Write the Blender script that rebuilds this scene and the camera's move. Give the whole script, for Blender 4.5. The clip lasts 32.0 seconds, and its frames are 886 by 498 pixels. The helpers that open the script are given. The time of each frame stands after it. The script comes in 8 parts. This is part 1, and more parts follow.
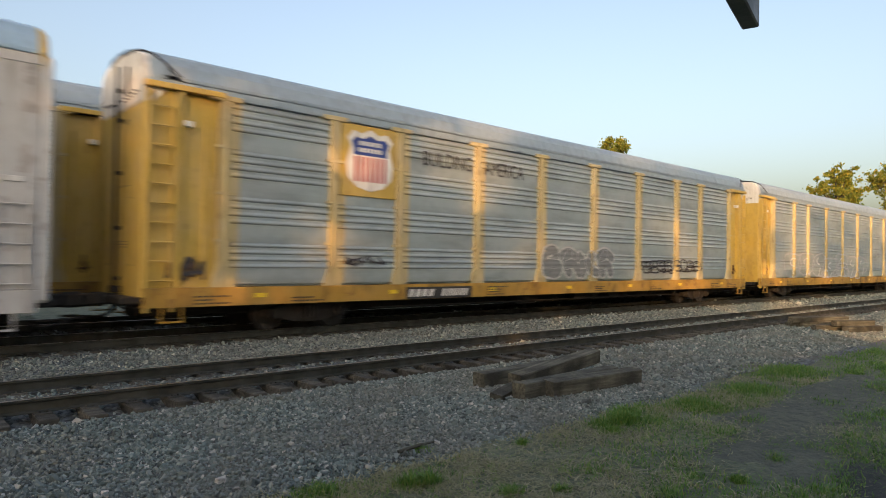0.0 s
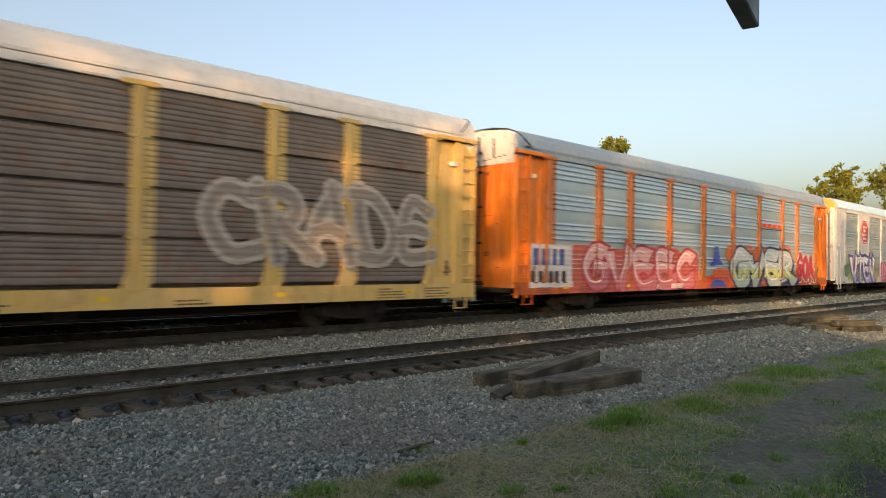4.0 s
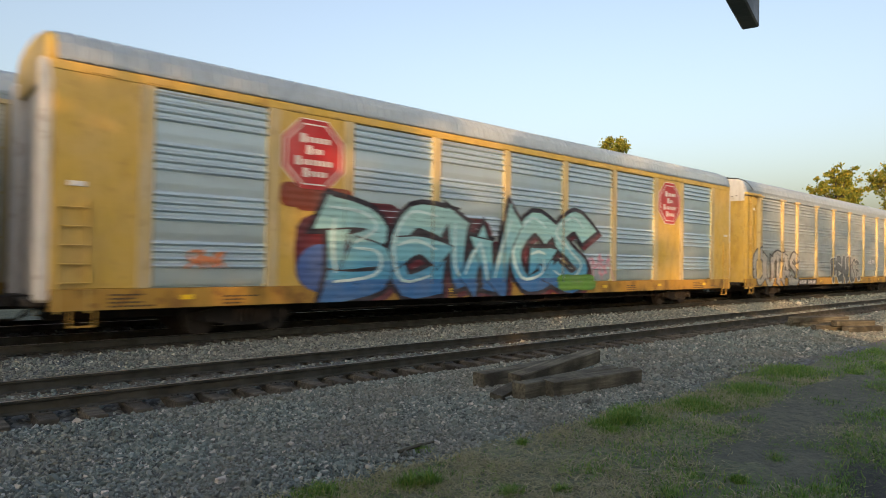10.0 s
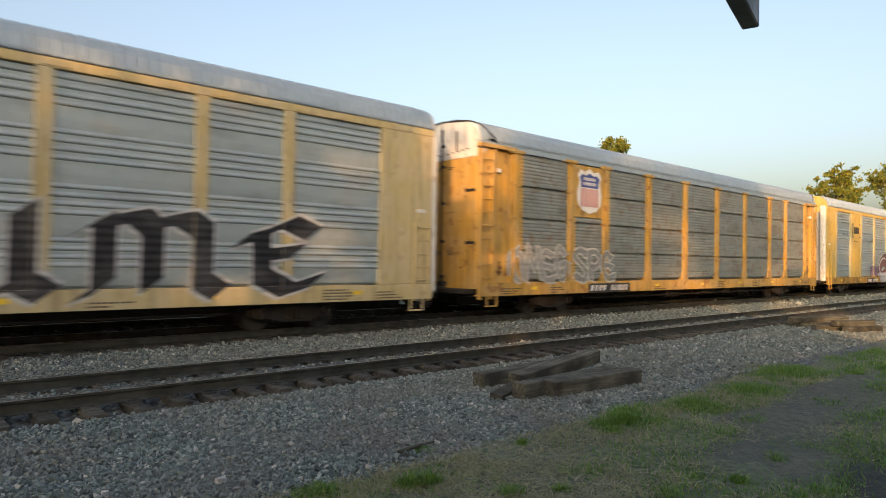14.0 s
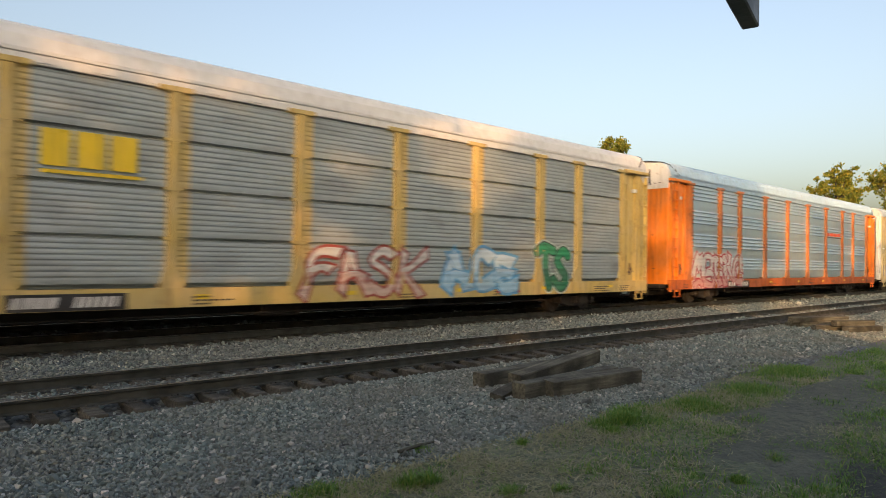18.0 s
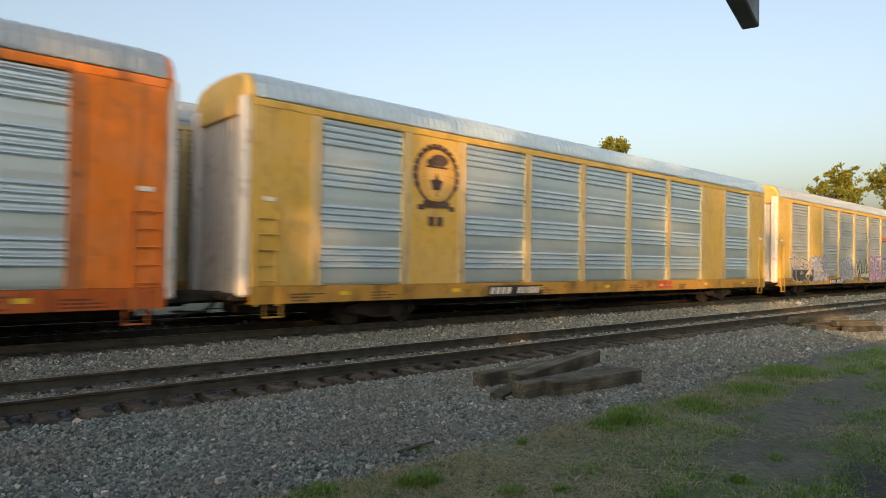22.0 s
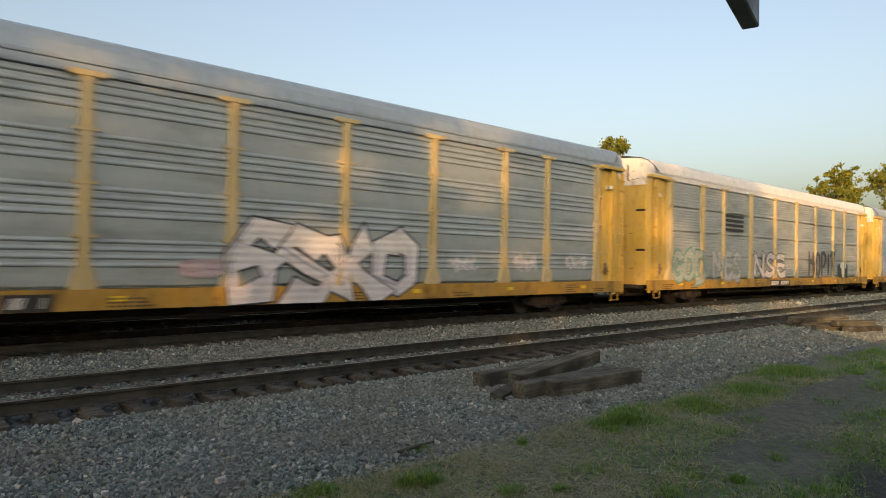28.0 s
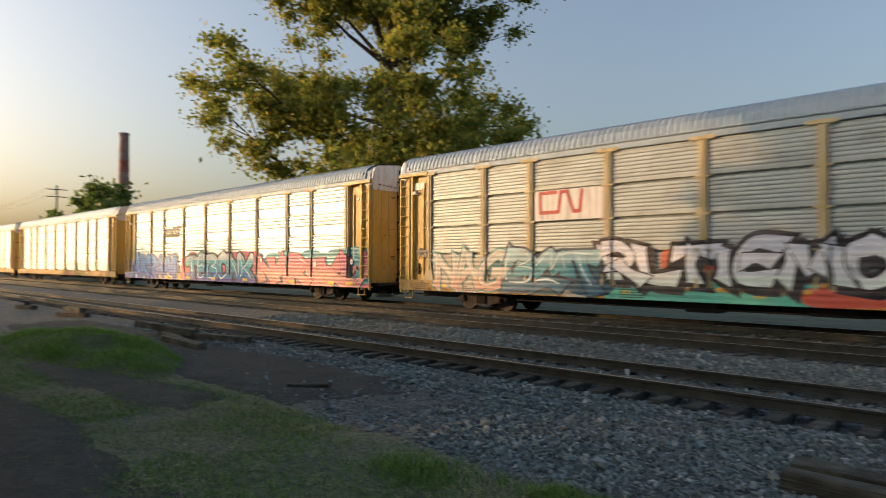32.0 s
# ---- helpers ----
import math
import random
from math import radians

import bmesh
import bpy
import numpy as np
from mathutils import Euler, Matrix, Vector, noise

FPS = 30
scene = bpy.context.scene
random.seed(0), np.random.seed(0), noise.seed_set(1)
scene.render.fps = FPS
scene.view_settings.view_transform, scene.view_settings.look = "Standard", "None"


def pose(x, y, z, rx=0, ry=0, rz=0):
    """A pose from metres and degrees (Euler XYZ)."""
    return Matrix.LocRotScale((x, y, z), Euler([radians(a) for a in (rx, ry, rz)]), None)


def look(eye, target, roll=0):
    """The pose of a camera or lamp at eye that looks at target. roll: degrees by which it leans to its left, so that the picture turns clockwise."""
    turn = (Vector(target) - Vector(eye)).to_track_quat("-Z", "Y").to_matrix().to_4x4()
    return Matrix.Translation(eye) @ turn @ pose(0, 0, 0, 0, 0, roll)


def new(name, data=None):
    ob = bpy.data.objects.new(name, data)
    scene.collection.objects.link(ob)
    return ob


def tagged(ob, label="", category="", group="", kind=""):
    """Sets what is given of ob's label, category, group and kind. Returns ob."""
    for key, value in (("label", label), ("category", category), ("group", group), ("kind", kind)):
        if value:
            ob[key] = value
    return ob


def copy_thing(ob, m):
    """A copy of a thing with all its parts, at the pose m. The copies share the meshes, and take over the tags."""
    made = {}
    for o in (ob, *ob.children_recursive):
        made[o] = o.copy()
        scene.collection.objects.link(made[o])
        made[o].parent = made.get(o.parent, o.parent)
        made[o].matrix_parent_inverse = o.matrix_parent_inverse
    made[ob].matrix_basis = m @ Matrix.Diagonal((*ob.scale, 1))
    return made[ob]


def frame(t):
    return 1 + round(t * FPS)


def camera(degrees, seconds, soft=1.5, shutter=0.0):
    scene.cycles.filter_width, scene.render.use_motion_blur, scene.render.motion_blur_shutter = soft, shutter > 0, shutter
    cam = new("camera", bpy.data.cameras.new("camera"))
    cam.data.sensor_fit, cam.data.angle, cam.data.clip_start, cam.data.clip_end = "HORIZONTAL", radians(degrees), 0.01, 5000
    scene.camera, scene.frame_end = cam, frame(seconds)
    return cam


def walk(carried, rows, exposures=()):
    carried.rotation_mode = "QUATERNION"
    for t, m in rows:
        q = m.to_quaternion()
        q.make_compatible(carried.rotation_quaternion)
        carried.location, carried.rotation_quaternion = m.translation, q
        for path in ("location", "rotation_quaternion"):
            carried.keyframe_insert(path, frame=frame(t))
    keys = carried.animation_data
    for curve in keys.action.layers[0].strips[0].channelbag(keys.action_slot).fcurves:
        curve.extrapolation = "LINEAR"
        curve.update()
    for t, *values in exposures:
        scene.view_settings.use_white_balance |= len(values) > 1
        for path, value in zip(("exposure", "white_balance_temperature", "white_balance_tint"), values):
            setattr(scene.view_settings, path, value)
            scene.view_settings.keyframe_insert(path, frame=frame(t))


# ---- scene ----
# World: x runs along the tracks, y away from the camera, z up from the top of the rails.
EYE_Z = 1.8
SPAN_B, SPAN_C = 29.71, 29.78      # one car with its couplers
MAIN_LIFT = 0.06                   # the main tracks lie a little above the siding
TRACK_A, TRACK_B, TRACK_C = 10.22, 15.4, 19.4
SPEED_B, SPEED_C = 17.66, -22.25

cam = camera(68.2, 32.0, soft=0.9, shutter=0.3)


def view(t, yaw, pitch, roll):
    return (t, pose(0, 0, EYE_Z, 90 + pitch, roll, yaw - 42))


walk(cam, [view(0, 0, 1, -0.9), view(14.5, 0, 1, -0.9), view(29.0, 0, 1, -0.9), view(29.3, 0, 1, -0.9),
           view(29.5, 0.5, 1.08, -1.0), view(30, 18.6, 0.4, -1.4), view(30.5, 42, -0.6, -1.6),
           view(31, 62.2, -1.4, -1.3), view(31.5, 74.9, -0.3, -0.7), view(32, 86.4, 1.25, -0.1)],
     exposures=[(0, 1.0, 6920, 16), (1.4, 0.85, 6870, 16), (2, 0.85, 7020, 16), (4.7, 1.0, 7020, 16), (6, 1.03, 6920, 16), (12, 0.97, 7070, 16), (15.6, 1.1, 6850, 16), (17, 0.95, 7120, 16), (25, 0.97, 7220, 16), (28, 0.85, 7270, 15), (29.4, 0.88, 7120, 15), (30.1, 0.9, 6670, 15), (31, 0.88, 6770, 13), (31.5, 0.72, 6620, 14), (32, 0.52, 6470, 13)])

# ---- sky and sun ----
SUN_UP, SUN_AZ = 10.0, 54.0          # degrees above the horizon; degrees from -y towards -x
world = bpy.data.worlds.new("world")
scene.world = world
world.use_nodes = True
wn, wl = world.node_tree.nodes, world.node_tree.links
sky = wn.new("ShaderNodeTexSky")
sky.sky_type, sky.sun_disc = "NISHITA", False
sky.sun_elevation = radians(SUN_UP)
sun_dir = Vector((-math.sin(radians(SUN_AZ)) * math.cos(radians(SUN_UP)), -math.cos(radians(SUN_AZ)) * math.cos(radians(SUN_UP)), math.sin(radians(SUN_UP))))
sky.sun_rotation = math.atan2(sun_dir.x, sun_dir.y)
sky.air_density, sky.dust_density, sky.ozone_density = 1.0, 6.0, 1.35
wn["Background"].inputs["Strength"].default_value = 0.205
haze = wn.new("ShaderNodeHueSaturation")
haze.inputs["Saturation"].default_value = 0.93
wl.new(sky.outputs[0], haze.inputs["Color"])
wl.new(haze.outputs[0], wn["Background"].inputs["Color"])
sun = new("sun", bpy.data.lights.new("sun", "SUN"))
sun.data.energy, sun.data.angle, sun.data.color = 2.2, radians(0.6), (1.0, 0.55, 0.23)
sun.matrix_world = look(sun_dir * 100, (0, 0, 0))


# ---- materials ----
def nodes_of(name):
    m = bpy.data.materials.new(name)
    m.use_nodes = True
    t = m.node_tree
    return m, t.nodes, t.links, t.nodes["Principled BSDF"]


def mixed(n, l, fac, a, b):
    x = n.new("ShaderNodeMix")
    x.data_type = "RGBA"
    for socket, value in ((x.inputs[0], fac), (x.inputs[6], a), (x.inputs[7], b)):
        if isinstance(value, bpy.types.NodeSocket):
            l.new(value, socket)
        elif isinstance(value, tuple):
            socket.default_value = (*value, 1) if len(value) == 3 else value
        else:
            socket.default_value = value
    return x.outputs[2]


def grain(n, l, coord, scale, detail=4.0, stretch=(1, 1, 1), low=0.4, high=0.65):
    """Noise in metres, stretched, turned into a 0 to 1 mask."""
    mp = n.new("ShaderNodeMapping")
    mp.inputs["Scale"].default_value = stretch
    l.new(coord, mp.inputs["Vector"])
    tx = n.new("ShaderNodeTexNoise")
    tx.inputs["Scale"].default_value, tx.inputs["Detail"].default_value = scale, detail
    l.new(mp.outputs[0], tx.inputs["Vector"])
    rm = n.new("ShaderNodeMapRange")
    rm.inputs["From Min"].default_value, rm.inputs["From Max"].default_value = low, high
    l.new(tx.outputs["Fac"], rm.inputs["Value"])
    return rm.outputs[0]


def shifted(n, l):
    """Object coordinates, moved by the object's own random number, so that alike pieces differ."""
    tc, info = n.new("ShaderNodeTexCoord"), n.new("ShaderNodeObjectInfo")
    sc = n.new("ShaderNodeVectorMath")
    sc.operation = "MULTIPLY_ADD"
    l.new(info.outputs["Random"], sc.inputs[0])
    sc.inputs[1].default_value = (57, 31, 17)
    l.new(tc.outputs["Object"], sc.inputs[2])
    return sc.outputs[0], info.outputs["Random"]


def bumped(n, l, p, height, strength, distance=0.01):
    b = n.new("ShaderNodeBump")
    b.inputs["Strength"].default_value, b.inputs["Distance"].default_value = strength, distance
    l.new(height, b.inputs["Height"])
    l.new(b.outputs[0], p.inputs["Normal"])


def surface(name, col, rough=0.55, metal=0.0, worn=None, worn_amount=0.5, dirt=(0.09, 0.07, 0.05), dirt_amount=0.45, fade=0.25,
            patch=1.2, bump=0.15, rough_spread=0.12, speck=0.45, streak=(3.0, 3.0, 0.25)):
    """Painted or bare metal: faded patches, vertical dirt streaks, fine grain in the gloss."""
    m, n, l, p = nodes_of(name)
    co, rnd = shifted(n, l)
    pale = tuple(min(1, c * (1 - fade) + fade * 0.55) for c in col)
    c1 = mixed(n, l, grain(n, l, co, patch, 5), col, pale)
    deep = tuple(c * 0.72 for c in col)
    sp = n.new("ShaderNodeMath")
    sp.operation = "MULTIPLY"
    l.new(grain(n, l, co, 6, 6, (1, 1, 0.6), 0.5, 0.75), sp.inputs[0])
    sp.inputs[1].default_value = speck
    c2 = mixed(n, l, sp.outputs[0], c1, deep)
    st = n.new("ShaderNodeMath")
    st.operation = "MULTIPLY"
    l.new(grain(n, l, co, 2.2, 6, streak, 0.5, 0.72), st.inputs[0])
    st.inputs[1].default_value = dirt_amount
    out = mixed(n, l, st.outputs[0], c2, dirt)
    if worn:
        wk = n.new("ShaderNodeMath")
        wk.operation = "MULTIPLY"
        l.new(grain(n, l, co, 3.1, 9, (1, 1, 1), 0.6, 0.64), wk.inputs[0])
        wk.inputs[1].default_value = worn_amount
        out = mixed(n, l, wk.outputs[0], out, worn)
    l.new(out, p.inputs["Base Color"])
    rr = n.new("ShaderNodeMapRange")
    l.new(grain(n, l, co, 4.5, 6, (1, 1, 1), 0.3, 0.7), rr.inputs["Value"])
    rr.inputs["To Min"].default_value, rr.inputs["To Max"].default_value = rough - rough_spread, rough + rough_spread
    l.new(rr.outputs[0], p.inputs["Roughness"])
    p.inputs["Metallic"].default_value = metal
    bumped(n, l, p, grain(n, l, co, 22, 5, (1, 1, 1), 0.3, 0.7), bump)
    return m


RUST = (0.16, 0.065, 0.03)
YELLOW = surface("yellow_paint", (0.57, 0.395, 0.085), 0.5, worn=RUST, worn_amount=0.15, dirt=(0.25, 0.15, 0.05), dirt_amount=0.3, fade=0.12, streak=(1.3, 1.3, 0.5))
GRIMY_YELLOW = surface("grimy_yellow_paint", (0.41, 0.24, 0.04), 0.6, worn=RUST, worn_amount=0.5, dirt=(0.06, 0.035, 0.016), dirt_amount=0.75, fade=0.04, streak=(0.8, 0.8, 0.6))
GRIMY_ORANGE = surface("grimy_orange_paint", (0.45, 0.1, 0.012), 0.6, worn=RUST, dirt=(0.07, 0.03, 0.02), dirt_amount=0.6, fade=0.05)
PALE_YELLOW = surface("pale_yellow_paint", (0.6, 0.44, 0.145), 0.55, worn=RUST, worn_amount=0.2, dirt=(0.16, 0.1, 0.05), fade=0.15)
ORANGE = surface("orange_paint", (0.72, 0.2, 0.014), 0.5, worn=RUST, worn_amount=0.15, dirt=(0.12, 0.05, 0.03), fade=0.08)
WHITE = surface("white_paint", (0.72, 0.72, 0.7), 0.5, worn=RUST, worn_amount=0.3, dirt=(0.25, 0.2, 0.15), dirt_amount=0.4)
FADED_YELLOW = surface("faded_yellow_paint", (0.52, 0.43, 0.22), 0.6, worn=RUST, worn_amount=0.2, dirt=(0.16, 0.11, 0.06), dirt_amount=0.5, fade=0.2)
DIRTY_YELLOW = surface("rusty_yellow_paint", (0.5, 0.3, 0.06), 0.6, worn=(0.2, 0.08, 0.03), worn_amount=0.6, dirt=(0.12, 0.07, 0.03), dirt_amount=0.6, fade=0.15)
# posts and panel edges of orange cars: darker and browner than the body
BROWN_ORANGE = surface("brown_orange_paint", (0.46, 0.15, 0.035), 0.6, worn=RUST, dirt=(0.14, 0.07, 0.04), dirt_amount=0.5, fade=0.12)
POST_PAINT = {"yellow_paint": FADED_YELLOW, "orange_paint": BROWN_ORANGE}
RUSTY = surface("rusty_steel", (0.12, 0.065, 0.035), 0.8, 0.2, dirt=(0.05, 0.03, 0.02))
GREY = surface("light_grey_paint", (0.55, 0.56, 0.56), 0.5, worn=RUST, worn_amount=0.3, dirt=(0.2, 0.17, 0.14), dirt_amount=0.4)
STEEL = surface("galvanized_steel", (0.63, 0.77, 0.815), 0.34, 0.74, dirt=(0.4, 0.46, 0.5), dirt_amount=0.3, fade=0.04, speck=0.2, bump=0.05, streak=(0.25, 0.25, 1.0), rough_spread=0.06)
STEEL_DULL = surface("weathered_galvanized_steel", (0.38, 0.45, 0.46), 0.46, 0.44, speck=0.35, bump=0.08, dirt=(0.2, 0.22, 0.21), dirt_amount=0.5, fade=0.2, patch=0.7, streak=(0.3, 0.3, 1.0), rough_spread=0.08)
AGED_STEEL = surface("aged_steel_sheet", (0.36, 0.415, 0.41), 0.52, 0.34, speck=0.35, bump=0.08, dirt=(0.18, 0.18, 0.16), dirt_amount=0.45, fade=0.15, patch=0.7, streak=(0.3, 0.3, 1.0), rough_spread=0.08)
PALE_STEEL = surface("pale_aged_steel_sheet", (0.54, 0.63, 0.655), 0.43, 0.5, speck=0.3, bump=0.08, dirt=(0.28, 0.28, 0.25), dirt_amount=0.4, fade=0.12, patch=0.7, streak=(0.3, 0.3, 1.0), rough_spread=0.08)
STAINED_STEEL = surface("rust_stained_steel_sheet", (0.24, 0.265, 0.245), 0.52, 0.35, worn=(0.2, 0.11, 0.06), worn_amount=0.5, dirt=(0.13, 0.11, 0.085), dirt_amount=0.6, fade=0.12, patch=0.7, streak=(0.4, 0.4, 1.2))
BROWN_STEEL = surface("rust_brown_steel", (0.17, 0.15, 0.132), 0.6, 0.3, worn=(0.2, 0.09, 0.05), dirt=(0.1, 0.08, 0.06), fade=0.08, streak=(0.6, 1, 3))
ROOF = surface("grey_roof_steel", (0.31, 0.4, 0.48), 0.6, 0.25, dirt=(0.2, 0.22, 0.24), dirt_amount=0.3, fade=0.06)
ROOF_BLUE = surface("blue_grey_roof_paint", (0.36, 0.53, 0.68), 0.5, 0.3, dirt=(0.25, 0.28, 0.3), dirt_amount=0.3, fade=0.08)
ROOF_WHITE = surface("white_roof_paint", (0.68, 0.69, 0.69), 0.55, dirt=(0.4, 0.39, 0.37), dirt_amount=0.35, worn=(0.3, 0.26, 0.22), worn_amount=0.12, fade=0.1)
BLACK = surface("black_underframe", (0.012, 0.011, 0.011), 0.85, dirt=(0.05, 0.035, 0.025), fade=0.02)
TRUCK = surface("brown_cast_steel", (0.018, 0.016, 0.014), 0.8, 0.1, dirt=(0.035, 0.025, 0.018), fade=0.03)
WHEEL = surface("worn_wheel_steel", (0.03, 0.027, 0.024), 0.65, 0.3, dirt=(0.03, 0.022, 0.017), fade=0.04)
RAIL_SIDE = surface("rusty_rail_steel", (0.028, 0.032, 0.026), 0.75, 0.2, dirt=(0.04, 0.033, 0.024), fade=0.05, patch=3)
RAIL_TOP = surface("polished_rail_steel", (0.3, 0.28, 0.26), 0.35, 0.9, dirt=(0.12, 0.09, 0.07), fade=0.1, streak=(0.4, 3, 3))


def earth(name, tones, scale, rough=0.95, bump=0.6, fine=40.0):
    """Loose ground: three tones in large and small patches."""
    m, n, l, p = nodes_of(name)
    co = n.new("ShaderNodeTexCoord").outputs["Object"]
    c = mixed(n, l, grain(n, l, co, scale, 8), tones[0], tones[1])
    c = mixed(n, l, grain(n, l, co, scale * 7, 6, (1, 1, 1), 0.45, 0.65), c, tones[2])
    l.new(c, p.inputs["Base Color"])
    p.inputs["Roughness"].default_value = rough
    bumped(n, l, p, grain(n, l, co, fine, 8, (1, 1, 1), 0.2, 0.8), bump, 0.03)
    return m


def pebbled(name, tones, rough=0.9):
    """Crushed stone: each island of the mesh has its own tone."""
    m, n, l, p = nodes_of(name)
    geo = n.new("ShaderNodeNewGeometry")
    ramp = n.new("ShaderNodeValToRGB")
    ramp.color_ramp.interpolation = "LINEAR"
    el = ramp.color_ramp.elements
    el[0].color, el[1].color = (*tones[0], 1), (*tones[-1], 1)
    for k, tone in enumerate(tones[1:-1]):
        e = el.new((k + 1) / (len(tones) - 1))
        e.color = (*tone, 1)
    l.new(geo.outputs["Random Per Island"], ramp.inputs[0])
    co = n.new("ShaderNodeTexCoord").outputs["Object"]
    dust = n.new("ShaderNodeMath")
    dust.operation, dust.inputs[1].default_value = "MULTIPLY", 0.45
    l.new(grain(n, l, co, 0.7, 6), dust.inputs[0])
    c = mixed(n, l, dust.outputs[0], ramp.outputs[0], (0.17, 0.165, 0.145))
    l.new(c, p.inputs["Base Color"])
    p.inputs["Roughness"].default_value = rough
    bumped(n, l, p, grain(n, l, co, 120, 4), 0.3, 0.004)
    return m


def ballast_ground(name):
    """Far ballast: small stones as cells, each with a tone, over a coarse mix."""
    m, n, l, p = nodes_of(name)
    co = n.new("ShaderNodeTexCoord").outputs["Object"]
    v = n.new("ShaderNodeTexVoronoi")
    v.inputs["Scale"].default_value = 16
    l.new(co, v.inputs["Vector"])
    ramp = n.new("ShaderNodeValToRGB")
    ramp.color_ramp.elements[0].color, ramp.color_ramp.elements[1].color = (0.02, 0.026, 0.03, 1), (0.16, 0.19, 0.2, 1)
    sep = n.new("ShaderNodeSeparateColor")
    l.new(v.outputs["Color"], sep.inputs[0])
    l.new(sep.outputs[0], ramp.inputs[0])
    c = mixed(n, l, grain(n, l, co, 0.5, 6), ramp.outputs[0], (0.11, 0.11, 0.095))
    l.new(c, p.inputs["Base Color"])
    p.inputs["Roughness"].default_value = 0.95
    inv = n.new("ShaderNodeMath")
    inv.operation = "SUBTRACT"
    inv.inputs[0].default_value = 1.0
    l.new(v.outputs["Distance"], inv.inputs[1])
    bumped(n, l, p, inv.outputs[0], 1.0, 0.04)
    return m


def timber(name, dark, light):
    m, n, l, p = nodes_of(name)
    co, rnd = shifted(n, l)
    c = mixed(n, l, grain(n, l, co, 5, 8, (0.3, 4, 4), 0.35, 0.7), dark, light)
    c = mixed(n, l, grain(n, l, co, 2, 5), c, tuple(x * 0.55 for x in dark))
    l.new(c, p.inputs["Base Color"])
    p.inputs["Roughness"].default_value = 0.9
    bumped(n, l, p, grain(n, l, co, 9, 9, (0.25, 5, 5), 0.3, 0.7), 0.7, 0.015)
    return m


def foliage(name, tones, through_light=0.35):
    m, n, l, p = nodes_of(name)
    geo = n.new("ShaderNodeNewGeometry")
    ramp = n.new("ShaderNodeValToRGB")
    el = ramp.color_ramp.elements
    el[0].color, el[1].color = (*tones[0], 1), (*tones[-1], 1)
    for k, tone in enumerate(tones[1:-1]):
        el.new((k + 1) / (len(tones) - 1)).color = (*tone, 1)
    l.new(geo.outputs["Random Per Island"], ramp.inputs[0])
    l.new(ramp.outputs[0], p.inputs["Base Color"])
    p.inputs["Roughness"].default_value = 0.6
    tr, mx = n.new("ShaderNodeBsdfTranslucent"), n.new("ShaderNodeMixShader")
    l.new(ramp.outputs[0], tr.inputs["Color"])
    mx.inputs[0].default_value = through_light
    l.new(p.outputs[0], mx.inputs[1])
    l.new(tr.outputs[0], mx.inputs[2])
    l.new(mx.outputs[0], n["Material Output"].inputs["Surface"])
    return m


SPRAY = {}


def spray(col, rib=True):
    """Spray paint, thin and uneven, lying on the ribs of the panels."""
    key = (tuple(round(c, 3) for c in col), rib)
    if key not in SPRAY:
        m, n, l, p = nodes_of("spray_paint")
        co = n.new("ShaderNodeTexCoord").outputs["Object"]
        c = mixed(n, l, grain(n, l, co, 1.6, 6, (1, 1, 1), 0.4, 0.7), col, tuple(min(1, x * 0.75 + 0.06) for x in col))
        c = mixed(n, l, grain(n, l, co, 3, 7, (1, 1, 6), 0.56, 0.75), c, tuple(x * 0.55 for x in col))
        l.new(c, p.inputs["Base Color"])
        p.inputs["Roughness"].default_value = 0.5
        w = n.new("ShaderNodeTexWave")
        w.bands_direction = "Z"
        w.inputs["Scale"].default_value, w.inputs["Distortion"].default_value = 1.9, 0.0
        l.new(co, w.inputs["Vector"])
        bumped(n, l, p, w.outputs["Fac"], 0.28 if rib else 0.1, 0.03)
        SPRAY[key] = m
    return SPRAY[key]


BALLAST = ballast_ground("ballast")
PALE_STONE = earth("pale_stone", [(0.5, 0.49, 0.46), (0.6, 0.58, 0.54), (0.36, 0.35, 0.33)], 6.0)
STONES = pebbled("crushed_stone", [(0.0513, 0.0707, 0.073), (0.137, 0.188, 0.188), (0.268, 0.331, 0.319), (0.0912, 0.125, 0.128), (0.182, 0.245, 0.239), (0.0684, 0.0912, 0.0935), (0.29, 0.335, 0.31), (0.114, 0.154, 0.154), (0.217, 0.274, 0.262), (0.07, 0.095, 0.098), (0.16, 0.21, 0.205), (0.46, 0.47, 0.45)])
DUSTY_STONES = pebbled("dusty_crushed_stone", [(0.075, 0.100, 0.100), (0.166, 0.214, 0.209), (0.273, 0.323, 0.306), (0.116, 0.153, 0.151), (0.207, 0.257, 0.245), (0.091, 0.123, 0.120), (0.332, 0.367, 0.329), (0.149, 0.192, 0.186), (0.497, 0.524, 0.470)])
TURF = earth("thin_turf", [(0.105, 0.125, 0.082), (0.165, 0.18, 0.115), (0.07, 0.088, 0.062)], 1.3, bump=1.0, fine=18.0)
TIE = timber("creosoted_timber", (0.045, 0.045, 0.038), (0.13, 0.125, 0.105))
OLD_TIE = timber("weathered_timber", (0.055, 0.056, 0.044), (0.165, 0.165, 0.128))
BARK = timber("bark", (0.07, 0.055, 0.04), (0.14, 0.11, 0.085))
GRASS = foliage("green_grass", [(0.05, 0.15, 0.024), (0.1, 0.24, 0.035), (0.18, 0.3, 0.06), (0.07, 0.19, 0.028), (0.27, 0.34, 0.08)], 0.35)
SOIL = earth("dark_soil", [(0.034, 0.04, 0.037), (0.058, 0.063, 0.056), (0.024, 0.029, 0.028)], 1.6)
WORN_SOIL = earth("worn_soil", [(0.082, 0.094, 0.074), (0.118, 0.128, 0.094), (0.058, 0.07, 0.056)], 1.5, bump=0.9, fine=20.0)
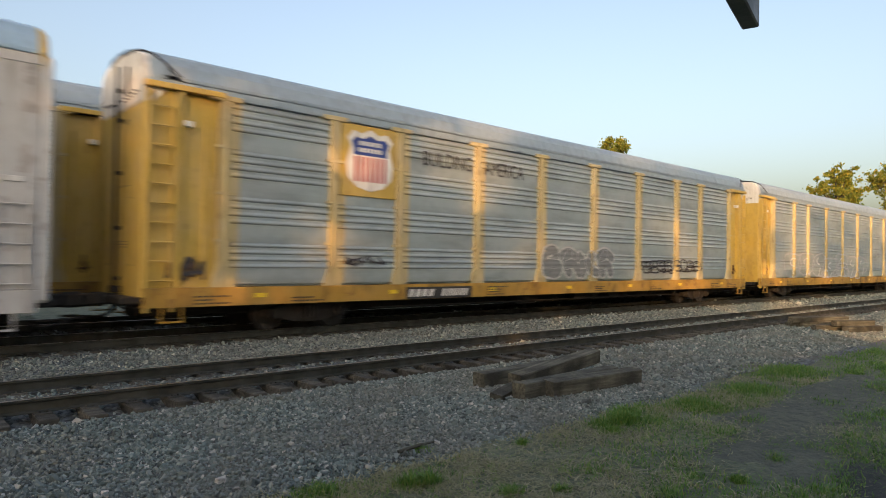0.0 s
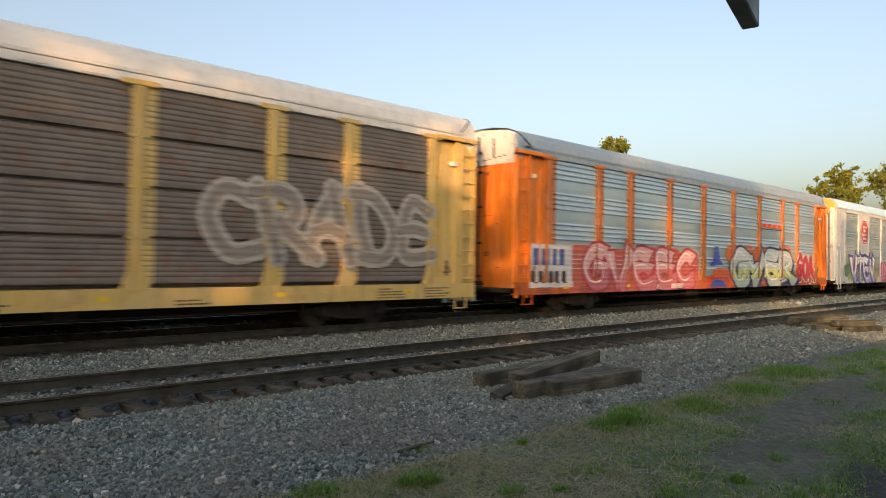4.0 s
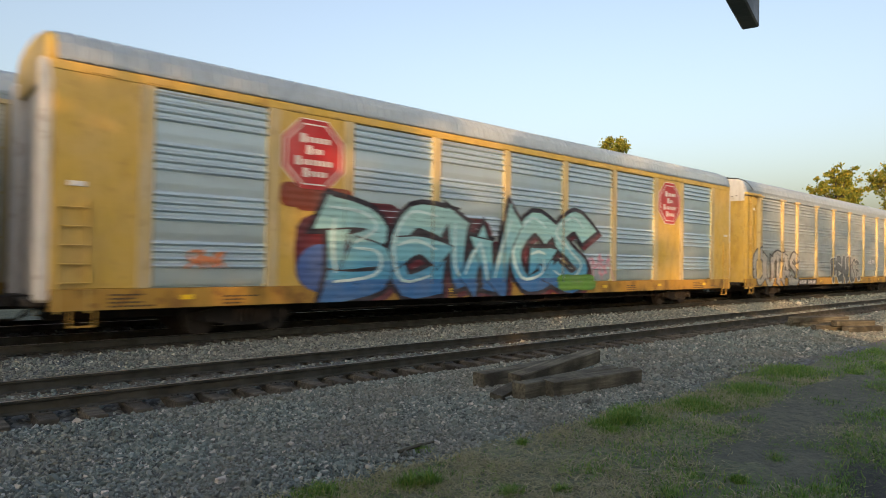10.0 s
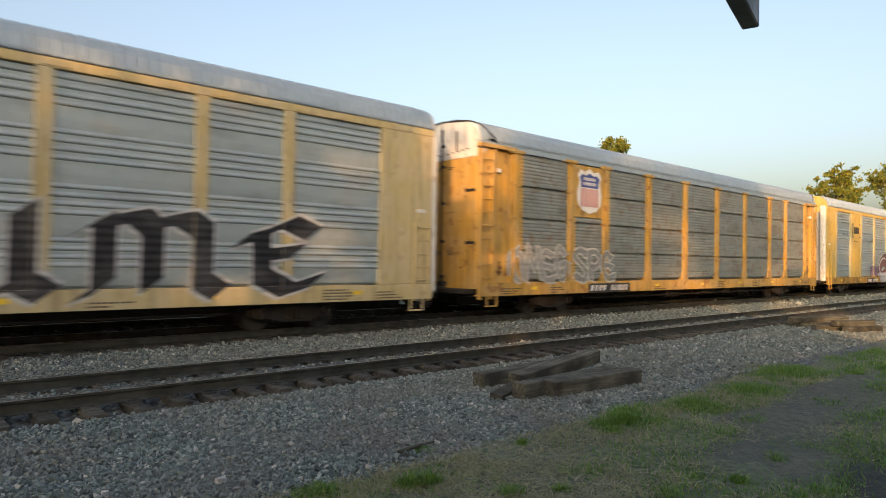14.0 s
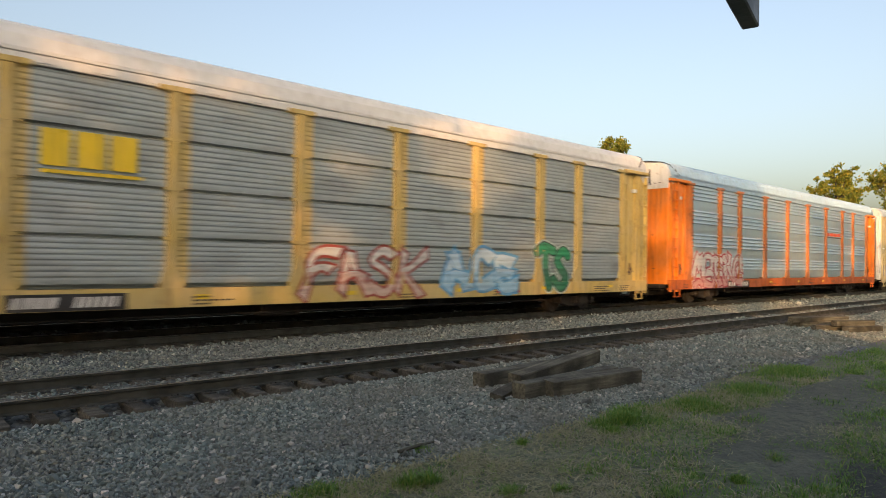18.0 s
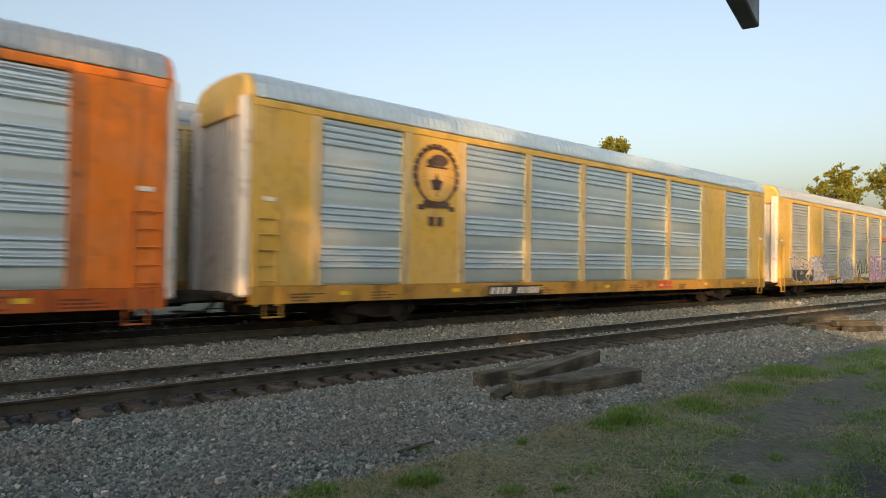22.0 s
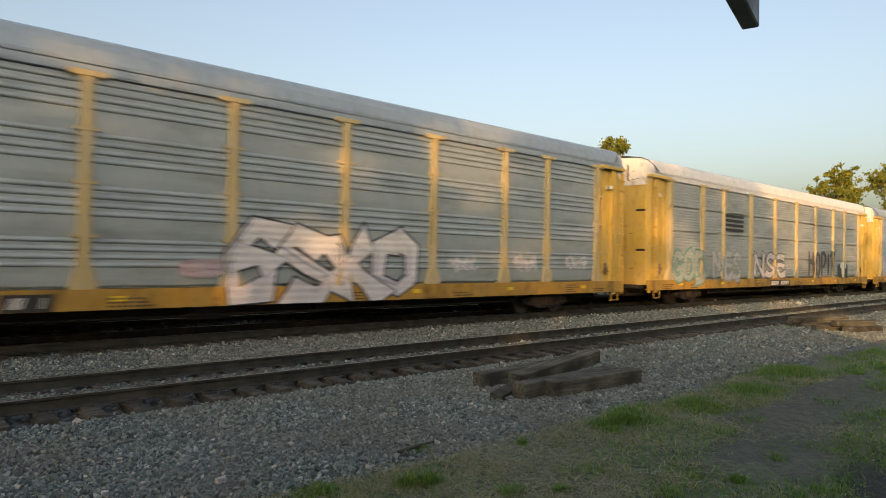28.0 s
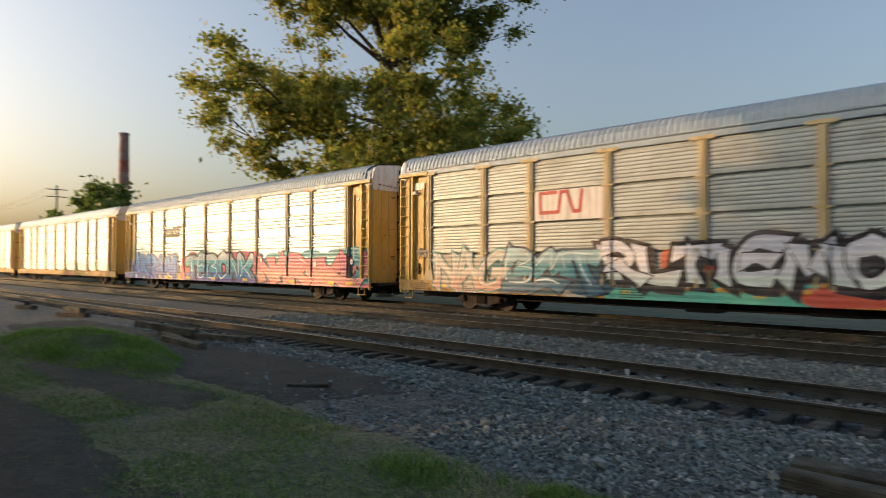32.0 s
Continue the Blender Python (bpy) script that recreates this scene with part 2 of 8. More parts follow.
MOSS = earth("mossy_earth", [(0.07, 0.1, 0.04), (0.1, 0.14, 0.05), (0.05, 0.06, 0.035)], 2.0)
WEED = foliage("green_weeds", [(0.09, 0.22, 0.03), (0.14, 0.3, 0.04), (0.2, 0.34, 0.06), (0.08, 0.18, 0.03)], 0.35)
STRAW = foliage("dry_grass", [(0.16, 0.17, 0.085), (0.28, 0.265, 0.15), (0.4, 0.375, 0.24), (0.2, 0.2, 0.1), (0.34, 0.32, 0.2), (0.22, 0.27, 0.085)], 0.2)
LEAF = foliage("green_leaves", [(0.07, 0.13, 0.03), (0.12, 0.19, 0.04), (0.19, 0.225, 0.05)], 0.5)
# lighter, golden copy of the leaves: low sunlight is put into the colour
LEAF_SUNLIT = foliage("sunlit_leaves", [(0.15, 0.21, 0.035), (0.23, 0.28, 0.05), (0.31, 0.32, 0.055), (0.45, 0.36, 0.055)], 0.6)
BRICK_RED = surface("red_band_paint", (0.32, 0.07, 0.05), 0.8)
CHIMNEY = surface("chimney_brick", (0.3, 0.16, 0.13), 0.85)
SHED_WALL = surface("beige_cladding", (0.5, 0.46, 0.38), 0.6)
SHED_ROOF = surface("pale_roof_sheet", (0.6, 0.62, 0.64), 0.45, 0.3)
BLUE_DOOR = surface("blue_door_paint", (0.03, 0.12, 0.42), 0.45)
BEAM_PAINT = surface("dark_blue_grey_paint", (0.06, 0.07, 0.09), 0.5)
PLASTER = surface("depot_wall_paint", (0.32, 0.3, 0.26), 0.8)
POLE = timber("pole_timber", (0.06, 0.05, 0.04), (0.12, 0.1, 0.08))
INK = surface("black_marking", (0.02, 0.02, 0.022), 0.5, fade=0.03)
CHALK = surface("white_marking", (0.78, 0.78, 0.76), 0.5, fade=0.1)
NAVY = surface("blue_marking", (0.03, 0.07, 0.3), 0.45, fade=0.05)
RED = surface("red_marking", (0.5, 0.03, 0.035), 0.45, fade=0.1)
REFLECTOR = surface("yellow_reflector", (0.85, 0.6, 0.03), 0.35, fade=0.05)
CABLE = surface("black_cable", (0.02, 0.02, 0.02), 0.6)


# ---- mesh building ----
def box(bm, x0, x1, y0, y1, z0, z1, cut=0.0):
    """A box; with cut its edges are chamfered."""
    lo, hi = (min(x0, x1), min(y0, y1), min(z0, z1)), (max(x0, x1), max(y0, y1), max(z0, z1))
    vs = [bm.verts.new((x, y, z)) for z in (lo[2], hi[2]) for y in (lo[1], hi[1]) for x in (lo[0], hi[0])]
    fs = [bm.faces.new([vs[i] for i in q]) for q in ((0, 2, 3, 1), (4, 5, 7, 6), (0, 1, 5, 4), (2, 6, 7, 3), (0, 4, 6, 2), (1, 3, 7, 5))]
    if cut:
        bmesh.ops.bevel(bm, geom=list({e for f in fs for e in f.edges}), offset=cut, segments=1, affect="EDGES", clamp_overlap=True)


def prism(bm, outline, x0, x1, closed=True):
    """A (y, z) outline pushed along x."""
    rings = [[bm.verts.new((x, y, z)) for y, z in outline] for x in (x0, x1)]
    n = len(outline)
    for i in range(n if closed else n - 1):
        j = (i + 1) % n
        bm.faces.new((rings[0][i], rings[0][j], rings[1][j], rings[1][i]))
    if closed:
        bm.faces.new(rings[0][::-1])
        bm.faces.new(rings[1])


def plate(bm, outline, y0, y1):
    """An (x, z) outline pushed along y."""
    rings = [[bm.verts.new((x, y, z)) for x, z in outline] for y in (y0, y1)]
    n = len(outline)
    for i in range(n):
        j = (i + 1) % n
        bm.faces.new((rings[0][i], rings[1][i], rings[1][j], rings[0][j]))
    bm.faces.new(rings[0])
    bm.faces.new(rings[1][::-1])


def rod(bm, a, b, r, r2=None, sides=8):
    """A round bar from a to b."""
    a, b = Vector(a), Vector(b)
    d = (b - a)
    q = d.to_track_quat("Z", "Y")
    r2 = r if r2 is None else r2
    rings = []
    for c, rad in ((a, r), (b, r2)):
        rings.append([bm.verts.new(c + q @ Vector((rad * math.cos(k * 2 * math.pi / sides), rad * math.sin(k * 2 * math.pi / sides), 0))) for k in range(sides)])
    for k in range(sides):
        j = (k + 1) % sides
        bm.faces.new((rings[0][k], rings[0][j], rings[1][j], rings[1][k]))
    bm.faces.new(rings[0][::-1])
    bm.faces.new(rings[1])


MESHES = {}


def mesh_of(key, build, material, smooth=False):
    """One mesh a key, shared by all alike pieces."""
    if key not in MESHES:
        bm = bmesh.new()
        build(bm)
        bmesh.ops.recalc_face_normals(bm, faces=bm.faces[:])
        me = bpy.data.meshes.new(str(key[0]) if isinstance(key, tuple) else key)
        bm.to_mesh(me)
        bm.free()
        me.materials.append(material)
        if smooth:
            me.polygons.foreach_set("use_smooth", [True] * len(me.polygons))
        MESHES[key] = me
    return MESHES[key]


def part(name, me, parent, label="", at=None):
    ob = new(name, me)
    ob.parent = parent
    if at is not None:
        ob.matrix_basis = at
    if label:
        tagged(ob, label)
    return ob


def single(name, build, material, parent=None, label="", smooth=False):
    me = mesh_of((name, len(MESHES)), build, material, smooth)
    return part(name, me, parent, label)


def raw(name, verts, faces, material, parent=None):
    me = bpy.data.meshes.new(name)
    me.from_pydata(verts, [], faces)
    me.materials.append(material)
    me.update()
    ob = new(name, me)
    ob.parent = parent
    return ob


# ---- lettering ----
GLYPHS = {}


def glyph(ch, bold):
    """Outline of one letter of the built-in font, one unit high, as points and faces, with its width."""
    key = (ch, round(bold, 3))
    if key not in GLYPHS:
        cu = bpy.data.curves.new("letter", "FONT")
        cu.body, cu.size, cu.offset, cu.resolution_u = ch, 1.4, bold, 3
        ob = bpy.data.objects.new("letter", cu)
        me = ob.to_mesh()
        vs = [(v.co.x, v.co.y) for v in me.vertices]
        fs = [tuple(q.vertices) for q in me.polygons]
        xs = [v[0] for v in vs] or [0, 0.4]
        GLYPHS[key] = (vs, fs, min(xs), max(xs))
        ob.to_mesh_clear()
        bpy.data.objects.remove(ob)
        bpy.data.curves.remove(cu)
    return GLYPHS[key]


def word(text, x0, x1, z0, z1, bold=0.0):
    """Flat letters filling a box in (x, z): points and faces."""
    run, spots = 0.0, []
    for ch in text:
        if ch == " ":
            run += 0.45
            continue
        _, _, a, b = glyph(ch, 0.0)
        spots.append((ch, run - a))
        run += (b - a) + 0.14
    sx, sz = (x1 - x0) / max(run, 0.1), z1 - z0
    vs, fs = [], []
    for ch, dx in spots:
        gv, gf, _, _ = glyph(ch, bold)
        base = len(vs)
        vs += [(x0 + (x + dx) * sx, z0 + z * sz) for x, z in gv]
        fs += [tuple(base + i for i in f) for f in gf]
    return vs, fs


def cloud(x0, x1, z0, z1, seed=1, lumps=9):
    """A lumpy filled outline in (x, z)."""
    rng = random.Random(seed)
    vs, fs = [], []
    for k in range(lumps):
        cx, cz = x0 + (k + 0.5) / lumps * (x1 - x0), (z0 + z1) / 2 + rng.uniform(-0.1, 0.1) * (z1 - z0)
        ax, az = (x1 - x0) / lumps * rng.uniform(0.75, 1.1), (z1 - z0) / 2 * rng.uniform(0.8, 1.05)
        base = len(vs)
        m = 14
        vs += [(cx + ax * math.copysign(abs(math.cos(q)) ** 0.6, math.cos(q)), cz + az * math.copysign(abs(math.sin(q)) ** 0.6, math.sin(q))) for q in (i * 2 * math.pi / m for i in range(m))]
        fs.append(tuple(range(base, base + m)))
    return vs, fs


# ---- the autorack cars ----
HALF = 13.92                                  # half a car body
CUTS = [-12.25, -9.45, -7.375, -4.425, -1.475, 1.475, 4.425, 7.375, 9.45, 12.25]
SILL_LOW, SILL_TOP, PANEL_TOP, EAVE = 0.735, 1.14, 5.24, 5.5
Y_PANEL, Y_POST, Y_SILL = 1.50, 1.575, 1.6


def panel_profile(kind):
    """(y, z) line of one side panel, from the bottom up; y is measured from the panel's plane."""
    line, tier = [], (PANEL_TOP - SILL_TOP) / 4
    for k in range(4):
        z, g = SILL_TOP + k * tier, tier / 0.97
        if k == 0:
            line += [(0.0, z + 0.008), (-0.11, z + 0.01), (-0.11, z + 0.056), (0.0, z + 0.06)]
            z += 0.06
            g = (tier - 0.06) / 0.97
        if kind in ("banded", "ribbed"):   # a plain lower part, four rounded ribs above it
            d = 0.05 if kind == "banded" else 0.03
            line += [(0.004, z + 0.004 * g), (0.006, z + 0.12 * g), (0.0, z + 0.3 * g)]
            for j in range(4):
                q = z + (0.345 + j * 0.157) * g
                line += [(0.0, q), (-0.2 * d, q + 0.012 * g), (0.75 * d, q + 0.032 * g), (d, q + 0.05 * g), (0.92 * d, q + 0.068 * g), (0.55 * d, q + 0.088 * g), (0.1 * d, q + 0.112 * g)]
        else:                              # "tiered": shallow ribs and an open seam between the tiers
            line += [(-0.09, z), (-0.09, z + 0.034), (0.011, z + 0.038), (0.011, z + 0.06 * g)]
            for j in range(8):
                q = z + (0.085 + j * 0.108) * g
                line += [(0.011, q), (0.009, q + 0.035 * g), (0.0, q + 0.066 * g), (-0.003, q + 0.078 * g), (0.003, q + 0.094 * g)]
    line.append((0.0, PANEL_TOP))
    return line


def side_panel(kind, w, material, paint):
    """A ribbed sheet; its edges beside the posts carry the car's paint."""
    def build(bm):
        line = [(-(Y_PANEL + y), z) for y, z in panel_profile(kind)]
        line += [(-(Y_PANEL - 0.12), PANEL_TOP), (-(Y_PANEL - 0.12), SILL_TOP + 0.005)]
        xs = [-w / 2, -w / 2 + 0.22, w / 2 - 0.02, w / 2]
        rings = [[bm.verts.new((x, y, z)) for y, z in line] for x in xs]
        n = len(line)
        for k in range(3):
            for i in range(n):
                f = bm.faces.new((rings[k][i], rings[k][(i + 1) % n], rings[k + 1][(i + 1) % n], rings[k + 1][i]))
                f.material_index = 0 if k == 1 else 1
        bm.faces.new(rings[0][::-1])
        bm.faces.new(rings[-1])
    me = mesh_of(("side_panel", kind, w, material.name, paint.name), build, material)
    if len(me.materials) < 2:
        me.materials.append(paint)
    return me


def solid_panel(w, material):
    def build(bm):
        box(bm, -w / 2, w / 2, -(Y_PANEL + 0.05), -(Y_PANEL - 0.1), SILL_TOP, PANEL_TOP + 0.02, 0.012)
        for k in range(1, 4):
            z = SILL_TOP + k * (PANEL_TOP - SILL_TOP) / 4
            for j in range(6):
                x = -w / 2 + (j + 0.5) * w / 6
                box(bm, x - 0.035, x + 0.035, -(Y_PANEL + 0.062), -(Y_PANEL + 0.04), z - 0.02, z + 0.02)
    return mesh_of(("solid_panel", w, material.name), build, material)


def post(style, material):
    def build(bm):
        w = 0.125
        if style == "capped":
            plate(bm, [(-0.26, SILL_TOP), (0.26, SILL_TOP), (0.24, SILL_TOP + 0.12), (w, SILL_TOP + 0.5), (w, PANEL_TOP - 0.02), (-w, PANEL_TOP - 0.02), (-w, SILL_TOP + 0.5), (-0.24, SILL_TOP + 0.12)], -Y_POST, -1.36)
            box(bm, -0.05, 0.05, -Y_POST - 0.025, -Y_POST + 0.02, SILL_TOP + 0.4, PANEL_TOP - 0.05)
            box(bm, -0.36, 0.36, -Y_POST - 0.02, -1.4, PANEL_TOP - 0.02, PANEL_TOP + 0.1, 0.015)
            for k in range(1, 4):
                z = SILL_TOP + k * (PANEL_TOP - SILL_TOP) / 4
                box(bm, -0.22, 0.22, -Y_POST - 0.015, -Y_POST + 0.05, z - 0.03, z + 0.03)
        else:
            box(bm, -0.15, 0.15, -Y_POST, -1.36, SILL_TOP, PANEL_TOP + 0.02, 0.012)
            for k in range(14):
                z = SILL_TOP + 0.15 + k * 0.27
                box(bm, -0.11, -0.08, -Y_POST - 0.012, -Y_POST + 0.01, z - 0.015, z + 0.015)
                box(bm, 0.08, 0.11, -Y_POST - 0.012, -Y_POST + 0.01, z - 0.015, z + 0.015)
    return mesh_of(("post", style, material.name), build, material)


ROOF_LINE = [(1.585, EAVE - 0.04), (1.585, EAVE + 0.03), (1.51, EAVE + 0.28), (1.38, EAVE + 0.47), (1.14, EAVE + 0.58), (0.6, EAVE + 0.66), (0.0, EAVE + 0.68)]


def roof_mesh(style, material):
    """One connected sheet with raised seams across it."""
    def build(bm):
        outer = [(-y, z) for y, z in ROOF_LINE] + [(y, z) for y, z in ROOF_LINE[-2::-1]]
        pitch, d, lift = (0.22, 0.045, 0.017) if style == "flush" else (2.45, 0.03, 0.006) if style == "capped" else (0.2, 0.035, 0.016)
        xs, x = [(-HALF + 0.05, 0)], -HALF + 0.3
        while x < HALF - 0.3:
            xs += [(x - d - 0.02, 0), (x - d, 1), (x + d, 1), (x + d + 0.02, 0)]
            x += pitch
        xs.append((HALF - 0.05, 0))
        rings = []
        for j, (x, up) in enumerate(xs):
            lean = 0.75 * (1 if j else -1) if style != "flush" and j in (0, len(xs) - 1) else 0.0
            rings.append([bm.verts.new((x + lean * ((z - EAVE) / 0.66 - 0.8), y * (1 + up * lift / 1.5), z + up * lift)) for y, z in outer])
        for a, b in zip(rings, rings[1:]):
            for i in range(len(outer) - 1):
                bm.faces.new((a[i], a[i + 1], b[i + 1], b[i]))
        n = len(outer)
        ends = [[bm.verts.new((x, y * 0.97, z - 0.06)) for y, z in outer] for x in (xs[0][0], xs[-1][0])]
        for i in range(n - 1):
            bm.faces.new((ends[0][i + 1], ends[0][i], ends[1][i], ends[1][i + 1]))
            bm.faces.new((rings[0][i + 1], rings[0][i], ends[0][i], ends[0][i + 1]))
            bm.faces.new((rings[-1][i], rings[-1][i + 1], ends[1][i + 1], ends[1][i]))
    return mesh_of(("roof", style, material.name), build, material)


def hood(material):
    """The cap that closes the roof over the end doors, at +x; the roof's edge leans out over it."""
    def build(bm):
        low = [(-1.48, 4.98), (-1.53, EAVE), (-1.47, EAVE + 0.26), (-1.34, EAVE + 0.45), (-1.1, EAVE + 0.55), (0, EAVE + 0.65), (1.1, EAVE + 0.55), (1.34, EAVE + 0.45), (1.47, EAVE + 0.26), (1.53, EAVE), (1.48, 4.98)]
        a = [bm.verts.new((HALF - 0.62 + (0.75 * (z - EAVE) / 0.66 if z > EAVE else 0.5 * (EAVE - z) / 0.52), y, z)) for y, z in low]
        b = [bm.verts.new((HALF + 0.06 + 0.03 * (z - 4.98), y * 0.97, z - 0.01)) for y, z in low]
        for i in range(len(low) - 1):
            bm.faces.new((a[i], a[i + 1], b[i + 1], b[i]))
        bm.faces.new((a[-1], a[0], b[0], b[-1]))
        bm.faces.new(a[::-1])
        bm.faces.new(b)
    return mesh_of(("hood", material.name), build, material)


def roof_lip():
    """The dark rim round the open end of a capped roof, at +x."""
    def build(bm):
        outer = [(-y, z) for y, z in ROOF_LINE[1:]] + [(y, z) for y, z in ROOF_LINE[-2:0:-1]]
        lean = [HALF - 0.05 + 0.75 * ((z - EAVE) / 0.66 - 0.8) for y, z in outer]
        rings = [[bm.verts.new((x + dx, y * k, z + dz)) for x, (y, z) in zip(lean, outer)] for dx, k, dz in ((-0.05, 1.008, 0.01), (0.015, 1.008, 0.01), (0.015, 0.985, -0.025), (-0.05, 0.985, -0.025))]
        n = len(outer)
        for a, b in zip(rings, rings[1:] + rings[:1]):
            for i in range(n - 1):
                bm.faces.new((a[i], a[i + 1], b[i + 1], b[i]))
    return mesh_of("roof_lip", build, BLACK)


def door_slot(z):
    """A raised black box for the shade inside an open slot across the corner of an end door, at +x on the near side."""
    def build(bm):
        box(bm, HALF + 0.028, HALF + 0.05, -1.4, -0.98, z - 0.045, z + 0.045, 0.006)
    return mesh_of(("door_slot", z), build, BLACK)


def roof_end(material):
    """The plate that closes the roof of a flush-sided car, at +x, with a rounded lip."""
    def build(bm):
        line = [(-1.5, 5.12)] + [(-y * 0.985, z - 0.02) for y, z in ROOF_LINE[1:]] + [(y * 0.985, z - 0.02) for y, z in ROOF_LINE[-2:0:-1]] + [(1.5, 5.12)]
        rings = [[bm.verts.new((HALF + dx, y * k, z + (0 if z < 5.2 else dz))) for y, z in line] for dx, k, dz in ((-0.12, 1, 0), (0.05, 1, 0), (0.13, 0.96, -0.06))]
        n = len(line)
        for a, b in zip(rings, rings[1:]):
            for i in range(n):
                bm.faces.new((a[i], a[(i + 1) % n], b[(i + 1) % n], b[i]))
        bm.faces.new(rings[0][::-1])
        bm.faces.new(rings[-1])
    return mesh_of(("roof_end", material.name), build, material)


def end_door(style, material, side):
    """One leaf of the folding end doors at +x: a flat sheet in three folds on capped cars, else an upright corrugated one."""
    def build(bm):
        top = 5.03 if style == "capped" else 5.2
        front = []
        if style == "capped":
            for y, w in ((0.035, 0.5), (0.545, 0.42), (0.975, 0.45)):
                front += [(HALF + 0.02, y), (HALF + 0.03, y + 0.012), (HALF + 0.03, y + w - 0.012), (HALF + 0.02, y + w)]
        else:
            for k in range(6):
                y = 0.04 + k * 0.235
                front += [(HALF + 0.03, y), (HALF + 0.03, y + 0.15), (HALF - 0.02, y + 0.17), (HALF - 0.02, y + 0.215)]
        line = front + [(HALF - 0.08, 1.43), (HALF - 0.08, 0.04)]
        low = [bm.verts.new((x, side * y, 0.95)) for x, y in line]
        high = [bm.verts.new((x, side * y, top - 0.25 * (y / 1.4) ** 3 * (style != "capped"))) for x, y in line]
        n = len(line)
        for i in range(n):
            bm.faces.new((low[i], low[(i + 1) % n], high[(i + 1) % n], high[i]))
        bm.faces.new(low)
        bm.faces.new(high[::-1])
    return mesh_of(("end_door", style, material.name, side), build, material)


def lock_rod():
    """The dark upright rod that locks the two leaves of the end doors, at +x, with its guides."""
    def build(bm):
        rod(bm, (HALF + 0.13, 0.0, 1.0), (HALF + 0.16, 0.0, EAVE + 0.42), 0.032, sides=8)
        for z in (1.3, 2.4, 3.6, 4.75, 5.4):
            box(bm, HALF + 0.03, HALF + 0.17, -0.06, 0.06, z - 0.04, z + 0.04, 0.008)
        box(bm, HALF + 0.03, HALF + 0.2, -0.12, 0.16, 1.0, 1.14, 0.01)
        box(bm, HALF + 0.11, HALF + 0.15, 0.62, 0.67, 5.2, EAVE + 0.3, 0.008)
    return mesh_of("lock_rod", build, BLACK)


def door_marks():
    """Bolts, a seam and small stencil bars on the end doors, at +x."""
    def build(bm):
        for side in (-1, 1):
            box(bm, HALF + 0.028, HALF + 0.034, side * 0.05, side * 0.52, 3.29, 3.305)
            for y, z, w in ((0.28, 4.72, 0.3), (0.26, 4.66, 0.2), (0.3, 2.1, 0.26), (0.28, 2.04, 0.26), (0.28, 1.98, 0.2), (0.8, 1.6, 0.12), (0.74, 3.02, 0.08)):
                box(bm, HALF + 0.028, HALF + 0.034, side * y - w / 2, side * y + w / 2, z - 0.014, z + 0.014)
            for k in range(5):
                box(bm, HALF + 0.07, HALF + 0.13, side * (0.22 + k * 0.22) - 0.03, side * (0.22 + k * 0.22) + 0.03, 5.12 + 0.02 * k, 5.15 + 0.02 * k)
    return mesh_of("door_marks", build, INK)


def corner_piece(which, material):
    """Pieces of the side between the last post and the end, at +x on the near side."""
    def build(bm):
        if which == "corner_door":
            plate(bm, [(12.4, SILL_TOP), (13.2, SILL_TOP), (13.2, PANEL_TOP), (12.4, PANEL_TOP)], -1.42, -1.32)
        elif which == "corner_post":
            box(bm, 13.18, 13.3, -1.56, -1.3, SILL_TOP, PANEL_TOP + 0.02, 0.01)
        elif which == "door_header":
            box(bm, 12.3, HALF + 0.05, -1.62, -1.35, PANEL_TOP + 0.02, PANEL_TOP + 0.14, 0.012)
        elif which == "ladder_panel":
            box(bm, 13.3, HALF, -1.47, -1.36, SILL_TOP, PANEL_TOP + 0.02, 0.01)
        elif which == "door_bar":
            box(bm, 12.62, 12.7, -1.48, -1.42, SILL_TOP + 0.2, PANEL_TOP - 0.4, 0.01)
        elif which == "end_column":
            box(bm, HALF - 0.02, HALF + 0.22, -1.52, -1.2, 0.9, EAVE - 0.02, 0.06)
        else:
            box(bm, 12.36, HALF, -1.555, -1.36, SILL_TOP, EAVE - 0.05, 0.02)
    return mesh_of((which, material.name), build, material)


def latch(material):
    """The locking gear low on the corner door."""
    def build(bm):
        box(bm, 12.82, 13.02, -1.46, -1.42, 1.44, 1.49, 0.008)
        box(bm, 12.9, 12.95, -1.48, -1.42, 1.36, 1.8, 0.01)
        rod(bm, (12.92, -1.5, 1.6), (12.92, -1.42, 1.6), 0.06, 0.045, 10)
        rod(bm, (12.92, -1.49, 1.6), (13.08, -1.49, 1.47), 0.016, sides=6)
    return mesh_of(("door_latch", material.name), build, material)


def placard(x, z, w, h):
    def build(bm):
        box(bm, x - w / 2, x + w / 2, -1.58, -1.42, z - h / 2, z + h / 2, 0.006)
    return mesh_of(("placard", x, z), build, CHALK)


def air_hose():
    def build(bm):
        pts = [(HALF - 0.25, -0.95, 0.7), (HALF - 0.1, -0.97, 0.5), (HALF + 0.2, -0.9, 0.4), (HALF + 0.55, -0.7, 0.42), (HALF + 0.8, -0.55, 0.5)]
        for a, b in zip(pts, pts[1:]):
            rod(bm, a, b, 0.025, sides=6)
    return mesh_of("air_hose", build, BLACK)


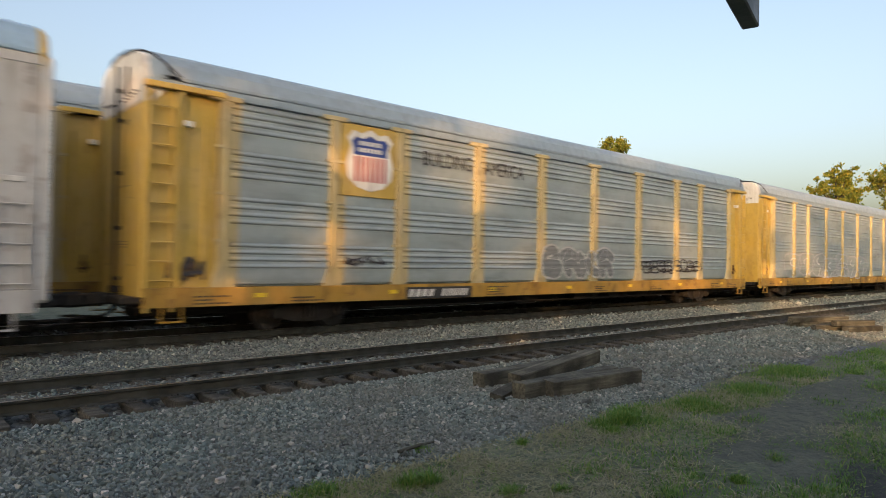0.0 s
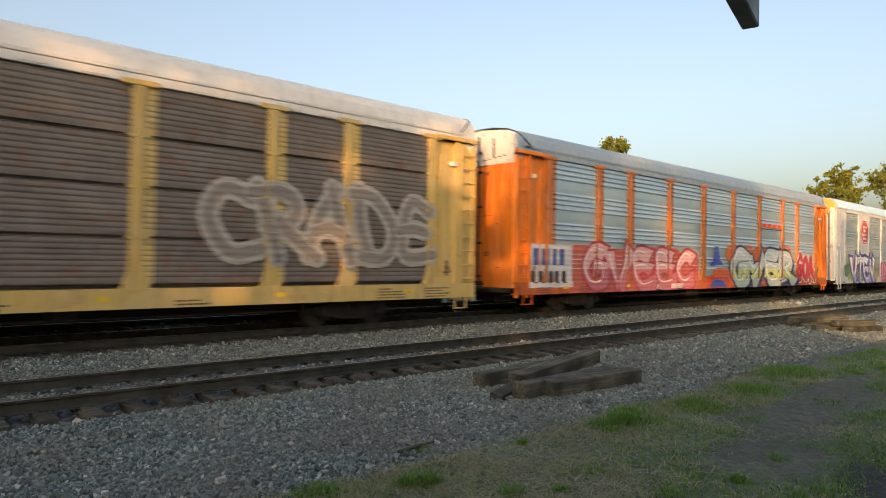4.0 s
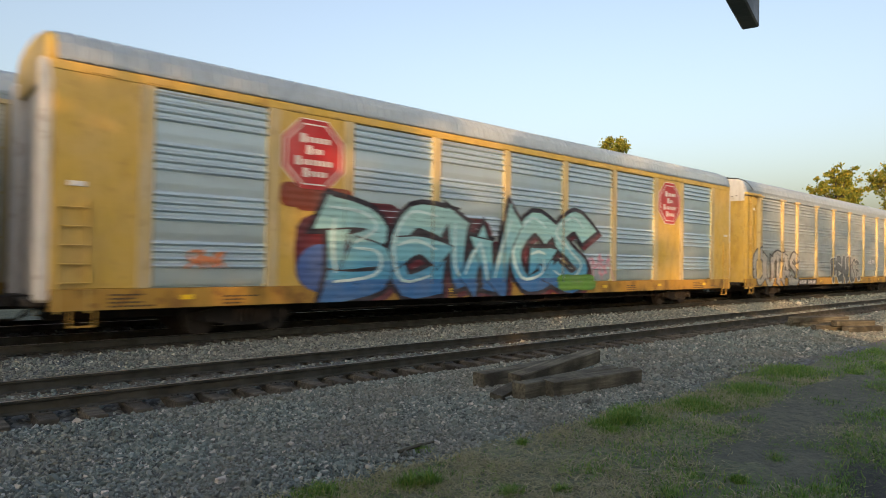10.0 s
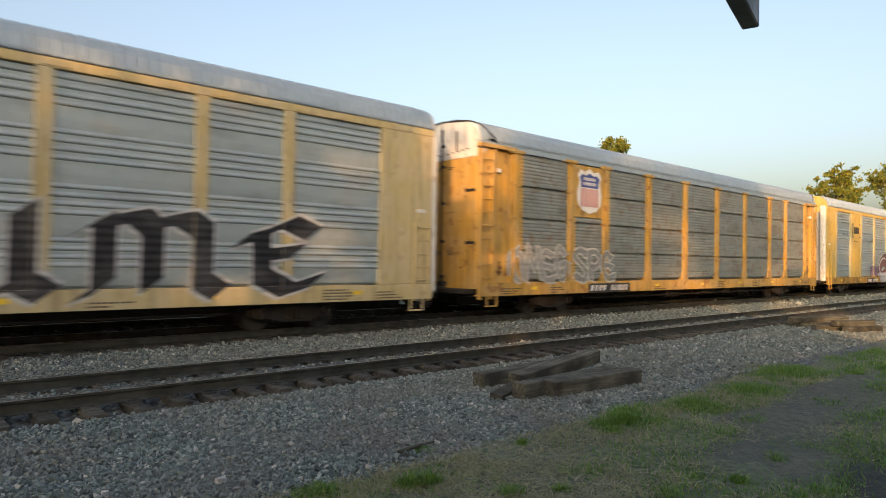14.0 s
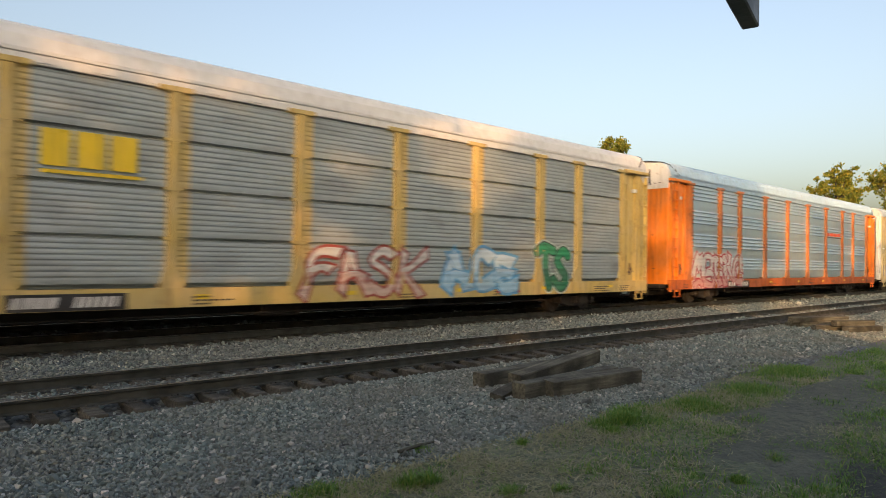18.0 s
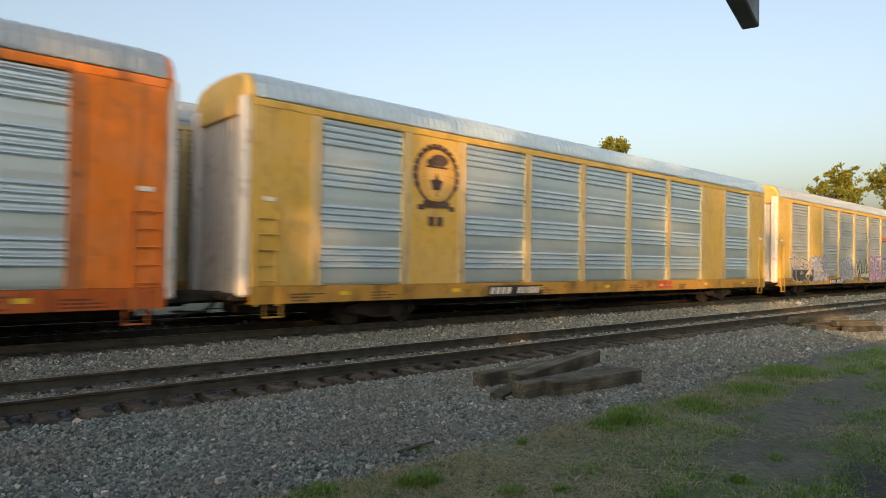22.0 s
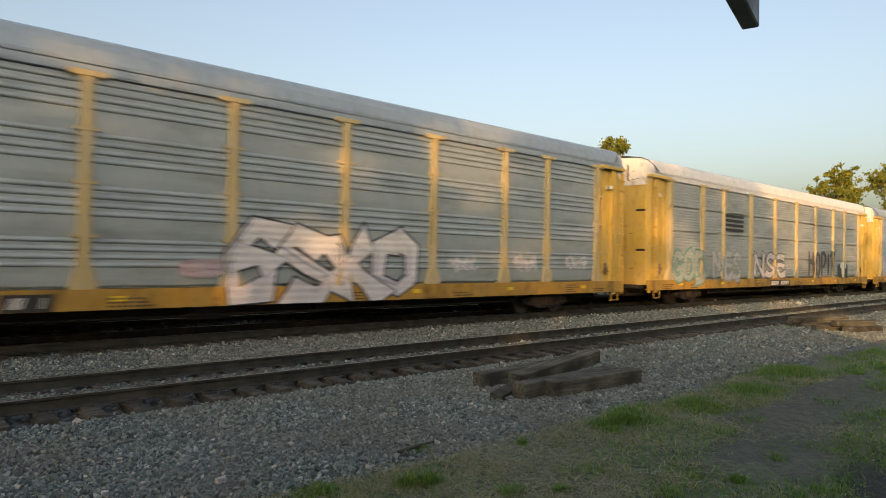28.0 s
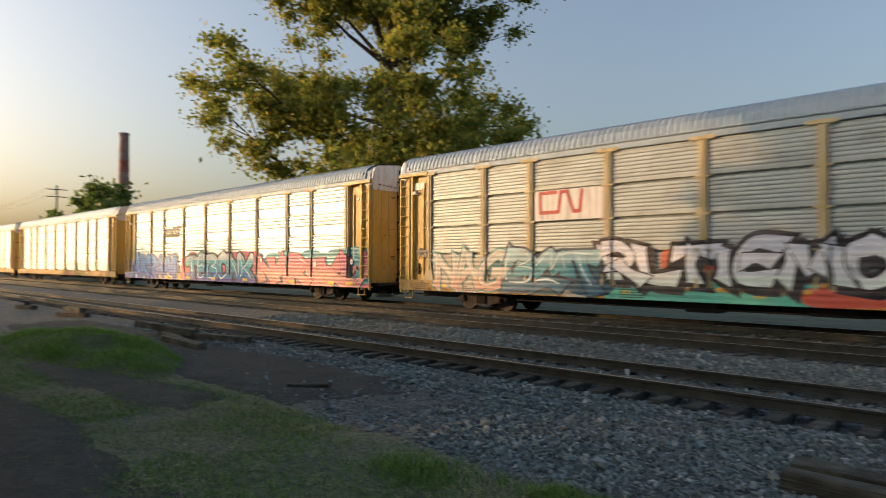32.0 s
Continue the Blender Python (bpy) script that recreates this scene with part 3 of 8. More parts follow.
def short_ladder(material):
    """Five grab irons low on the corner of a flush-sided car."""
    def build(bm):
        for k in range(5):
            z = SILL_TOP + 0.12 + k * 0.36
            rod(bm, (13.3, -1.61, z), (13.78, -1.61, z), 0.018, sides=6)
            for x in (13.3, 13.78):
                rod(bm, (x, -1.61, z), (x, -1.54, z), 0.018, sides=6)
        box(bm, 13.26, 13.3, -1.62, -1.55, SILL_TOP - 0.45, SILL_TOP + 1.7)
        box(bm, 13.78, 13.82, -1.62, -1.55, SILL_TOP - 0.45, SILL_TOP + 1.7)
    return mesh_of(("corner_ladder", material.name), build, material)


def ladder(material):
    def build(bm):
        for x in (13.36, HALF - 0.05):
            box(bm, x - 0.025, x + 0.025, -1.6, -1.47, SILL_TOP - 0.5, PANEL_TOP - 0.05)
        for k in range(11):
            z = SILL_TOP - 0.25 + k * 0.4
            rod(bm, (13.36, -1.575, z), (HALF - 0.05, -1.575, z), 0.022, sides=6)
    return mesh_of(("ladder", material.name), build, material)


def sill(material):
    def build(bm):
        prism(bm, [(-1.6, SILL_LOW), (-1.6, SILL_TOP), (-1.2, SILL_TOP), (-1.2, SILL_TOP - 0.06), (-1.52, SILL_TOP - 0.06), (-1.52, SILL_LOW + 0.05), (-1.4, SILL_LOW + 0.05), (-1.4, SILL_LOW)], -HALF, HALF)
        for k in range(-6, 7):
            box(bm, k * 2.05 - 0.03, k * 2.05 + 0.03, -1.52, -1.25, SILL_LOW + 0.05, SILL_TOP - 0.06)
        for s in (-1, 1):
            for q in (13.15, 13.58):
                box(bm, s * q - 0.015, s * q + 0.015, -1.6, -1.55, SILL_LOW - 0.3, SILL_LOW + 0.02)
            box(bm, s * 13.13, s * 13.6, -1.61, -1.5, SILL_LOW - 0.32, SILL_LOW - 0.29)
    return mesh_of(("side_sill", material.name), build, material)


def eave_rail(material):
    def build(bm):
        box(bm, -HALF, HALF, -1.57, -1.38, PANEL_TOP + 0.02, EAVE - 0.05, 0.012)
        for k in range(26):
            x = -HALF + 0.6 + k * 1.04
            box(bm, x, x + 0.5, -1.585, -1.5, PANEL_TOP + 0.06, PANEL_TOP + 0.1)
    return mesh_of(("eave_rail", material.name), build, material)


def underframe():
    def build(bm):
        box(bm, -HALF + 0.2, HALF - 0.2, -0.45, 0.45, 0.45, 1.0, 0.03)
        box(bm, -HALF + 0.1, HALF - 0.1, -1.4, 1.4, 0.95, 1.06)
        for k in range(-6, 7):
            box(bm, k * 2.0 - 0.08, k * 2.0 + 0.08, -1.42, 1.42, 0.7, 0.96)
        for k in range(-4, 5):
            rod(bm, (k * 2.0, -1.1, 0.52), (k * 2.0, -1.1, 0.95), 0.03, sides=6)
        box(bm, -2.2, -1.2, -1.15, -0.5, 0.42, 0.8, 0.04)
        rod(bm, (1.0, -0.9, 0.66), (2.3, -0.9, 0.66), 0.2, sides=12)
        rod(bm, (-8.2, -1.2, 0.52), (8.2, -1.2, 0.52), 0.025, sides=6)
        box(bm, 3.0, 3.5, -1.2, -0.7, 0.5, 0.9, 0.03)
    return mesh_of("underframe", build, BLACK)


def side_frame():
    def build(bm):
        plate(bm, [(-1.15, 0.5), (-1.15, 0.36), (-0.7, 0.3), (-0.35, 0.2), (0.35, 0.2), (0.7, 0.3), (1.15, 0.36), (1.15, 0.5), (0.75, 0.58), (0.45, 0.72), (-0.45, 0.72), (-0.75, 0.58)], -1.14, -0.98)
        for k in (-0.18, -0.06, 0.06, 0.18):
            rod(bm, (k, -1.17, 0.28), (k, -1.17, 0.6), 0.05, sides=8)
        for s in (-0.89, 0.89):
            rod(bm, (s, -1.0, 0.42), (s, -1.22, 0.42), 0.13, sides=12)
            rod(bm, (s, -1.22, 0.42), (s, -1.26, 0.42), 0.08, sides=8)
    return mesh_of("side_frame", build, TRUCK)


def wheelset():
    def build(bm):
        for s in (-1, 1):
            rod(bm, (0, s * 0.69, 0), (0, s * 0.83, 0), 0.42, 0.415, 28)
            rod(bm, (0, s * 0.69, 0), (0, s * 0.66, 0), 0.445, 0.445, 28)
            rod(bm, (0, s * 0.83, 0), (0, s * 0.86, 0), 0.14, 0.12, 12)
            for k in range(4):
                a = k * math.pi / 2
                rod(bm, (0.27 * math.cos(a), s * 0.83, 0.27 * math.sin(a)), (0.27 * math.cos(a), s * 0.85, 0.27 * math.sin(a)), 0.045, sides=6)
        rod(bm, (0, -1.0, 0), (0, 1.0, 0), 0.09, sides=10)
    return mesh_of("wheelset", build, WHEEL)


def bolster():
    def build(bm):
        box(bm, -0.2, 0.2, -1.1, 1.1, 0.35, 0.62, 0.03)
    return mesh_of("bolster", build, TRUCK)


def coupler():
    def build(bm):
        box(bm, HALF - 0.6, HALF + 0.74, -0.12, 0.12, 0.74, 0.98, 0.03)
        box(bm, HALF + 0.7, HALF + 1.12, -0.2, 0.16, 0.7, 1.02, 0.06)
        box(bm, HALF - 0.1, HALF + 0.35, -1.3, 1.3, 0.8, 0.95, 0.03)
        rod(bm, (HALF - 0.1, -0.35, 0.8), (HALF + 0.2, -0.35, 0.45), 0.03, sides=6)
        rod(bm, (HALF + 0.2, -0.35, 0.45), (HALF + 1.08, -0.3, 0.5), 0.03, sides=6)
        rod(bm, (HALF - 0.05, -1.3, 0.72), (HALF + 0.02, 1.3, 0.72), 0.02, sides=6)
    return mesh_of("coupler", build, TRUCK)


FLIP = pose(0, 0, 0, 0, 0, 180)
MIRROR_X = Matrix.Diagonal((-1, 1, 1, 1))


def face_y(x, z, style, solid=()):
    """How far out the near side of a car lies at (x, z)."""
    if z < SILL_TOP:
        return Y_SILL
    half = 0.13 if style == "capped" else 0.15
    for c in CUTS:
        if abs(x - c) < half:
            return Y_POST + (0.027 if style == "capped" else 0.014)
    if abs(x) > 12.25:
        return 1.56 if style == "flush" else 1.475
    for a, b in ((-9.45, -7.375), (7.375, 9.45)):
        if a < x < b and (style == "flush"):
            return Y_PANEL + 0.064
    return Y_PANEL + 0.046


def laid_on(name, layers, car, style, label="", proud=0.004, lift=0.0):
    """Paint on the near side of a car: flat layers of (points, faces, material), cut at the posts and the sill and laid on what lies there."""
    vs, fs, mats, slot = [], [], [], []
    cuts = sorted({c + s for c in CUTS for s in ((-0.13, 0.13) if style == "capped" else (-0.15, 0.15))})
    for k, (pts, faces, material) in enumerate(layers):
        bm = bmesh.new()
        tier = bm.faces.layers.int.new("tier")
        made = [bm.verts.new((x, 0, z)) for x, z in pts]
        for order, f in enumerate(faces):
            try:
                bm.faces.new([made[i] for i in f])[tier] = order
            except ValueError:
                pass
        if not pts:
            continue
        lo, hi = min(p[0] for p in pts), max(p[0] for p in pts)
        bmesh.ops.bisect_plane(bm, geom=bm.verts[:] + bm.edges[:] + bm.faces[:], plane_co=(0, 0, SILL_LOW), plane_no=(0, 0, 1))
        for c in [c for c in cuts + [HALF - 0.02, 0.02 - HALF] if lo < c < hi]:
            bmesh.ops.bisect_plane(bm, geom=bm.verts[:] + bm.edges[:] + bm.faces[:], plane_co=(c, 0, 0), plane_no=(1, 0, 0))
        bmesh.ops.bisect_plane(bm, geom=bm.verts[:] + bm.edges[:] + bm.faces[:], plane_co=(0, 0, SILL_TOP), plane_no=(0, 0, 1))
        if material not in mats:
            mats.append(material)
        for f in bm.faces:
            c = f.calc_center_median()
            if abs(c.x) > HALF - 0.02 or c.z < SILL_LOW:
                continue
            y = -(face_y(c.x, c.z, style) + lift + proud * (k + 1 + 0.85 * f[tier] / max(1, len(faces))))
            base = len(vs)
            co = [v.co for v in f.verts]
            if f.normal.y > 0:
                co = co[::-1]
            vs += [(v.x, y, v.z) for v in co]
            fs.append(tuple(range(base, len(vs))))
            slot.append(mats.index(material))
        bm.free()
    me = bpy.data.meshes.new(name)
    me.from_pydata(vs, [], fs)
    for m in mats:
        me.materials.append(m)
    me.polygons.foreach_set("material_index", slot)
    me.update()
    return part(name, me, car, label)


def rect(x0, x1, z0, z1):
    return [(x0, z0), (x1, z0), (x1, z1), (x0, z1)], [(0, 1, 2, 3)]


def bars(x0, x1, z0, z1, n, gap=0.35):
    """A row of plain upright bars that stands for marks that are not spelled out."""
    vs, fs = [], []
    w = (x1 - x0) / n
    for k in range(n):
        b = len(vs)
        v, _ = rect(x0 + k * w, x0 + (k + 1 - gap) * w, z0, z1)
        vs += v
        fs.append((b, b + 1, b + 2, b + 3))
    return vs, fs


def lines(x0, x1, z0, z1, n, gap=0.4):
    vs, fs = [], []
    h = (z1 - z0) / n
    for k in range(n):
        b = len(vs)
        v, _ = rect(x0, x1, z0 + k * h, z0 + (k + 1 - gap) * h)
        vs += v
        fs.append((b, b + 1, b + 2, b + 3))
    return vs, fs


def ring_of(cx, cz, rx, rz, n, turn=0.0):
    return [(cx + rx * math.cos(turn + k * 2 * math.pi / n), cz + rz * math.sin(turn + k * 2 * math.pi / n)) for k in range(n)], [tuple(range(n))]


def joined(*shapes):
    vs, fs = [], []
    for v, f in shapes:
        b = len(vs)
        vs += v
        fs += [tuple(b + i for i in q) for q in f]
    return vs, fs


def shield(car, style, x, z, plain=False):
    """A blue, white and red shield on the yellow narrow panel."""
    def outline(s):
        half = [(0, -0.72), (0.32, -0.62), (0.52, -0.42), (0.56, -0.1), (0.46, 0.3), (0.54, 0.48), (0.4, 0.66), (0.2, 0.6), (0, 0.72)]
        pts = [(x + a * s * 1.18, z + b * s) for a, b in half] + [(x - a * s * 1.18, z + b * s) for a, b in half[-2:0:-1]]
        return pts, [tuple(range(len(pts)))]
    top = [(x - 0.44, z + 0.12), (x + 0.44, z + 0.12), (x + 0.44, z + 0.28), (x + 0.5, z + 0.46), (x + 0.38, z + 0.58), (x + 0.2, z + 0.54), (x, z + 0.64), (x - 0.2, z + 0.54), (x - 0.38, z + 0.58), (x - 0.5, z + 0.46), (x - 0.44, z + 0.28)]
    top = [(x + (a - x) * 1.18, b) for a, b in top]
    layers = [(*outline(1.12), CHALK), (top, [tuple(range(len(top)))], NAVY),
              (*joined(bars(x - 0.36, x + 0.36, z + 0.37, z + 0.48, 5, 0.25), bars(x - 0.38, x + 0.38, z + 0.2, z + 0.31, 7, 0.25)), CHALK)]
    if not plain:
        layers.append((*bars(x - 0.5, x + 0.57, z - 0.56, z + 0.08, 7, 0.5), RED))
    laid_on("railroad_logo", layers, car, style, "blue, white and red shield logo", lift=0.021)


def octagon(car, style, x, z, r=0.95, script=False):
    """A red eight-sided mark with a white rim and white bars."""
    t = math.pi / 8
    w = r * 0.8
    rows = ((0.38, -0.5, 0.62, 5), (0.02, -0.28, 0.34, 3), (-0.34, -0.68, 0.7, 7), (-0.7, -0.4, 0.5, 4))
    marks = joined(*[bars(x + w * a, x + w * (a + 0.2), z + w * (q - 0.03), z + w * (q + 0.26), 1, 0.0) for q, a, e, n in rows],
                   *[bars(x + w * (a + 0.26), x + w * e, z + w * q, z + w * (q + 0.17), n, 0.3) for q, a, e, n in rows])
    laid_on("railroad_logo", [(*ring_of(x, z, r, r * 0.98, 8, t), CHALK), (*ring_of(x, z, r * 0.97, r * 0.95, 8, t), RED), (*ring_of(x, z, r * 0.86, r * 0.84, 8, t), CHALK),
                              (*ring_of(x, z, r * 0.82, r * 0.8, 8, t), RED), (*marks, CHALK)], car, style, "red eight-sided logo with a white rim")


def leaning(shape, z0, slant=0.28):
    return [(x + (z - z0) * slant, z) for x, z in shape[0]], shape[1]


def reporting(car, style, x0, x1, plate_col=None, n=(4, 6)):
    """The car's marks on the sill, as plain bars on a dark plate."""
    plate_col = plate_col or INK
    m = x0 + (x1 - x0) * 0.42
    laid_on("number_plate", [(*rect(x0, x1, 0.74, 1.06), plate_col), (*leaning(joined(bars(x0 + 0.1, m, 0.8, 1.0, n[0], 0.38), bars(m + 0.25, x1 - 0.16, 0.8, 1.0, n[1], 0.38)), 0.8), CHALK)], car, style, "white bars on a black plate")


# Letters drawn with a swelling brush: each stroke is a row of points in a box one unit wide and high.
BRUSH = {}
BRUSH["A"] = [[(0, 0), (.2, .55), (.5, 1)], [(.5, 1.02), (.62, .5), (.95, -.04)], [(.15, .33), (.5, .42), (.85, .3)]]
BRUSH["B"] = [[(.15, 1), (.1, .5), (.18, 0)], [(.02, .98), (.6, 1), (.78, .75), (.35, .52)], [(.35, .52), (.92, .45), (.86, .08), (.05, .02)]]
BRUSH["C"] = [[(.95, .85), (.5, 1.02), (.1, .55), (.38, .02), (.98, .14)]]
BRUSH["D"] = [[(.16, 1), (.1, .5), (.16, 0)], [(0, .98), (.6, .95), (.95, .5), (.6, .05), (0, .02)]]
BRUSH["E"] = [[(.92, .92), (.3, 1.02), (.1, .55), (.3, .02), (.98, .1)], [(.1, .52), (.5, .57), (.85, .47)]]
BRUSH["F"] = [[(.98, .95), (.4, 1), (.16, .8), (.16, .4), (.04, -.05)], [(.12, .5), (.45, .57), (.8, .52)]]
BRUSH["G"] = [[(.95, .85), (.5, 1.02), (.1, .55), (.38, .02), (.85, .1), (.92, .45)], [(.5, .46), (.75, .5), (1.0, .44)]]
BRUSH["H"] = [[(.1, 1.04), (.15, .5), (.06, 0)], [(.85, 1), (.9, .5), (1.0, -.05)], [(.1, .5), (.5, .6), (.9, .45)]]
BRUSH["I"] = [[(.5, 1), (.54, .5), (.48, 0)]]
BRUSH["K"] = [[(.12, 1), (.16, .5), (.1, 0)], [(.98, 1.03), (.5, .62), (.15, .47)], [(.3, .5), (.6, .3), (1.04, -.06)]]
BRUSH["L"] = [[(.15, 1.03), (.12, .4), (.3, .04), (.98, .1)]]
BRUSH["M"] = [[(.0, 0), (.14, .6), (.25, 1)], [(.22, 1), (.4, .55), (.55, .35)], [(.55, .35), (.7, .7), (.85, 1)], [(.82, 1), (.92, .5), (1.05, -.04)]]
BRUSH["N"] = [[(.06, -.02), (.12, .6), (.15, 1)], [(.12, 1), (.5, .5), (.85, 0)], [(.85, 0), (.88, .5), (.97, 1.05)]]
BRUSH["O"] = [[(.55, .99), (.12, .8), (.1, .25), (.5, .0), (.9, .25), (.9, .75), (.45, 1.02)]]
BRUSH["P"] = [[(.15, 1), (.12, .5), (.16, -.05)], [(.0, .96), (.6, 1), (.92, .72), (.6, .45), (.15, .42)]]
BRUSH["R"] = [[(.15, 1), (.12, .5), (.16, -.03)], [(.0, .96), (.6, 1), (.9, .75), (.6, .5), (.15, .46)], [(.4, .48), (.7, .22), (1.05, -.06)]]
BRUSH["S"] = [[(.95, .86), (.5, 1.04), (.1, .78), (.5, .52), (.9, .26), (.5, -.03), (.0, .14)]]
BRUSH["T"] = [[(-.06, .88), (.4, 1), (1.06, .94)], [(.5, .98), (.45, .5), (.54, -.05)]]
BRUSH["V"] = [[(.0, 1.02), (.25, .4), (.5, 0)], [(.5, 0), (.75, .5), (1, 1.04)]]
BRUSH["W"] = [[(0, 1.02), (.1, .3), (.28, .02)], [(.28, .02), (.42, .4), (.5, .7)], [(.5, .7), (.58, .3), (.75, .02)], [(.75, .02), (.92, .5), (1.02, 1.05)]]
BRUSH["1"] = [[(.0, .9), (.5, 1.02), (1.0, .8)], [(.45, .95), (.2, .5), (.4, 0)], [(.3, .35), (.7, .42), (1.0, .0)]]
BRUSH["2"] = [[(.08, .1), (.1, .9), (.65, .98), (.75, .6), (.3, .45)], [(.3, .42), (.95, .4), (.85, .0), (.1, .05)]]
BRUSH["3"] = [[(.95, .75), (.6, 1.0), (.15, .75), (.2, .2), (.95, .02)], [(.5, .5), (.8, .62), (1.02, .45)]]
BRUSH["4"] = [[(.05, .95), (.3, .5), (.1, .05)], [(.1, .5), (.6, .65), (.7, .95)], [(.55, .6), (.75, .2), (1.05, .1)]]
BRUSH["5"] = [[(.0, .3), (.4, 1.02), (.6, .5), (.75, .98), (1.0, .3)], [(.1, .02), (.5, .15), (1.0, -.04)]]
BRUSH["U"] = [[(.1, 1.02), (.08, .4), (.3, .02), (.7, .02), (.9, .4), (.92, 1.0)]]
BRUSH["Y"] = [[(.02, 1.02), (.2, .6), (.55, .46)], [(.98, 1.03), (.7, .5), (.3, -.05)]]


def curve_through(pts, steps=5):
    """A smooth run of points through the given ones."""
    p = [pts[0]] + list(pts) + [pts[-1]]
    out = []
    for k in range(1, len(p) - 2):
        for s in range(steps):
            t = s / steps
            out.append(tuple(0.5 * (2 * p[k][i] + (p[k + 1][i] - p[k - 1][i]) * t + (2 * p[k - 1][i] - 5 * p[k][i] + 4 * p[k + 1][i] - p[k + 2][i]) * t * t
                                    + (3 * p[k][i] - p[k - 1][i] - 3 * p[k + 1][i] + p[k + 2][i]) * t ** 3) for i in (0, 1)))
    return out + [pts[-1]]


def brushed(run, r, grow, shift=(0.0, 0.0)):
    """One stroke as a strip that swells in the middle and narrows at its ends."""
    vs, n = [], len(run)
    for k, (x, z) in enumerate(run):
        ax, az = run[max(0, k - 1)]
        bx, bz = run[min(n - 1, k + 1)]
        d = math.hypot(bx - ax, bz - az) or 1e-6
        w = r * (0.5 + 0.6 * math.sin(math.pi * (0.06 + 0.88 * k / (n - 1)))) + grow
        ex = -grow * (bx - ax) / d if k == 0 else grow * (bx - ax) / d if k == n - 1 else 0.0
        ez = -grow * (bz - az) / d if k == 0 else grow * (bz - az) / d if k == n - 1 else 0.0
        nx, nz = -(bz - az) / d * w, (bx - ax) / d * w
        vs += [(x + nx + ex + shift[0], z + nz + ez + shift[1]), (x - nx + ex + shift[0], z - nz + ez + shift[1])]
    return vs, [(2 * k, 2 * k + 1, 2 * k + 3, 2 * k + 2) for k in range(n - 1)]


def tag_word(car, style, text, x0, x1, z0, z1, fill, edge, back=None, wild=0.25, seed=3, bold=0.07, rim=0.1, label=""):
    """One painted word: a lumpy background, then letter by letter a thick rim and the fill."""
    rng = random.Random(seed)
    layers = []
    if back:
        layers.append((*cloud(x0 - 0.3, x1 + 0.3, z0 - 0.12, z1 + 0.12, seed, max(4, int((x1 - x0) / 0.7))), spray(back)))
    span = [0.55 if ch == "I" else 1.25 if ch in "MW" else 1.0 for ch in text]
    step, h, at = (x1 - x0) / sum(span), z1 - z0, x0
    r = min(step, h) * (0.1 + bold)
    for ch, wide in zip(text, span):
        w, lean, up, tall = step * wide * 0.96, rng.uniform(-wild, wild) * 0.5, rng.uniform(-wild, wild) * 0.2 * h, 1 + rng.uniform(-wild, wild) * 0.4
        runs = []
        for pts in BRUSH[ch]:
            runs.append(curve_through([(at + (0.06 + 0.88 * x) * w + lean * (z - 0.5) * h * 0.5, z0 + up + (0.5 + (z - 0.5) * tall) * h + rng.uniform(-0.03, 0.03) * h) for x, z in pts]))
        layers.append((*joined(*[brushed(q, r, rim) for q in runs]), spray(edge)))
        layers.append((*joined(*[brushed(q, r, 0.0) for q in runs]), spray(fill)))
        at += step * wide
    laid_on("graffiti", layers, car, style, label or "spray-painted letters with a thick outline", 0.001)


def fat(run, r, grow):
    """One stroke of even width with round ends."""
    vs, n = [], len(run)
    for k, (x, z) in enumerate(run):
        ax, az = run[max(0, k - 1)]
        bx, bz = run[min(n - 1, k + 1)]
        d = math.hypot(bx - ax, bz - az) or 1e-6
        nx, nz = -(bz - az) / d * (r + grow), (bx - ax) / d * (r + grow)
        vs += [(x + nx, z + nz), (x - nx, z - nz)]
    strip = vs, [(2 * k, 2 * k + 1, 2 * k + 3, 2 * k + 2) for k in range(n - 1)]
    return joined(strip, ring_of(*run[0], r + grow, r + grow, 12), ring_of(*run[-1], r + grow, r + grow, 12))


def bar(run, r, grow):
    """One stroke with flared, slanted flat ends."""
    vs, n = [], len(run)
    for k, (x, z) in enumerate(run):
        ax, az = run[max(0, k - 1)]
        bx, bz = run[min(n - 1, k + 1)]
        d = math.hypot(bx - ax, bz - az) or 1e-6
        tx, tz = (bx - ax) / d, (bz - az) / d
        w = r * (0.72 + 0.62 * abs(2 * k / (n - 1) - 1) ** 1.6) + grow
        end = -(grow + 0.3 * r) if k == 0 else (grow + 0.3 * r) if k == n - 1 else 0.0
        skew = 0.45 * w if k in (0, n - 1) else 0.0
        vs += [(x - tz * w + tx * (end + skew), z + tx * w + tz * (end + skew)), (x + tz * w + tx * (end - skew), z - tx * w + tz * (end - skew))]
    return vs, [(2 * k, 2 * k + 1, 2 * k + 3, 2 * k + 2) for k in range(n - 1)]


def nib(run, r, grow):
    """One stroke of a broad slanted pen."""
    dx, dz = r * 0.8 + grow, r * 0.6 + grow * 1.2
    vs = [q for k, (x, z) in enumerate(run) for q in ((x - dx, z - dz), (x + dx, z + dz))]
    return vs, [(2 * k, 2 * k + 1, 2 * k + 3, 2 * k + 2) for k in range(len(run) - 1)]


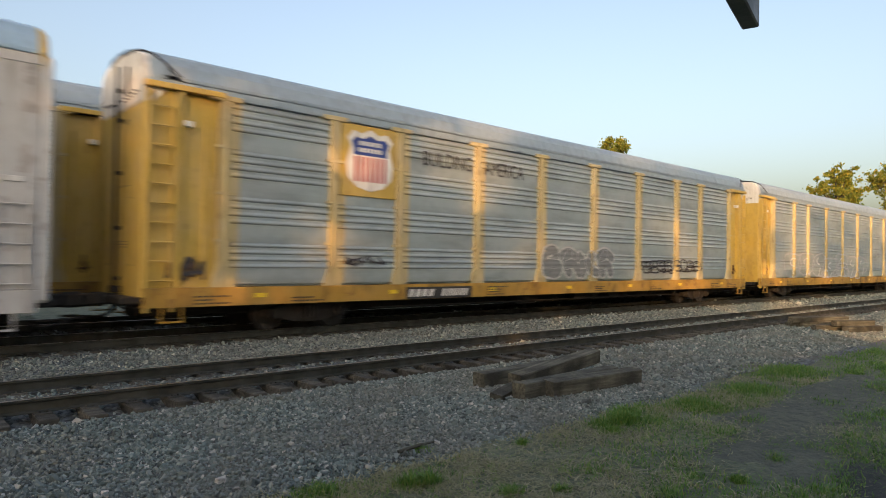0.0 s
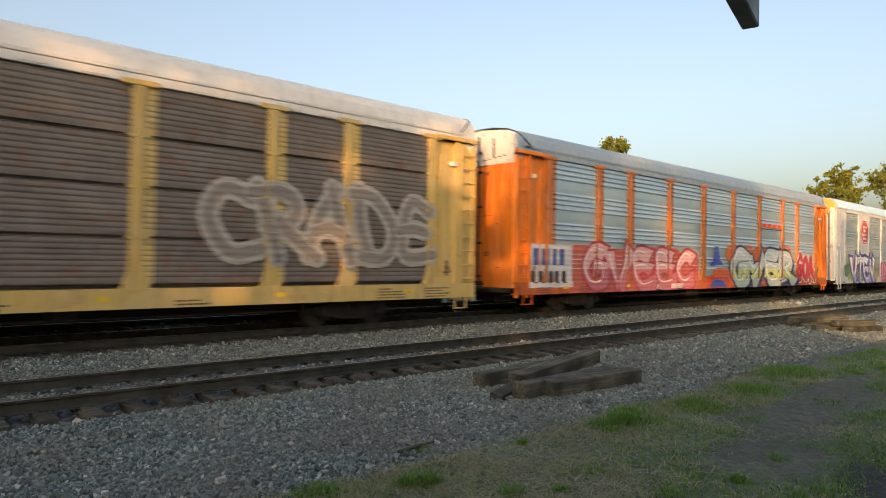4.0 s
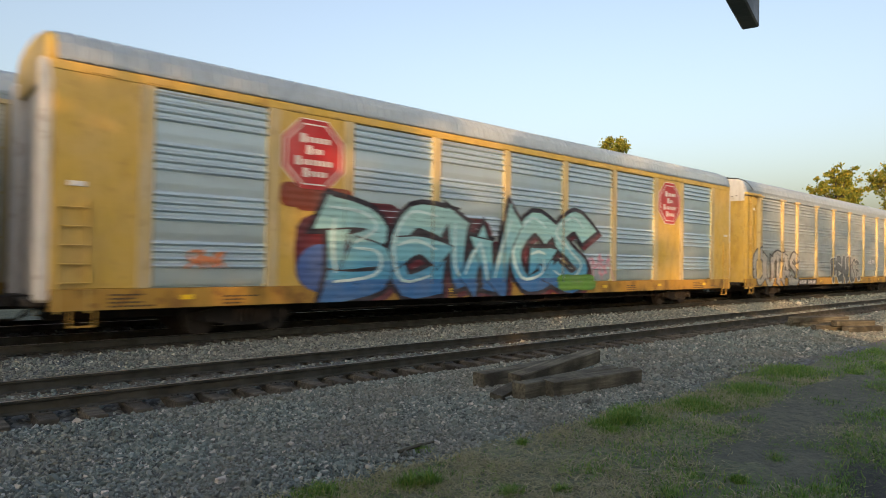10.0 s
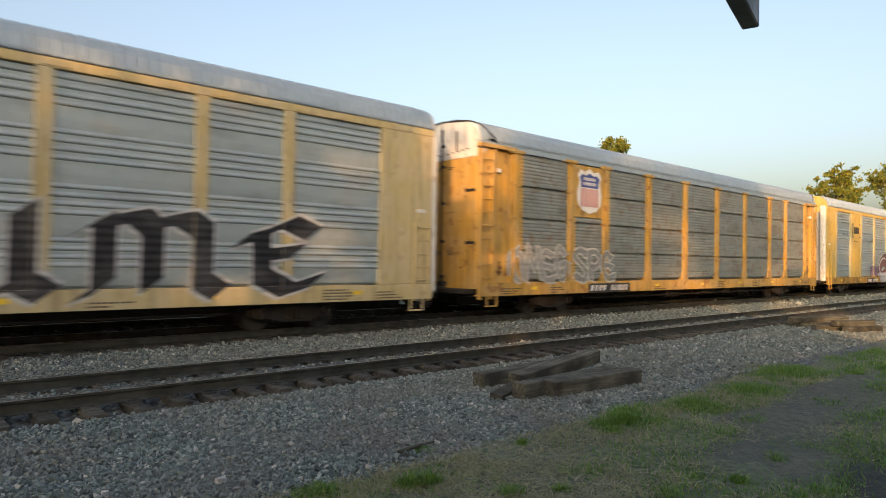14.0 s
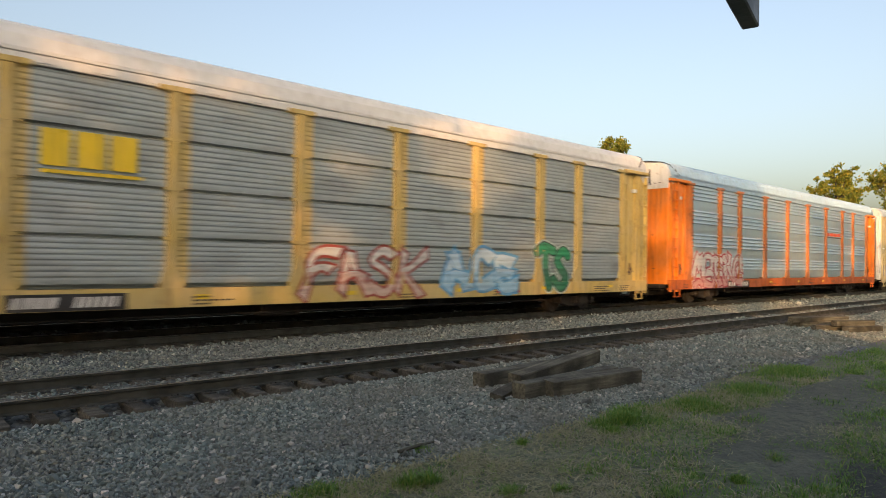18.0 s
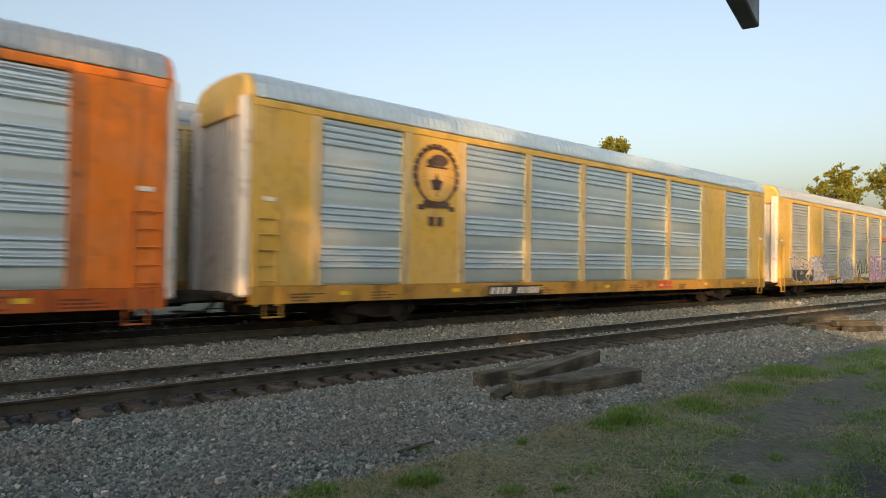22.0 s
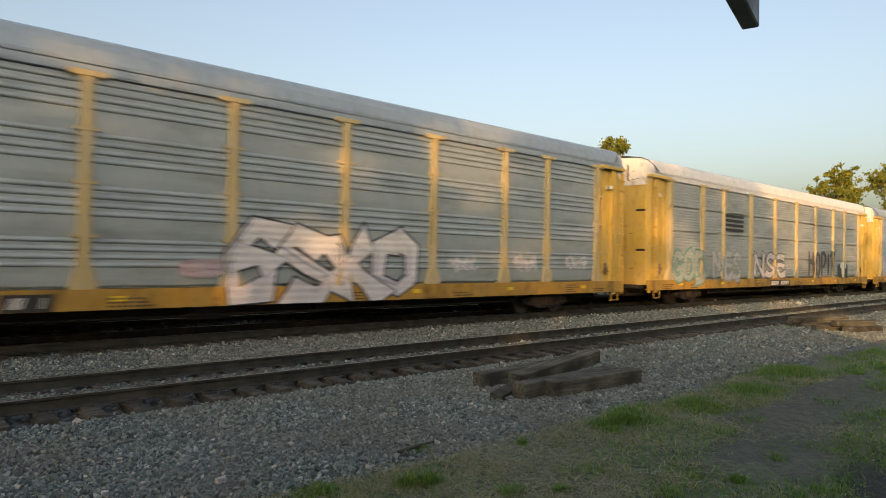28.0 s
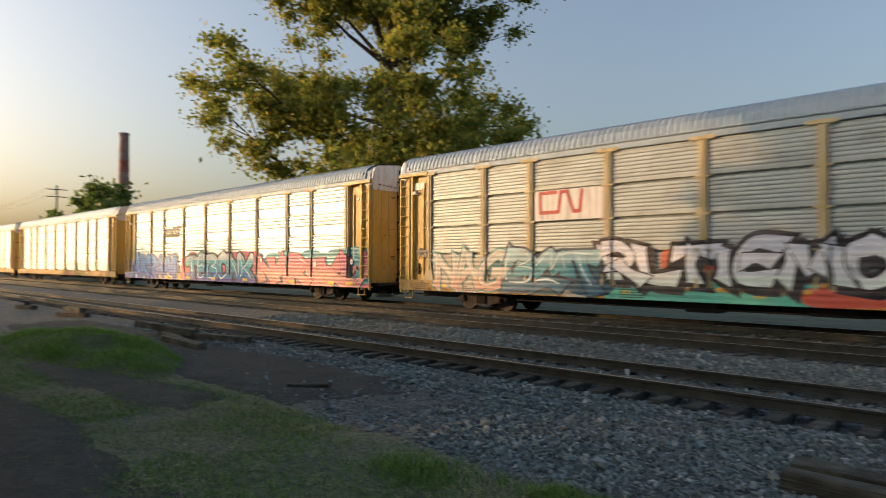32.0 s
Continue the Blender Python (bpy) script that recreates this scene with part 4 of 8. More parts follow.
def between(shape, z0, z1):
    """What of the shape lies between two heights."""
    vs, fs = [], []
    for f in shape[1]:
        poly = [shape[0][i] for i in f]
        for level, sign in ((z0, 1), (z1, -1)):
            kept = []
            for (ax, az), (bx, bz) in zip(poly, poly[1:] + poly[:1]):
                a_in, b_in = (az - level) * sign >= 0, (bz - level) * sign >= 0
                if a_in:
                    kept.append((ax, az))
                if a_in != b_in:
                    t = (level - az) / (bz - az)
                    kept.append((ax + (bx - ax) * t, level))
            poly = kept
            if len(poly) < 3:
                break
        if len(poly) > 2:
            fs.append(tuple(range(len(vs), len(vs) + len(poly))))
            vs += poly
    return vs, fs


def piece(car, style, text, x0, x1, z0, z1, fills, edge, rim=0.06, outer=None, halo=0.1, back=None, thick=0.17, lean=0.2, hop=0.08, seed=1, shine=None, pen=bar, tight=1.1, label="", lift=0.0, drop=None, sharp=False):
    """A painted word: a cloud and a halo behind it, then each letter as a part of its own with a rim, bands of colour from the
    bottom up and pale lines inside."""
    rng = random.Random(seed)
    span = [0.5 if ch == "I" else 1.25 if ch in "MW" else 1.0 for ch in text]
    step, h, at = (x1 - x0) / sum(span), z1 - z0, x0
    r = thick * min(step, h) * (1.0 if pen is nib else 0.8)
    rim *= 1.0 if pen is nib else 1.5
    letters = []
    for ch, wide in zip(text, span):
        w, slant, up, tall = step * wide * tight, rng.uniform(-lean, lean) * 0.5, rng.uniform(-hop, hop) * h, 1 + rng.uniform(-hop, hop)
        runs = []
        for pts in (GOTHIC if pen is nib else BRUSH)[ch]:
            jot = 0.0 if pen is nib else 0.05
            run = [(at + (0.1 + 0.8 * x + rng.uniform(-jot, jot)) * w + slant * (z - 0.5) * h, z0 + r * 0.8 + up * 0.5 + (z + rng.uniform(-jot, jot)) * tall * (h - 1.6 * r)) for x, z in pts]
            runs.append(run if pen is nib or sharp else curve_through(run, 4))
        letters.append(runs)
        at += step * wide
    base = []
    if back:
        base.append((*cloud(x0 - 0.3, x1 + 0.3, z0 - 0.12, z1 + 0.12, seed, max(4, int((x1 - x0) / 0.7))), spray(back)))
    if drop:
        base.append((*joined(*[pen([(x + 0.16, z - 0.13) for x, z in q], r, rim) for runs in letters for q in runs]), spray(drop)))
    base.append((*joined(*[pen(q, r, rim + (halo if outer else 0.015)) for runs in letters for q in runs]), spray(outer or edge)))
    ground = laid_on("graffiti", base, car, style, label or "spray-painted letters with a thick outline", 0.0015, lift)
    for k, runs in enumerate(letters):
        layers = [(*joined(*[pen(q, r, rim) for q in runs]), spray(edge))]
        for q in runs:                     # stroke by stroke, so that each crosses over the one before
            body = pen(q, r, 0.0)
            if pen is not nib:
                layers.append((*pen(q, r, rim * 0.35), spray(edge)))
            for j, col in enumerate(fills):
                a, b = z0 + h * j / len(fills), z0 + h * (j + 1) / len(fills)
                layers.append((*between(body, a if j else -9.0, b if j < len(fills) - 1 else 99.0), spray(col)))
        if shine:
            layers.append((*joined(*[brushed([(x - r * 0.35, z + r * 0.4) for x, z in q[1:-1]], r * 0.14, 0.0) for q in runs if len(q) > 3] or [rect(at, at + 0.01, z0, z0 + 0.01)]), spray(shine)))
        laid_on("letter", layers, ground, style, "", 0.0009, lift + 0.006 + 0.0012 * (k % 3))
    return ground


# Broad-pen letters with broken strokes.
GOTHIC = {}
GOTHIC["D"] = [[(.0, .95), (.35, .85), (.6, 1), (.95, .75), (.95, .25), (.55, 0)], [(.35, .85), (.35, .15), (.55, 0), (.0, .05)], [(.0, .95), (.1, .8)]]
GOTHIC["A"] = [[(.0, .1), (.2, .0), (.35, .2), (.3, .8), (.55, 1), (.85, .85), (.85, .1), (1.02, .0)], [(.1, .75), (.3, .95), (.55, 1)], [(.3, .45), (.85, .45)]]
GOTHIC["R"] = [[(.2, .9), (.2, .1), (.05, 0)], [(.0, .8), (.2, .95), (.6, 1), (.85, .8), (.6, .55), (.25, .5)], [(.5, .52), (.75, .15), (1.0, .0)]]
GOTHIC["K"] = [[(.0, .85), (.2, 1), (.2, .1), (.05, 0)], [(.95, .95), (.7, .85), (.3, .5)], [(.35, .5), (.6, .6), (.75, .15), (1.0, .0)]]
GOTHIC["T"] = [[(.0, .75), (.2, .95), (.95, .9), (1.05, 1)], [(.5, .92), (.25, .7), (.25, .2), (.5, .0), (.95, .15)], [(.6, .85), (.6, .15)]]
GOTHIC["I"] = [[(.1, .8), (.5, 1), (.5, .15), (.9, .0)], [(.1, .05), (.5, .15)]]
GOTHIC["M"] = [[(.0, .8), (.15, .95), (.15, .1), (.0, 0)], [(.15, .9), (.4, 1), (.5, .85), (.5, .1)], [(.5, .9), (.75, 1), (.9, .85), (.9, .15), (1.05, .0)]]
GOTHIC["E"] = [[(.9, .85), (.6, 1), (.25, .8), (.25, .2), (.55, .0), (.95, .15)], [(.25, .5), (.7, .58)], [(.0, .7), (.25, .8)]]


CARS = []


def autorack(label, style="capped", paint=YELLOW, panel=STEEL, kind="banded", roof=ROOF, cap=WHITE, solid=(), door=None, sill_paint=None, roof_style=None, corner=None, strips=True):
    """One covered car carrier, its origin on the rail's top under the middle of the car."""
    car = tagged(new("autorack_car"), label, "freight car", "cars of the freight trains")
    sill_paint = sill_paint or {"yellow_paint": GRIMY_YELLOW, "orange_paint": GRIMY_ORANGE}.get(paint.name, paint)
    for flip in (Matrix.Identity(4), FLIP):
        for k in range(9):
            a, b = CUTS[k], CUTS[k + 1]
            gap = 0.26 if style == "capped" else 0.3
            w, c = round(b - a - gap, 3), (a + b) / 2
            if k in solid:
                part("solid_panel", solid_panel(w, paint), car, "", flip @ pose(c, 0, 0))
            else:
                part("side_panel", side_panel(kind, w, panel, POST_PAINT.get(paint.name, paint) if style == "capped" and strips else panel), car, "", flip @ pose(c, 0, 0))
        for c in CUTS:
            part("post", post(style, POST_PAINT.get(paint.name, paint)), car, "", flip @ pose(c, 0, 0))
        part("side_sill", sill(sill_paint), car, "", flip)
        part("eave_rail", eave_rail(paint if style == "flush" else roof), car, "", flip)
        for m in (Matrix.Identity(4), MIRROR_X):
            for which in (("corner_door", "corner_post", "door_header", "ladder_panel", "door_bar") if style == "capped" else ("corner_panel", "end_column")):
                part(which, corner_piece(which, WHITE if which == "end_column" else paint), car, "", flip @ m)
            if style == "capped":
                part("ladder", ladder(paint), car, "", flip @ m)
                part("door_latch", latch(RUSTY), car, "rusty steel door latch", flip @ m)
                part("placard", placard(13.08, 4.6, 0.16, 0.12), car, "", flip @ m)
            else:
                part("corner_ladder", short_ladder(paint), car, "", flip @ m)
                part("placard", placard(13.5, 3.15, 0.3, 0.1), car, "", flip @ m)
        for side in (-1, 1):
            part("end_door", end_door(style, door or (paint if style == "capped" else GREY), side), car, "", flip)
        if style == "flush":
            part("roof_end", roof_end(corner or paint), car, "", flip)
        if style == "capped":
            part("roof_hood", hood(cap), car, "", flip)
            part("roof_lip", roof_lip(), car, "", flip)
            part("lock_rod", lock_rod(), car, "black lock rod on the end doors", flip)
            part("stencil_lettering", door_marks(), car, "small black stencil bars", flip)["kind"] = "stuff"
            if kind == "tiered":
                for z in (2.35, 3.95):
                    part("door_slot", door_slot(z), car, "", flip)
                    part("door_slot", door_slot(z), car, "", flip @ Matrix.Diagonal((1, -1, 1, 1)))
        part("coupler", coupler(), car, "", flip)
        part("air_hose", air_hose(), car, "", flip)
    part("roof", roof_mesh(roof_style or style, roof), car)
    part("underframe", underframe(), car, "black steel underframe")
    car["spins"] = 1
    for x in (-9.9, 9.9):
        truck = part("truck", bolster(), car, "cast steel wheel truck", pose(x, 0, MAIN_LIFT))
        part("side_frame", side_frame(), truck)
        part("side_frame", side_frame(), truck, "", FLIP)
        for s in (-0.89, 0.89):
            part("wheelset", wheelset(), truck, "", pose(s, 0, 0.42))
    for k in range(7):
        x = -11.4 + k * 3.8
        laid_on("reflector", [(*rect(x - 0.14, x + 0.14, 0.9, 1.0), REFLECTOR)], car, style)
    rng = random.Random(len(CARS) + 3)
    marks = []
    for x in (-12.9, -10.6, -4.0, 1.5, 5.2, 10.4, 12.0):
        for q in range(rng.choice((2, 3, 3, 4))):
            w = rng.uniform(0.4, 0.95)
            marks.append(bars(x, x + w, 0.78 + q * 0.075, 0.815 + q * 0.075, rng.randint(5, 9), 0.3))
    laid_on("stencil_lettering", [(*joined(*marks), INK)], car, style, "small plain black stencil bars")["kind"] = "stuff"
    CARS.append(car)
    return car


def stroke(pts, r):
    """A thick line with round ends in (x, z)."""
    vs, fs = [], []
    for (ax, az), (bx, bz) in zip(pts, pts[1:]):
        d = math.hypot(bx - ax, bz - az) or 1e-6
        nx, nz = -(bz - az) / d * r, (bx - ax) / d * r
        b = len(vs)
        vs += [(ax + nx, az + nz), (bx + nx, bz + nz), (bx - nx, bz - nz), (ax - nx, az - nz)]
        fs.append((b, b + 1, b + 2, b + 3))
    for cx, cz in pts:
        b = len(vs)
        vs += [(cx + r * math.cos(k * math.pi / 5), cz + r * math.sin(k * math.pi / 5)) for k in range(10)]
        fs.append(tuple(range(b, b + 10)))
    return vs, fs


def arc(cx, cz, rx, rz, a0, a1, n=7):
    return [(cx + rx * math.cos(radians(a0 + (a1 - a0) * k / n)), cz + rz * math.sin(radians(a0 + (a1 - a0) * k / n))) for k in range(n + 1)]


def blob(cx, cz, rx, rz, rng, n=16):
    """An uneven rounded patch."""
    p, q, w = rng.uniform(0, 6.28), rng.uniform(0, 6.28), rng.uniform(0.55, 0.8)
    pts = []
    for k in range(n):
        a = k * 2 * math.pi / n
        c, s = math.cos(a), math.sin(a)
        r = 1 + 0.1 * math.sin(2 * a + p) + 0.07 * math.sin(3 * a + q)
        pts.append((cx + rx * r * math.copysign(abs(c) ** w, c), cz + rz * r * math.copysign(abs(s) ** w, s)))
    return pts


def wild(car, style, n, x0, x1, z0, z1, fill, edge, thick=0.16, rim=0.07, seed=1, label=""):
    """Interlocking rounded forms that spell nothing: rim, fill and slits; light pieces are bare outline strokes."""
    rng = random.Random(seed * 7 + 1)
    w, h = (x1 - x0) / n, z1 - z0
    lobes, slits = [], []
    for k in range(n):
        cx, up = x0 + (k + 0.5) * w, rng.uniform(-0.07, 0.09) * h
        rx, rz = w * rng.uniform(0.5, 0.64), h * rng.uniform(0.42, 0.56)
        pieces = [(cx, z0 + h * 0.5 + up, rx, rz)] if rng.random() < 0.45 else [(cx - w * 0.05, z0 + h * 0.7 + up, rx * 0.95, rz * 0.56), (cx + w * 0.08, z0 + h * 0.28 + up, rx, rz * 0.56)]
        if rng.random() < 0.5:
            pieces.append((cx + w * rng.choice((-0.5, 0.5)), z0 + h * rng.uniform(0.05, 0.2), w * 0.25, h * 0.16))
        for a, b, c, d in pieces:
            lobes.append((a + 0.1 * (b - z0 - h / 2), b, c, d))
        a0 = rng.uniform(40, 140)
        slits.append(arc(cx + w * 0.04, z0 + h * (0.62 + rng.uniform(-0.08, 0.1)) + up, rx * 0.4, rz * 0.3, a0, a0 + rng.uniform(90, 200), 5))
        if rng.random() < 0.75:
            slits.append([(cx + w * rng.uniform(-0.15, 0.15), z0 + up + 0.02), (cx + w * rng.uniform(-0.05, 0.2), z0 + h * rng.uniform(0.22, 0.4) + up)])
    shape_of = random.Random(seed)
    layers = []
    if thick < 0.11:
        rings = [blob(a, b, c, d, shape_of, 10) for a, b, c, d in lobes]
        layers.append((*joined(*[stroke(r + r[:1], max(0.02, thick * 0.45)) for r in rings]), spray(edge)))
        layers.append((*joined(*[stroke(q, max(0.018, thick * 0.4)) for q in slits]), spray(fill)))
    else:
        for a, b, c, d in lobes:           # lobe by lobe, so that each keeps its rim over the one before
            state = shape_of.getstate()
            layers.append((blob(a, b, c + rim * 0.5, d + rim * 0.5, shape_of), [tuple(range(16))], spray(edge)))
            shape_of.setstate(state)
            layers.append((blob(a, b, max(0.04, c - rim * 0.6), max(0.04, d - rim * 0.6), shape_of), [tuple(range(16))], spray(fill)))
        layers.append((*joined(*[stroke(q, max(0.03, rim * 0.55)) for q in slits]), spray(edge)))
    laid_on("graffiti", layers, car, style, label or "spray-painted interlocking forms with a thick outline", 0.0012 if len(layers) > 8 else 0.003)


def scrawl(car, style, n, x0, x1, z0, z1, col, seed=1, r=0.02, lift=0.0):
    """A quick thin line tag."""
    rng = random.Random(seed)
    w, h = (x1 - x0) / n, z1 - z0
    runs = []
    for k in range(n):
        x = x0 + k * w
        runs.append([(x + w * rng.uniform(-0.1, 1.2), z0 + h * q) for q in (rng.uniform(0, 0.3), rng.uniform(0.6, 1.0), rng.uniform(0.1, 0.5), rng.uniform(0.4, 0.9))])
        runs.append(arc(x + w * 0.5, z0 + h * rng.uniform(0.3, 0.7), w * 0.45, h * 0.25, rng.uniform(0, 180), rng.uniform(220, 380), 6))
    laid_on("graffiti", [(*joined(*[stroke(q, r) for q in runs]), spray(col))], car, style, "thin spray-painted tag", lift=lift)


def flat_mark(name, car, style, shape, material, label="", proud=0.004):
    return laid_on(name, [(*shape, material)], car, style, label, proud)


def sign_plate(car, style, paint, x0=-9.29, x1=-7.53, z0=3.4, z1=5.23):
    """A painted plate over the upper half of the narrow panel."""
    def build(bm):
        box(bm, x0, x1, -(Y_PANEL + 0.045), -(Y_PANEL - 0.02), z0, z1, 0.01)
    single("sign_plate", build, paint, car)


def strip_logo(car, style, x0, x1, z, col=(0.75, 0.1, 0.02), under=None):
    """A slanted row of blocks over a dark line."""
    vs, fs = bars(x0, x1, z, z + 0.2, 4, 0.14)
    laid_on("railroad_logo", [(vs, fs, spray(col, False)), (*rect(x0 - 0.1, x1 + 0.05, z - 0.1, z - 0.05), INK)], car, style, "row of orange blocks over a black line")


def yellow_blocks(car, style, x0, x1, z0, z1, material):
    laid_on("railroad_logo", [(*bars(x0, x1, z0 + 0.14, z1, 3, 0.16), material), (*rect(x0, x1, z0, z0 + 0.07), material)], car, style, "three plain blocks over a line")


WHT, BLK, SIL = (0.75, 0.76, 0.78), (0.015, 0.015, 0.02), (0.5, 0.52, 0.55)


# ---- near train, front to rear ----
def near_train():
    # two cars ahead of the first one in view
    a = autorack("weathered yellow autorack car with grey ribbed panels", kind="ribbed", panel=STEEL_DULL)
    a = autorack("yellow autorack car with grey ribbed panels and white graffiti", kind="ribbed", panel=STEEL_DULL)
    wild(a, "capped", 7, -10.68, 3.38, 1.18, 2.48, WHT, SIL, seed=4, thick=0.1)
    # blue and red shield, slogan on the panels
    c = autorack("yellow autorack car with silver ribbed panels and a shield logo", kind="ribbed", panel=STEEL_DULL)
    sign_plate(c, "capped", YELLOW)
    shield(c, "capped", -8.4, 4.34)
    laid_on("slogan", [(*word("BUILDING", -6.58, -4.69, 4.44, 4.86), INK)], c, "capped", "black lettering on the panels")
    laid_on("slogan", [(*word("AMERICA", -4.16, -2.35, 4.41, 4.84), INK)], c, "capped", "black lettering on the panels")
    piece(c, "capped", "2141", -1.5, 2.63, 1.3, 2.25, [(0.2, 0.22, 0.23)], (0.55, 0.57, 0.57), 0.035, thick=0.2, pen=fat, seed=5, label="dark spray-painted bubble forms with a pale rim")
    wild(c, "capped", 4, 4.78, 6.96, 1.46, 1.96, BLK, BLK, thick=0.06, rim=0.0, seed=8, label="dark scribbled tag")
    wild(c, "capped", 4, 7.19, 9.40, 1.51, 1.95, BLK, BLK, thick=0.05, rim=0.0, seed=9)
    scrawl(c, "capped", 3, -9.07, -7.88, 1.61, 1.90, BLK, 3)
    scrawl(c, "capped", 4, -13.43, -12.70, 1.20, 1.91, BLK, 6, 0.03)
    reporting(c, "capped", *(-7.18, -4.68))
    # grey-white flush-sided car
    c = autorack("light grey autorack car with dull ribbed panels and bright graffiti", "flush", GREY, STEEL_DULL, "ribbed", ROOF_BLUE, solid=(1, 7), door=WHITE, corner=YELLOW)
    octagon(c, "flush", -8.4, 4.15, 0.9)
    octagon(c, "flush", 8.4, 4.15, 0.9)
    laid_on("graffiti", [(*cloud(-11.6, -5.7, 0.85, 2.35, 12, 9), spray((0.3, 0.36, 0.12))), (*cloud(-12.3, -11.3, 1.2, 2.0, 14, 2), spray((0.1, 0.2, 0.1)))], c, "flush", "yellow-green spray cloud behind lettering", 0.001)
    piece(c, "flush", "VTEN", -11.21, -6.3, 0.78, 2.5, [(0.34, 0.36, 0.66), (0.66, 0.6, 0.72), (0.78, 0.77, 0.82)], (0.06, 0.07, 0.26), 0.09, outer=(0.05, 0.08, 0.3), halo=0.06, thick=0.2, lean=0.5, seed=12, shine=(0.8, 0.8, 0.85), lift=0.012)
    piece(c, "flush", "LOT", -4.5, -2.7, 0.8, 2.05, [(0.45, 0.05, 0.2), (0.5, 0.1, 0.25), (0.6, 0.25, 0.36)], (0.2, 0.02, 0.07), 0.05, back=(0.55, 0.3, 0.36), thick=0.2, pen=fat, seed=13, shine=(0.8, 0.62, 0.68))
    piece(c, "flush", "SEVEN", -2.60, 2.45, 0.76, 2.1, [(0.01, 0.13, 0.05), (0.015, 0.24, 0.08)], (0.008, 0.02, 0.015), 0.06, thick=0.17, lean=0.4, seed=4, drop=(0.01, 0.1, 0.04))
    piece(c, "flush", "ASM", 5.70, 9.09, 0.92, 2.63, [(0.75, 0.66, 0.68)], (0.5, 0.05, 0.07), 0.05, outer=(0.72, 0.66, 0.66), halo=0.06, thick=0.18, lean=0.5, seed=15, shine=(0.6, 0.2, 0.25))
    piece(c, "flush", "CREEP", 9.54, 12.70, 1.1, 2.41, [(0.62, 0.66, 0.8)], (0.03, 0.09, 0.4), 0.05, outer=(0.05, 0.14, 0.5), halo=0.12, thick=0.16, pen=fat, seed=6)
    tag_word(c, "flush", "KTL", 8.86, 9.80, 2.36, 2.63, (0.03, 0.06, 0.3), (0.03, 0.06, 0.3), seed=7, wild=0.2, bold=0.02, rim=0.0)
    scrawl(c, "flush", 8, 2.58, 5.70, 1.28, 1.64, BLK, 17)
    yellow_blocks(c, "flush", 3.60, 4.52, 0.85, 1.08, RED)
    # orange capped car
    c = autorack("orange autorack car with silver banded panels and large graffiti", paint=ORANGE, door=ORANGE, cap=WHITE)
    strip_logo(c, "capped", *(4.73, 7.30, 3.74))
    laid_on("graffiti", [(*cloud(-0.2, 9.0, 0.74, 1.6, 20, 12), spray((0.6, 0.11, 0.03))), (*cloud(1.0, 8.2, 1.7, 2.75, 22, 9), spray((0.55, 0.12, 0.02)))], c, "capped", "red-orange spray cloud behind lettering", 0.001)
    piece(c, "capped", "GYER", 1.0, 8.6, 0.72, 2.5, [(0.36, 0.46, 0.44), (0.45, 0.55, 0.2), (0.42, 0.52, 0.55), (0.5, 0.58, 0.6)], (0.02, 0.03, 0.1), 0.07, thick=0.24, lean=0.35, hop=0.05, seed=21, shine=(0.66, 0.74, 0.78), drop=(0.02, 0.03, 0.12), lift=0.012, tight=1.2)
    piece(c, "capped", "GOA", 9.3, 12.0, 0.98, 2.3, [(0.5, 0.02, 0.035)], (0.25, 0.01, 0.02), 0.03, outer=(0.72, 0.68, 0.68), halo=0.07, thick=0.19, lean=0.3, hop=0.12, pen=fat, seed=23, tight=1.0)
    hat = joined(([(-0.83, 1.74), (0.48, 1.80), (0.26, 1.97), (-0.75, 1.92)], [(0, 1, 2, 3)]), ([(-0.56, 1.90), (0.14, 1.95), (-0.03, 2.63), (-0.41, 2.63)], [(0, 1, 2, 3)]),
                 ([(-1.02, 0.81), (0.68, 0.78), (0.42, 1.06), (-0.42, 1.16)], [(0, 1, 2, 3)]))
    laid_on("graffiti", [(*cloud(-1.15, 0.93, 0.74, 1.28, 5, 6), spray((0.5, 0.06, 0.02))), (*hat, spray((0.03, 0.08, 0.42)))], c, "capped", "plain blue hat shape on a red ground")
    laid_on("graffiti", [(*rect(-13.3, -11.0, 0.95, 2.4), spray((0.62, 0.63, 0.66))), (*bars(-13.1, -11.2, 1.1, 1.5, 5, 0.4), spray(BLK)), (*bars(-13.0, -11.3, 1.7, 2.25, 4, 0.35), spray((0.05, 0.1, 0.3)))], c, "capped", "pale spray block with dark strokes")
    piece(c, "capped", "GVEEC", -10.6, -2.4, 0.8, 2.35, [(0.55, 0.16, 0.2), (0.68, 0.4, 0.42)], (0.4, 0.03, 0.05), 0.06, back=(0.5, 0.1, 0.06), thick=0.2, lean=0.4, seed=25, shine=(0.85, 0.75, 0.75))
    reporting(c, "capped", -5.6, -3.2)
    # brown capped car
    c = autorack("pale yellow autorack car with rust-brown tiered panels", paint=PALE_YELLOW, panel=BROWN_STEEL, kind="tiered", roof=ROOF_WHITE)
    sign_plate(c, "capped", PALE_YELLOW)
    shield(c, "capped", -8.4, 4.34, True)
    piece(c, "capped", "NEK3", -7.25, -4.55, 1.2, 2.2, [(0.66, 0.67, 0.68)], (0.4, 0.4, 0.39), 0.03, thick=0.15, lean=0.5, seed=31, tight=1.2)
    piece(c, "capped", "CRADE", 5.6, 12.2, 1.75, 3.55, [(0.24, 0.22, 0.2)], (0.42, 0.41, 0.39), 0.07, thick=0.12, lean=0.4, pen=fat, seed=32, tight=1.15, label="large faded silver outline letters")
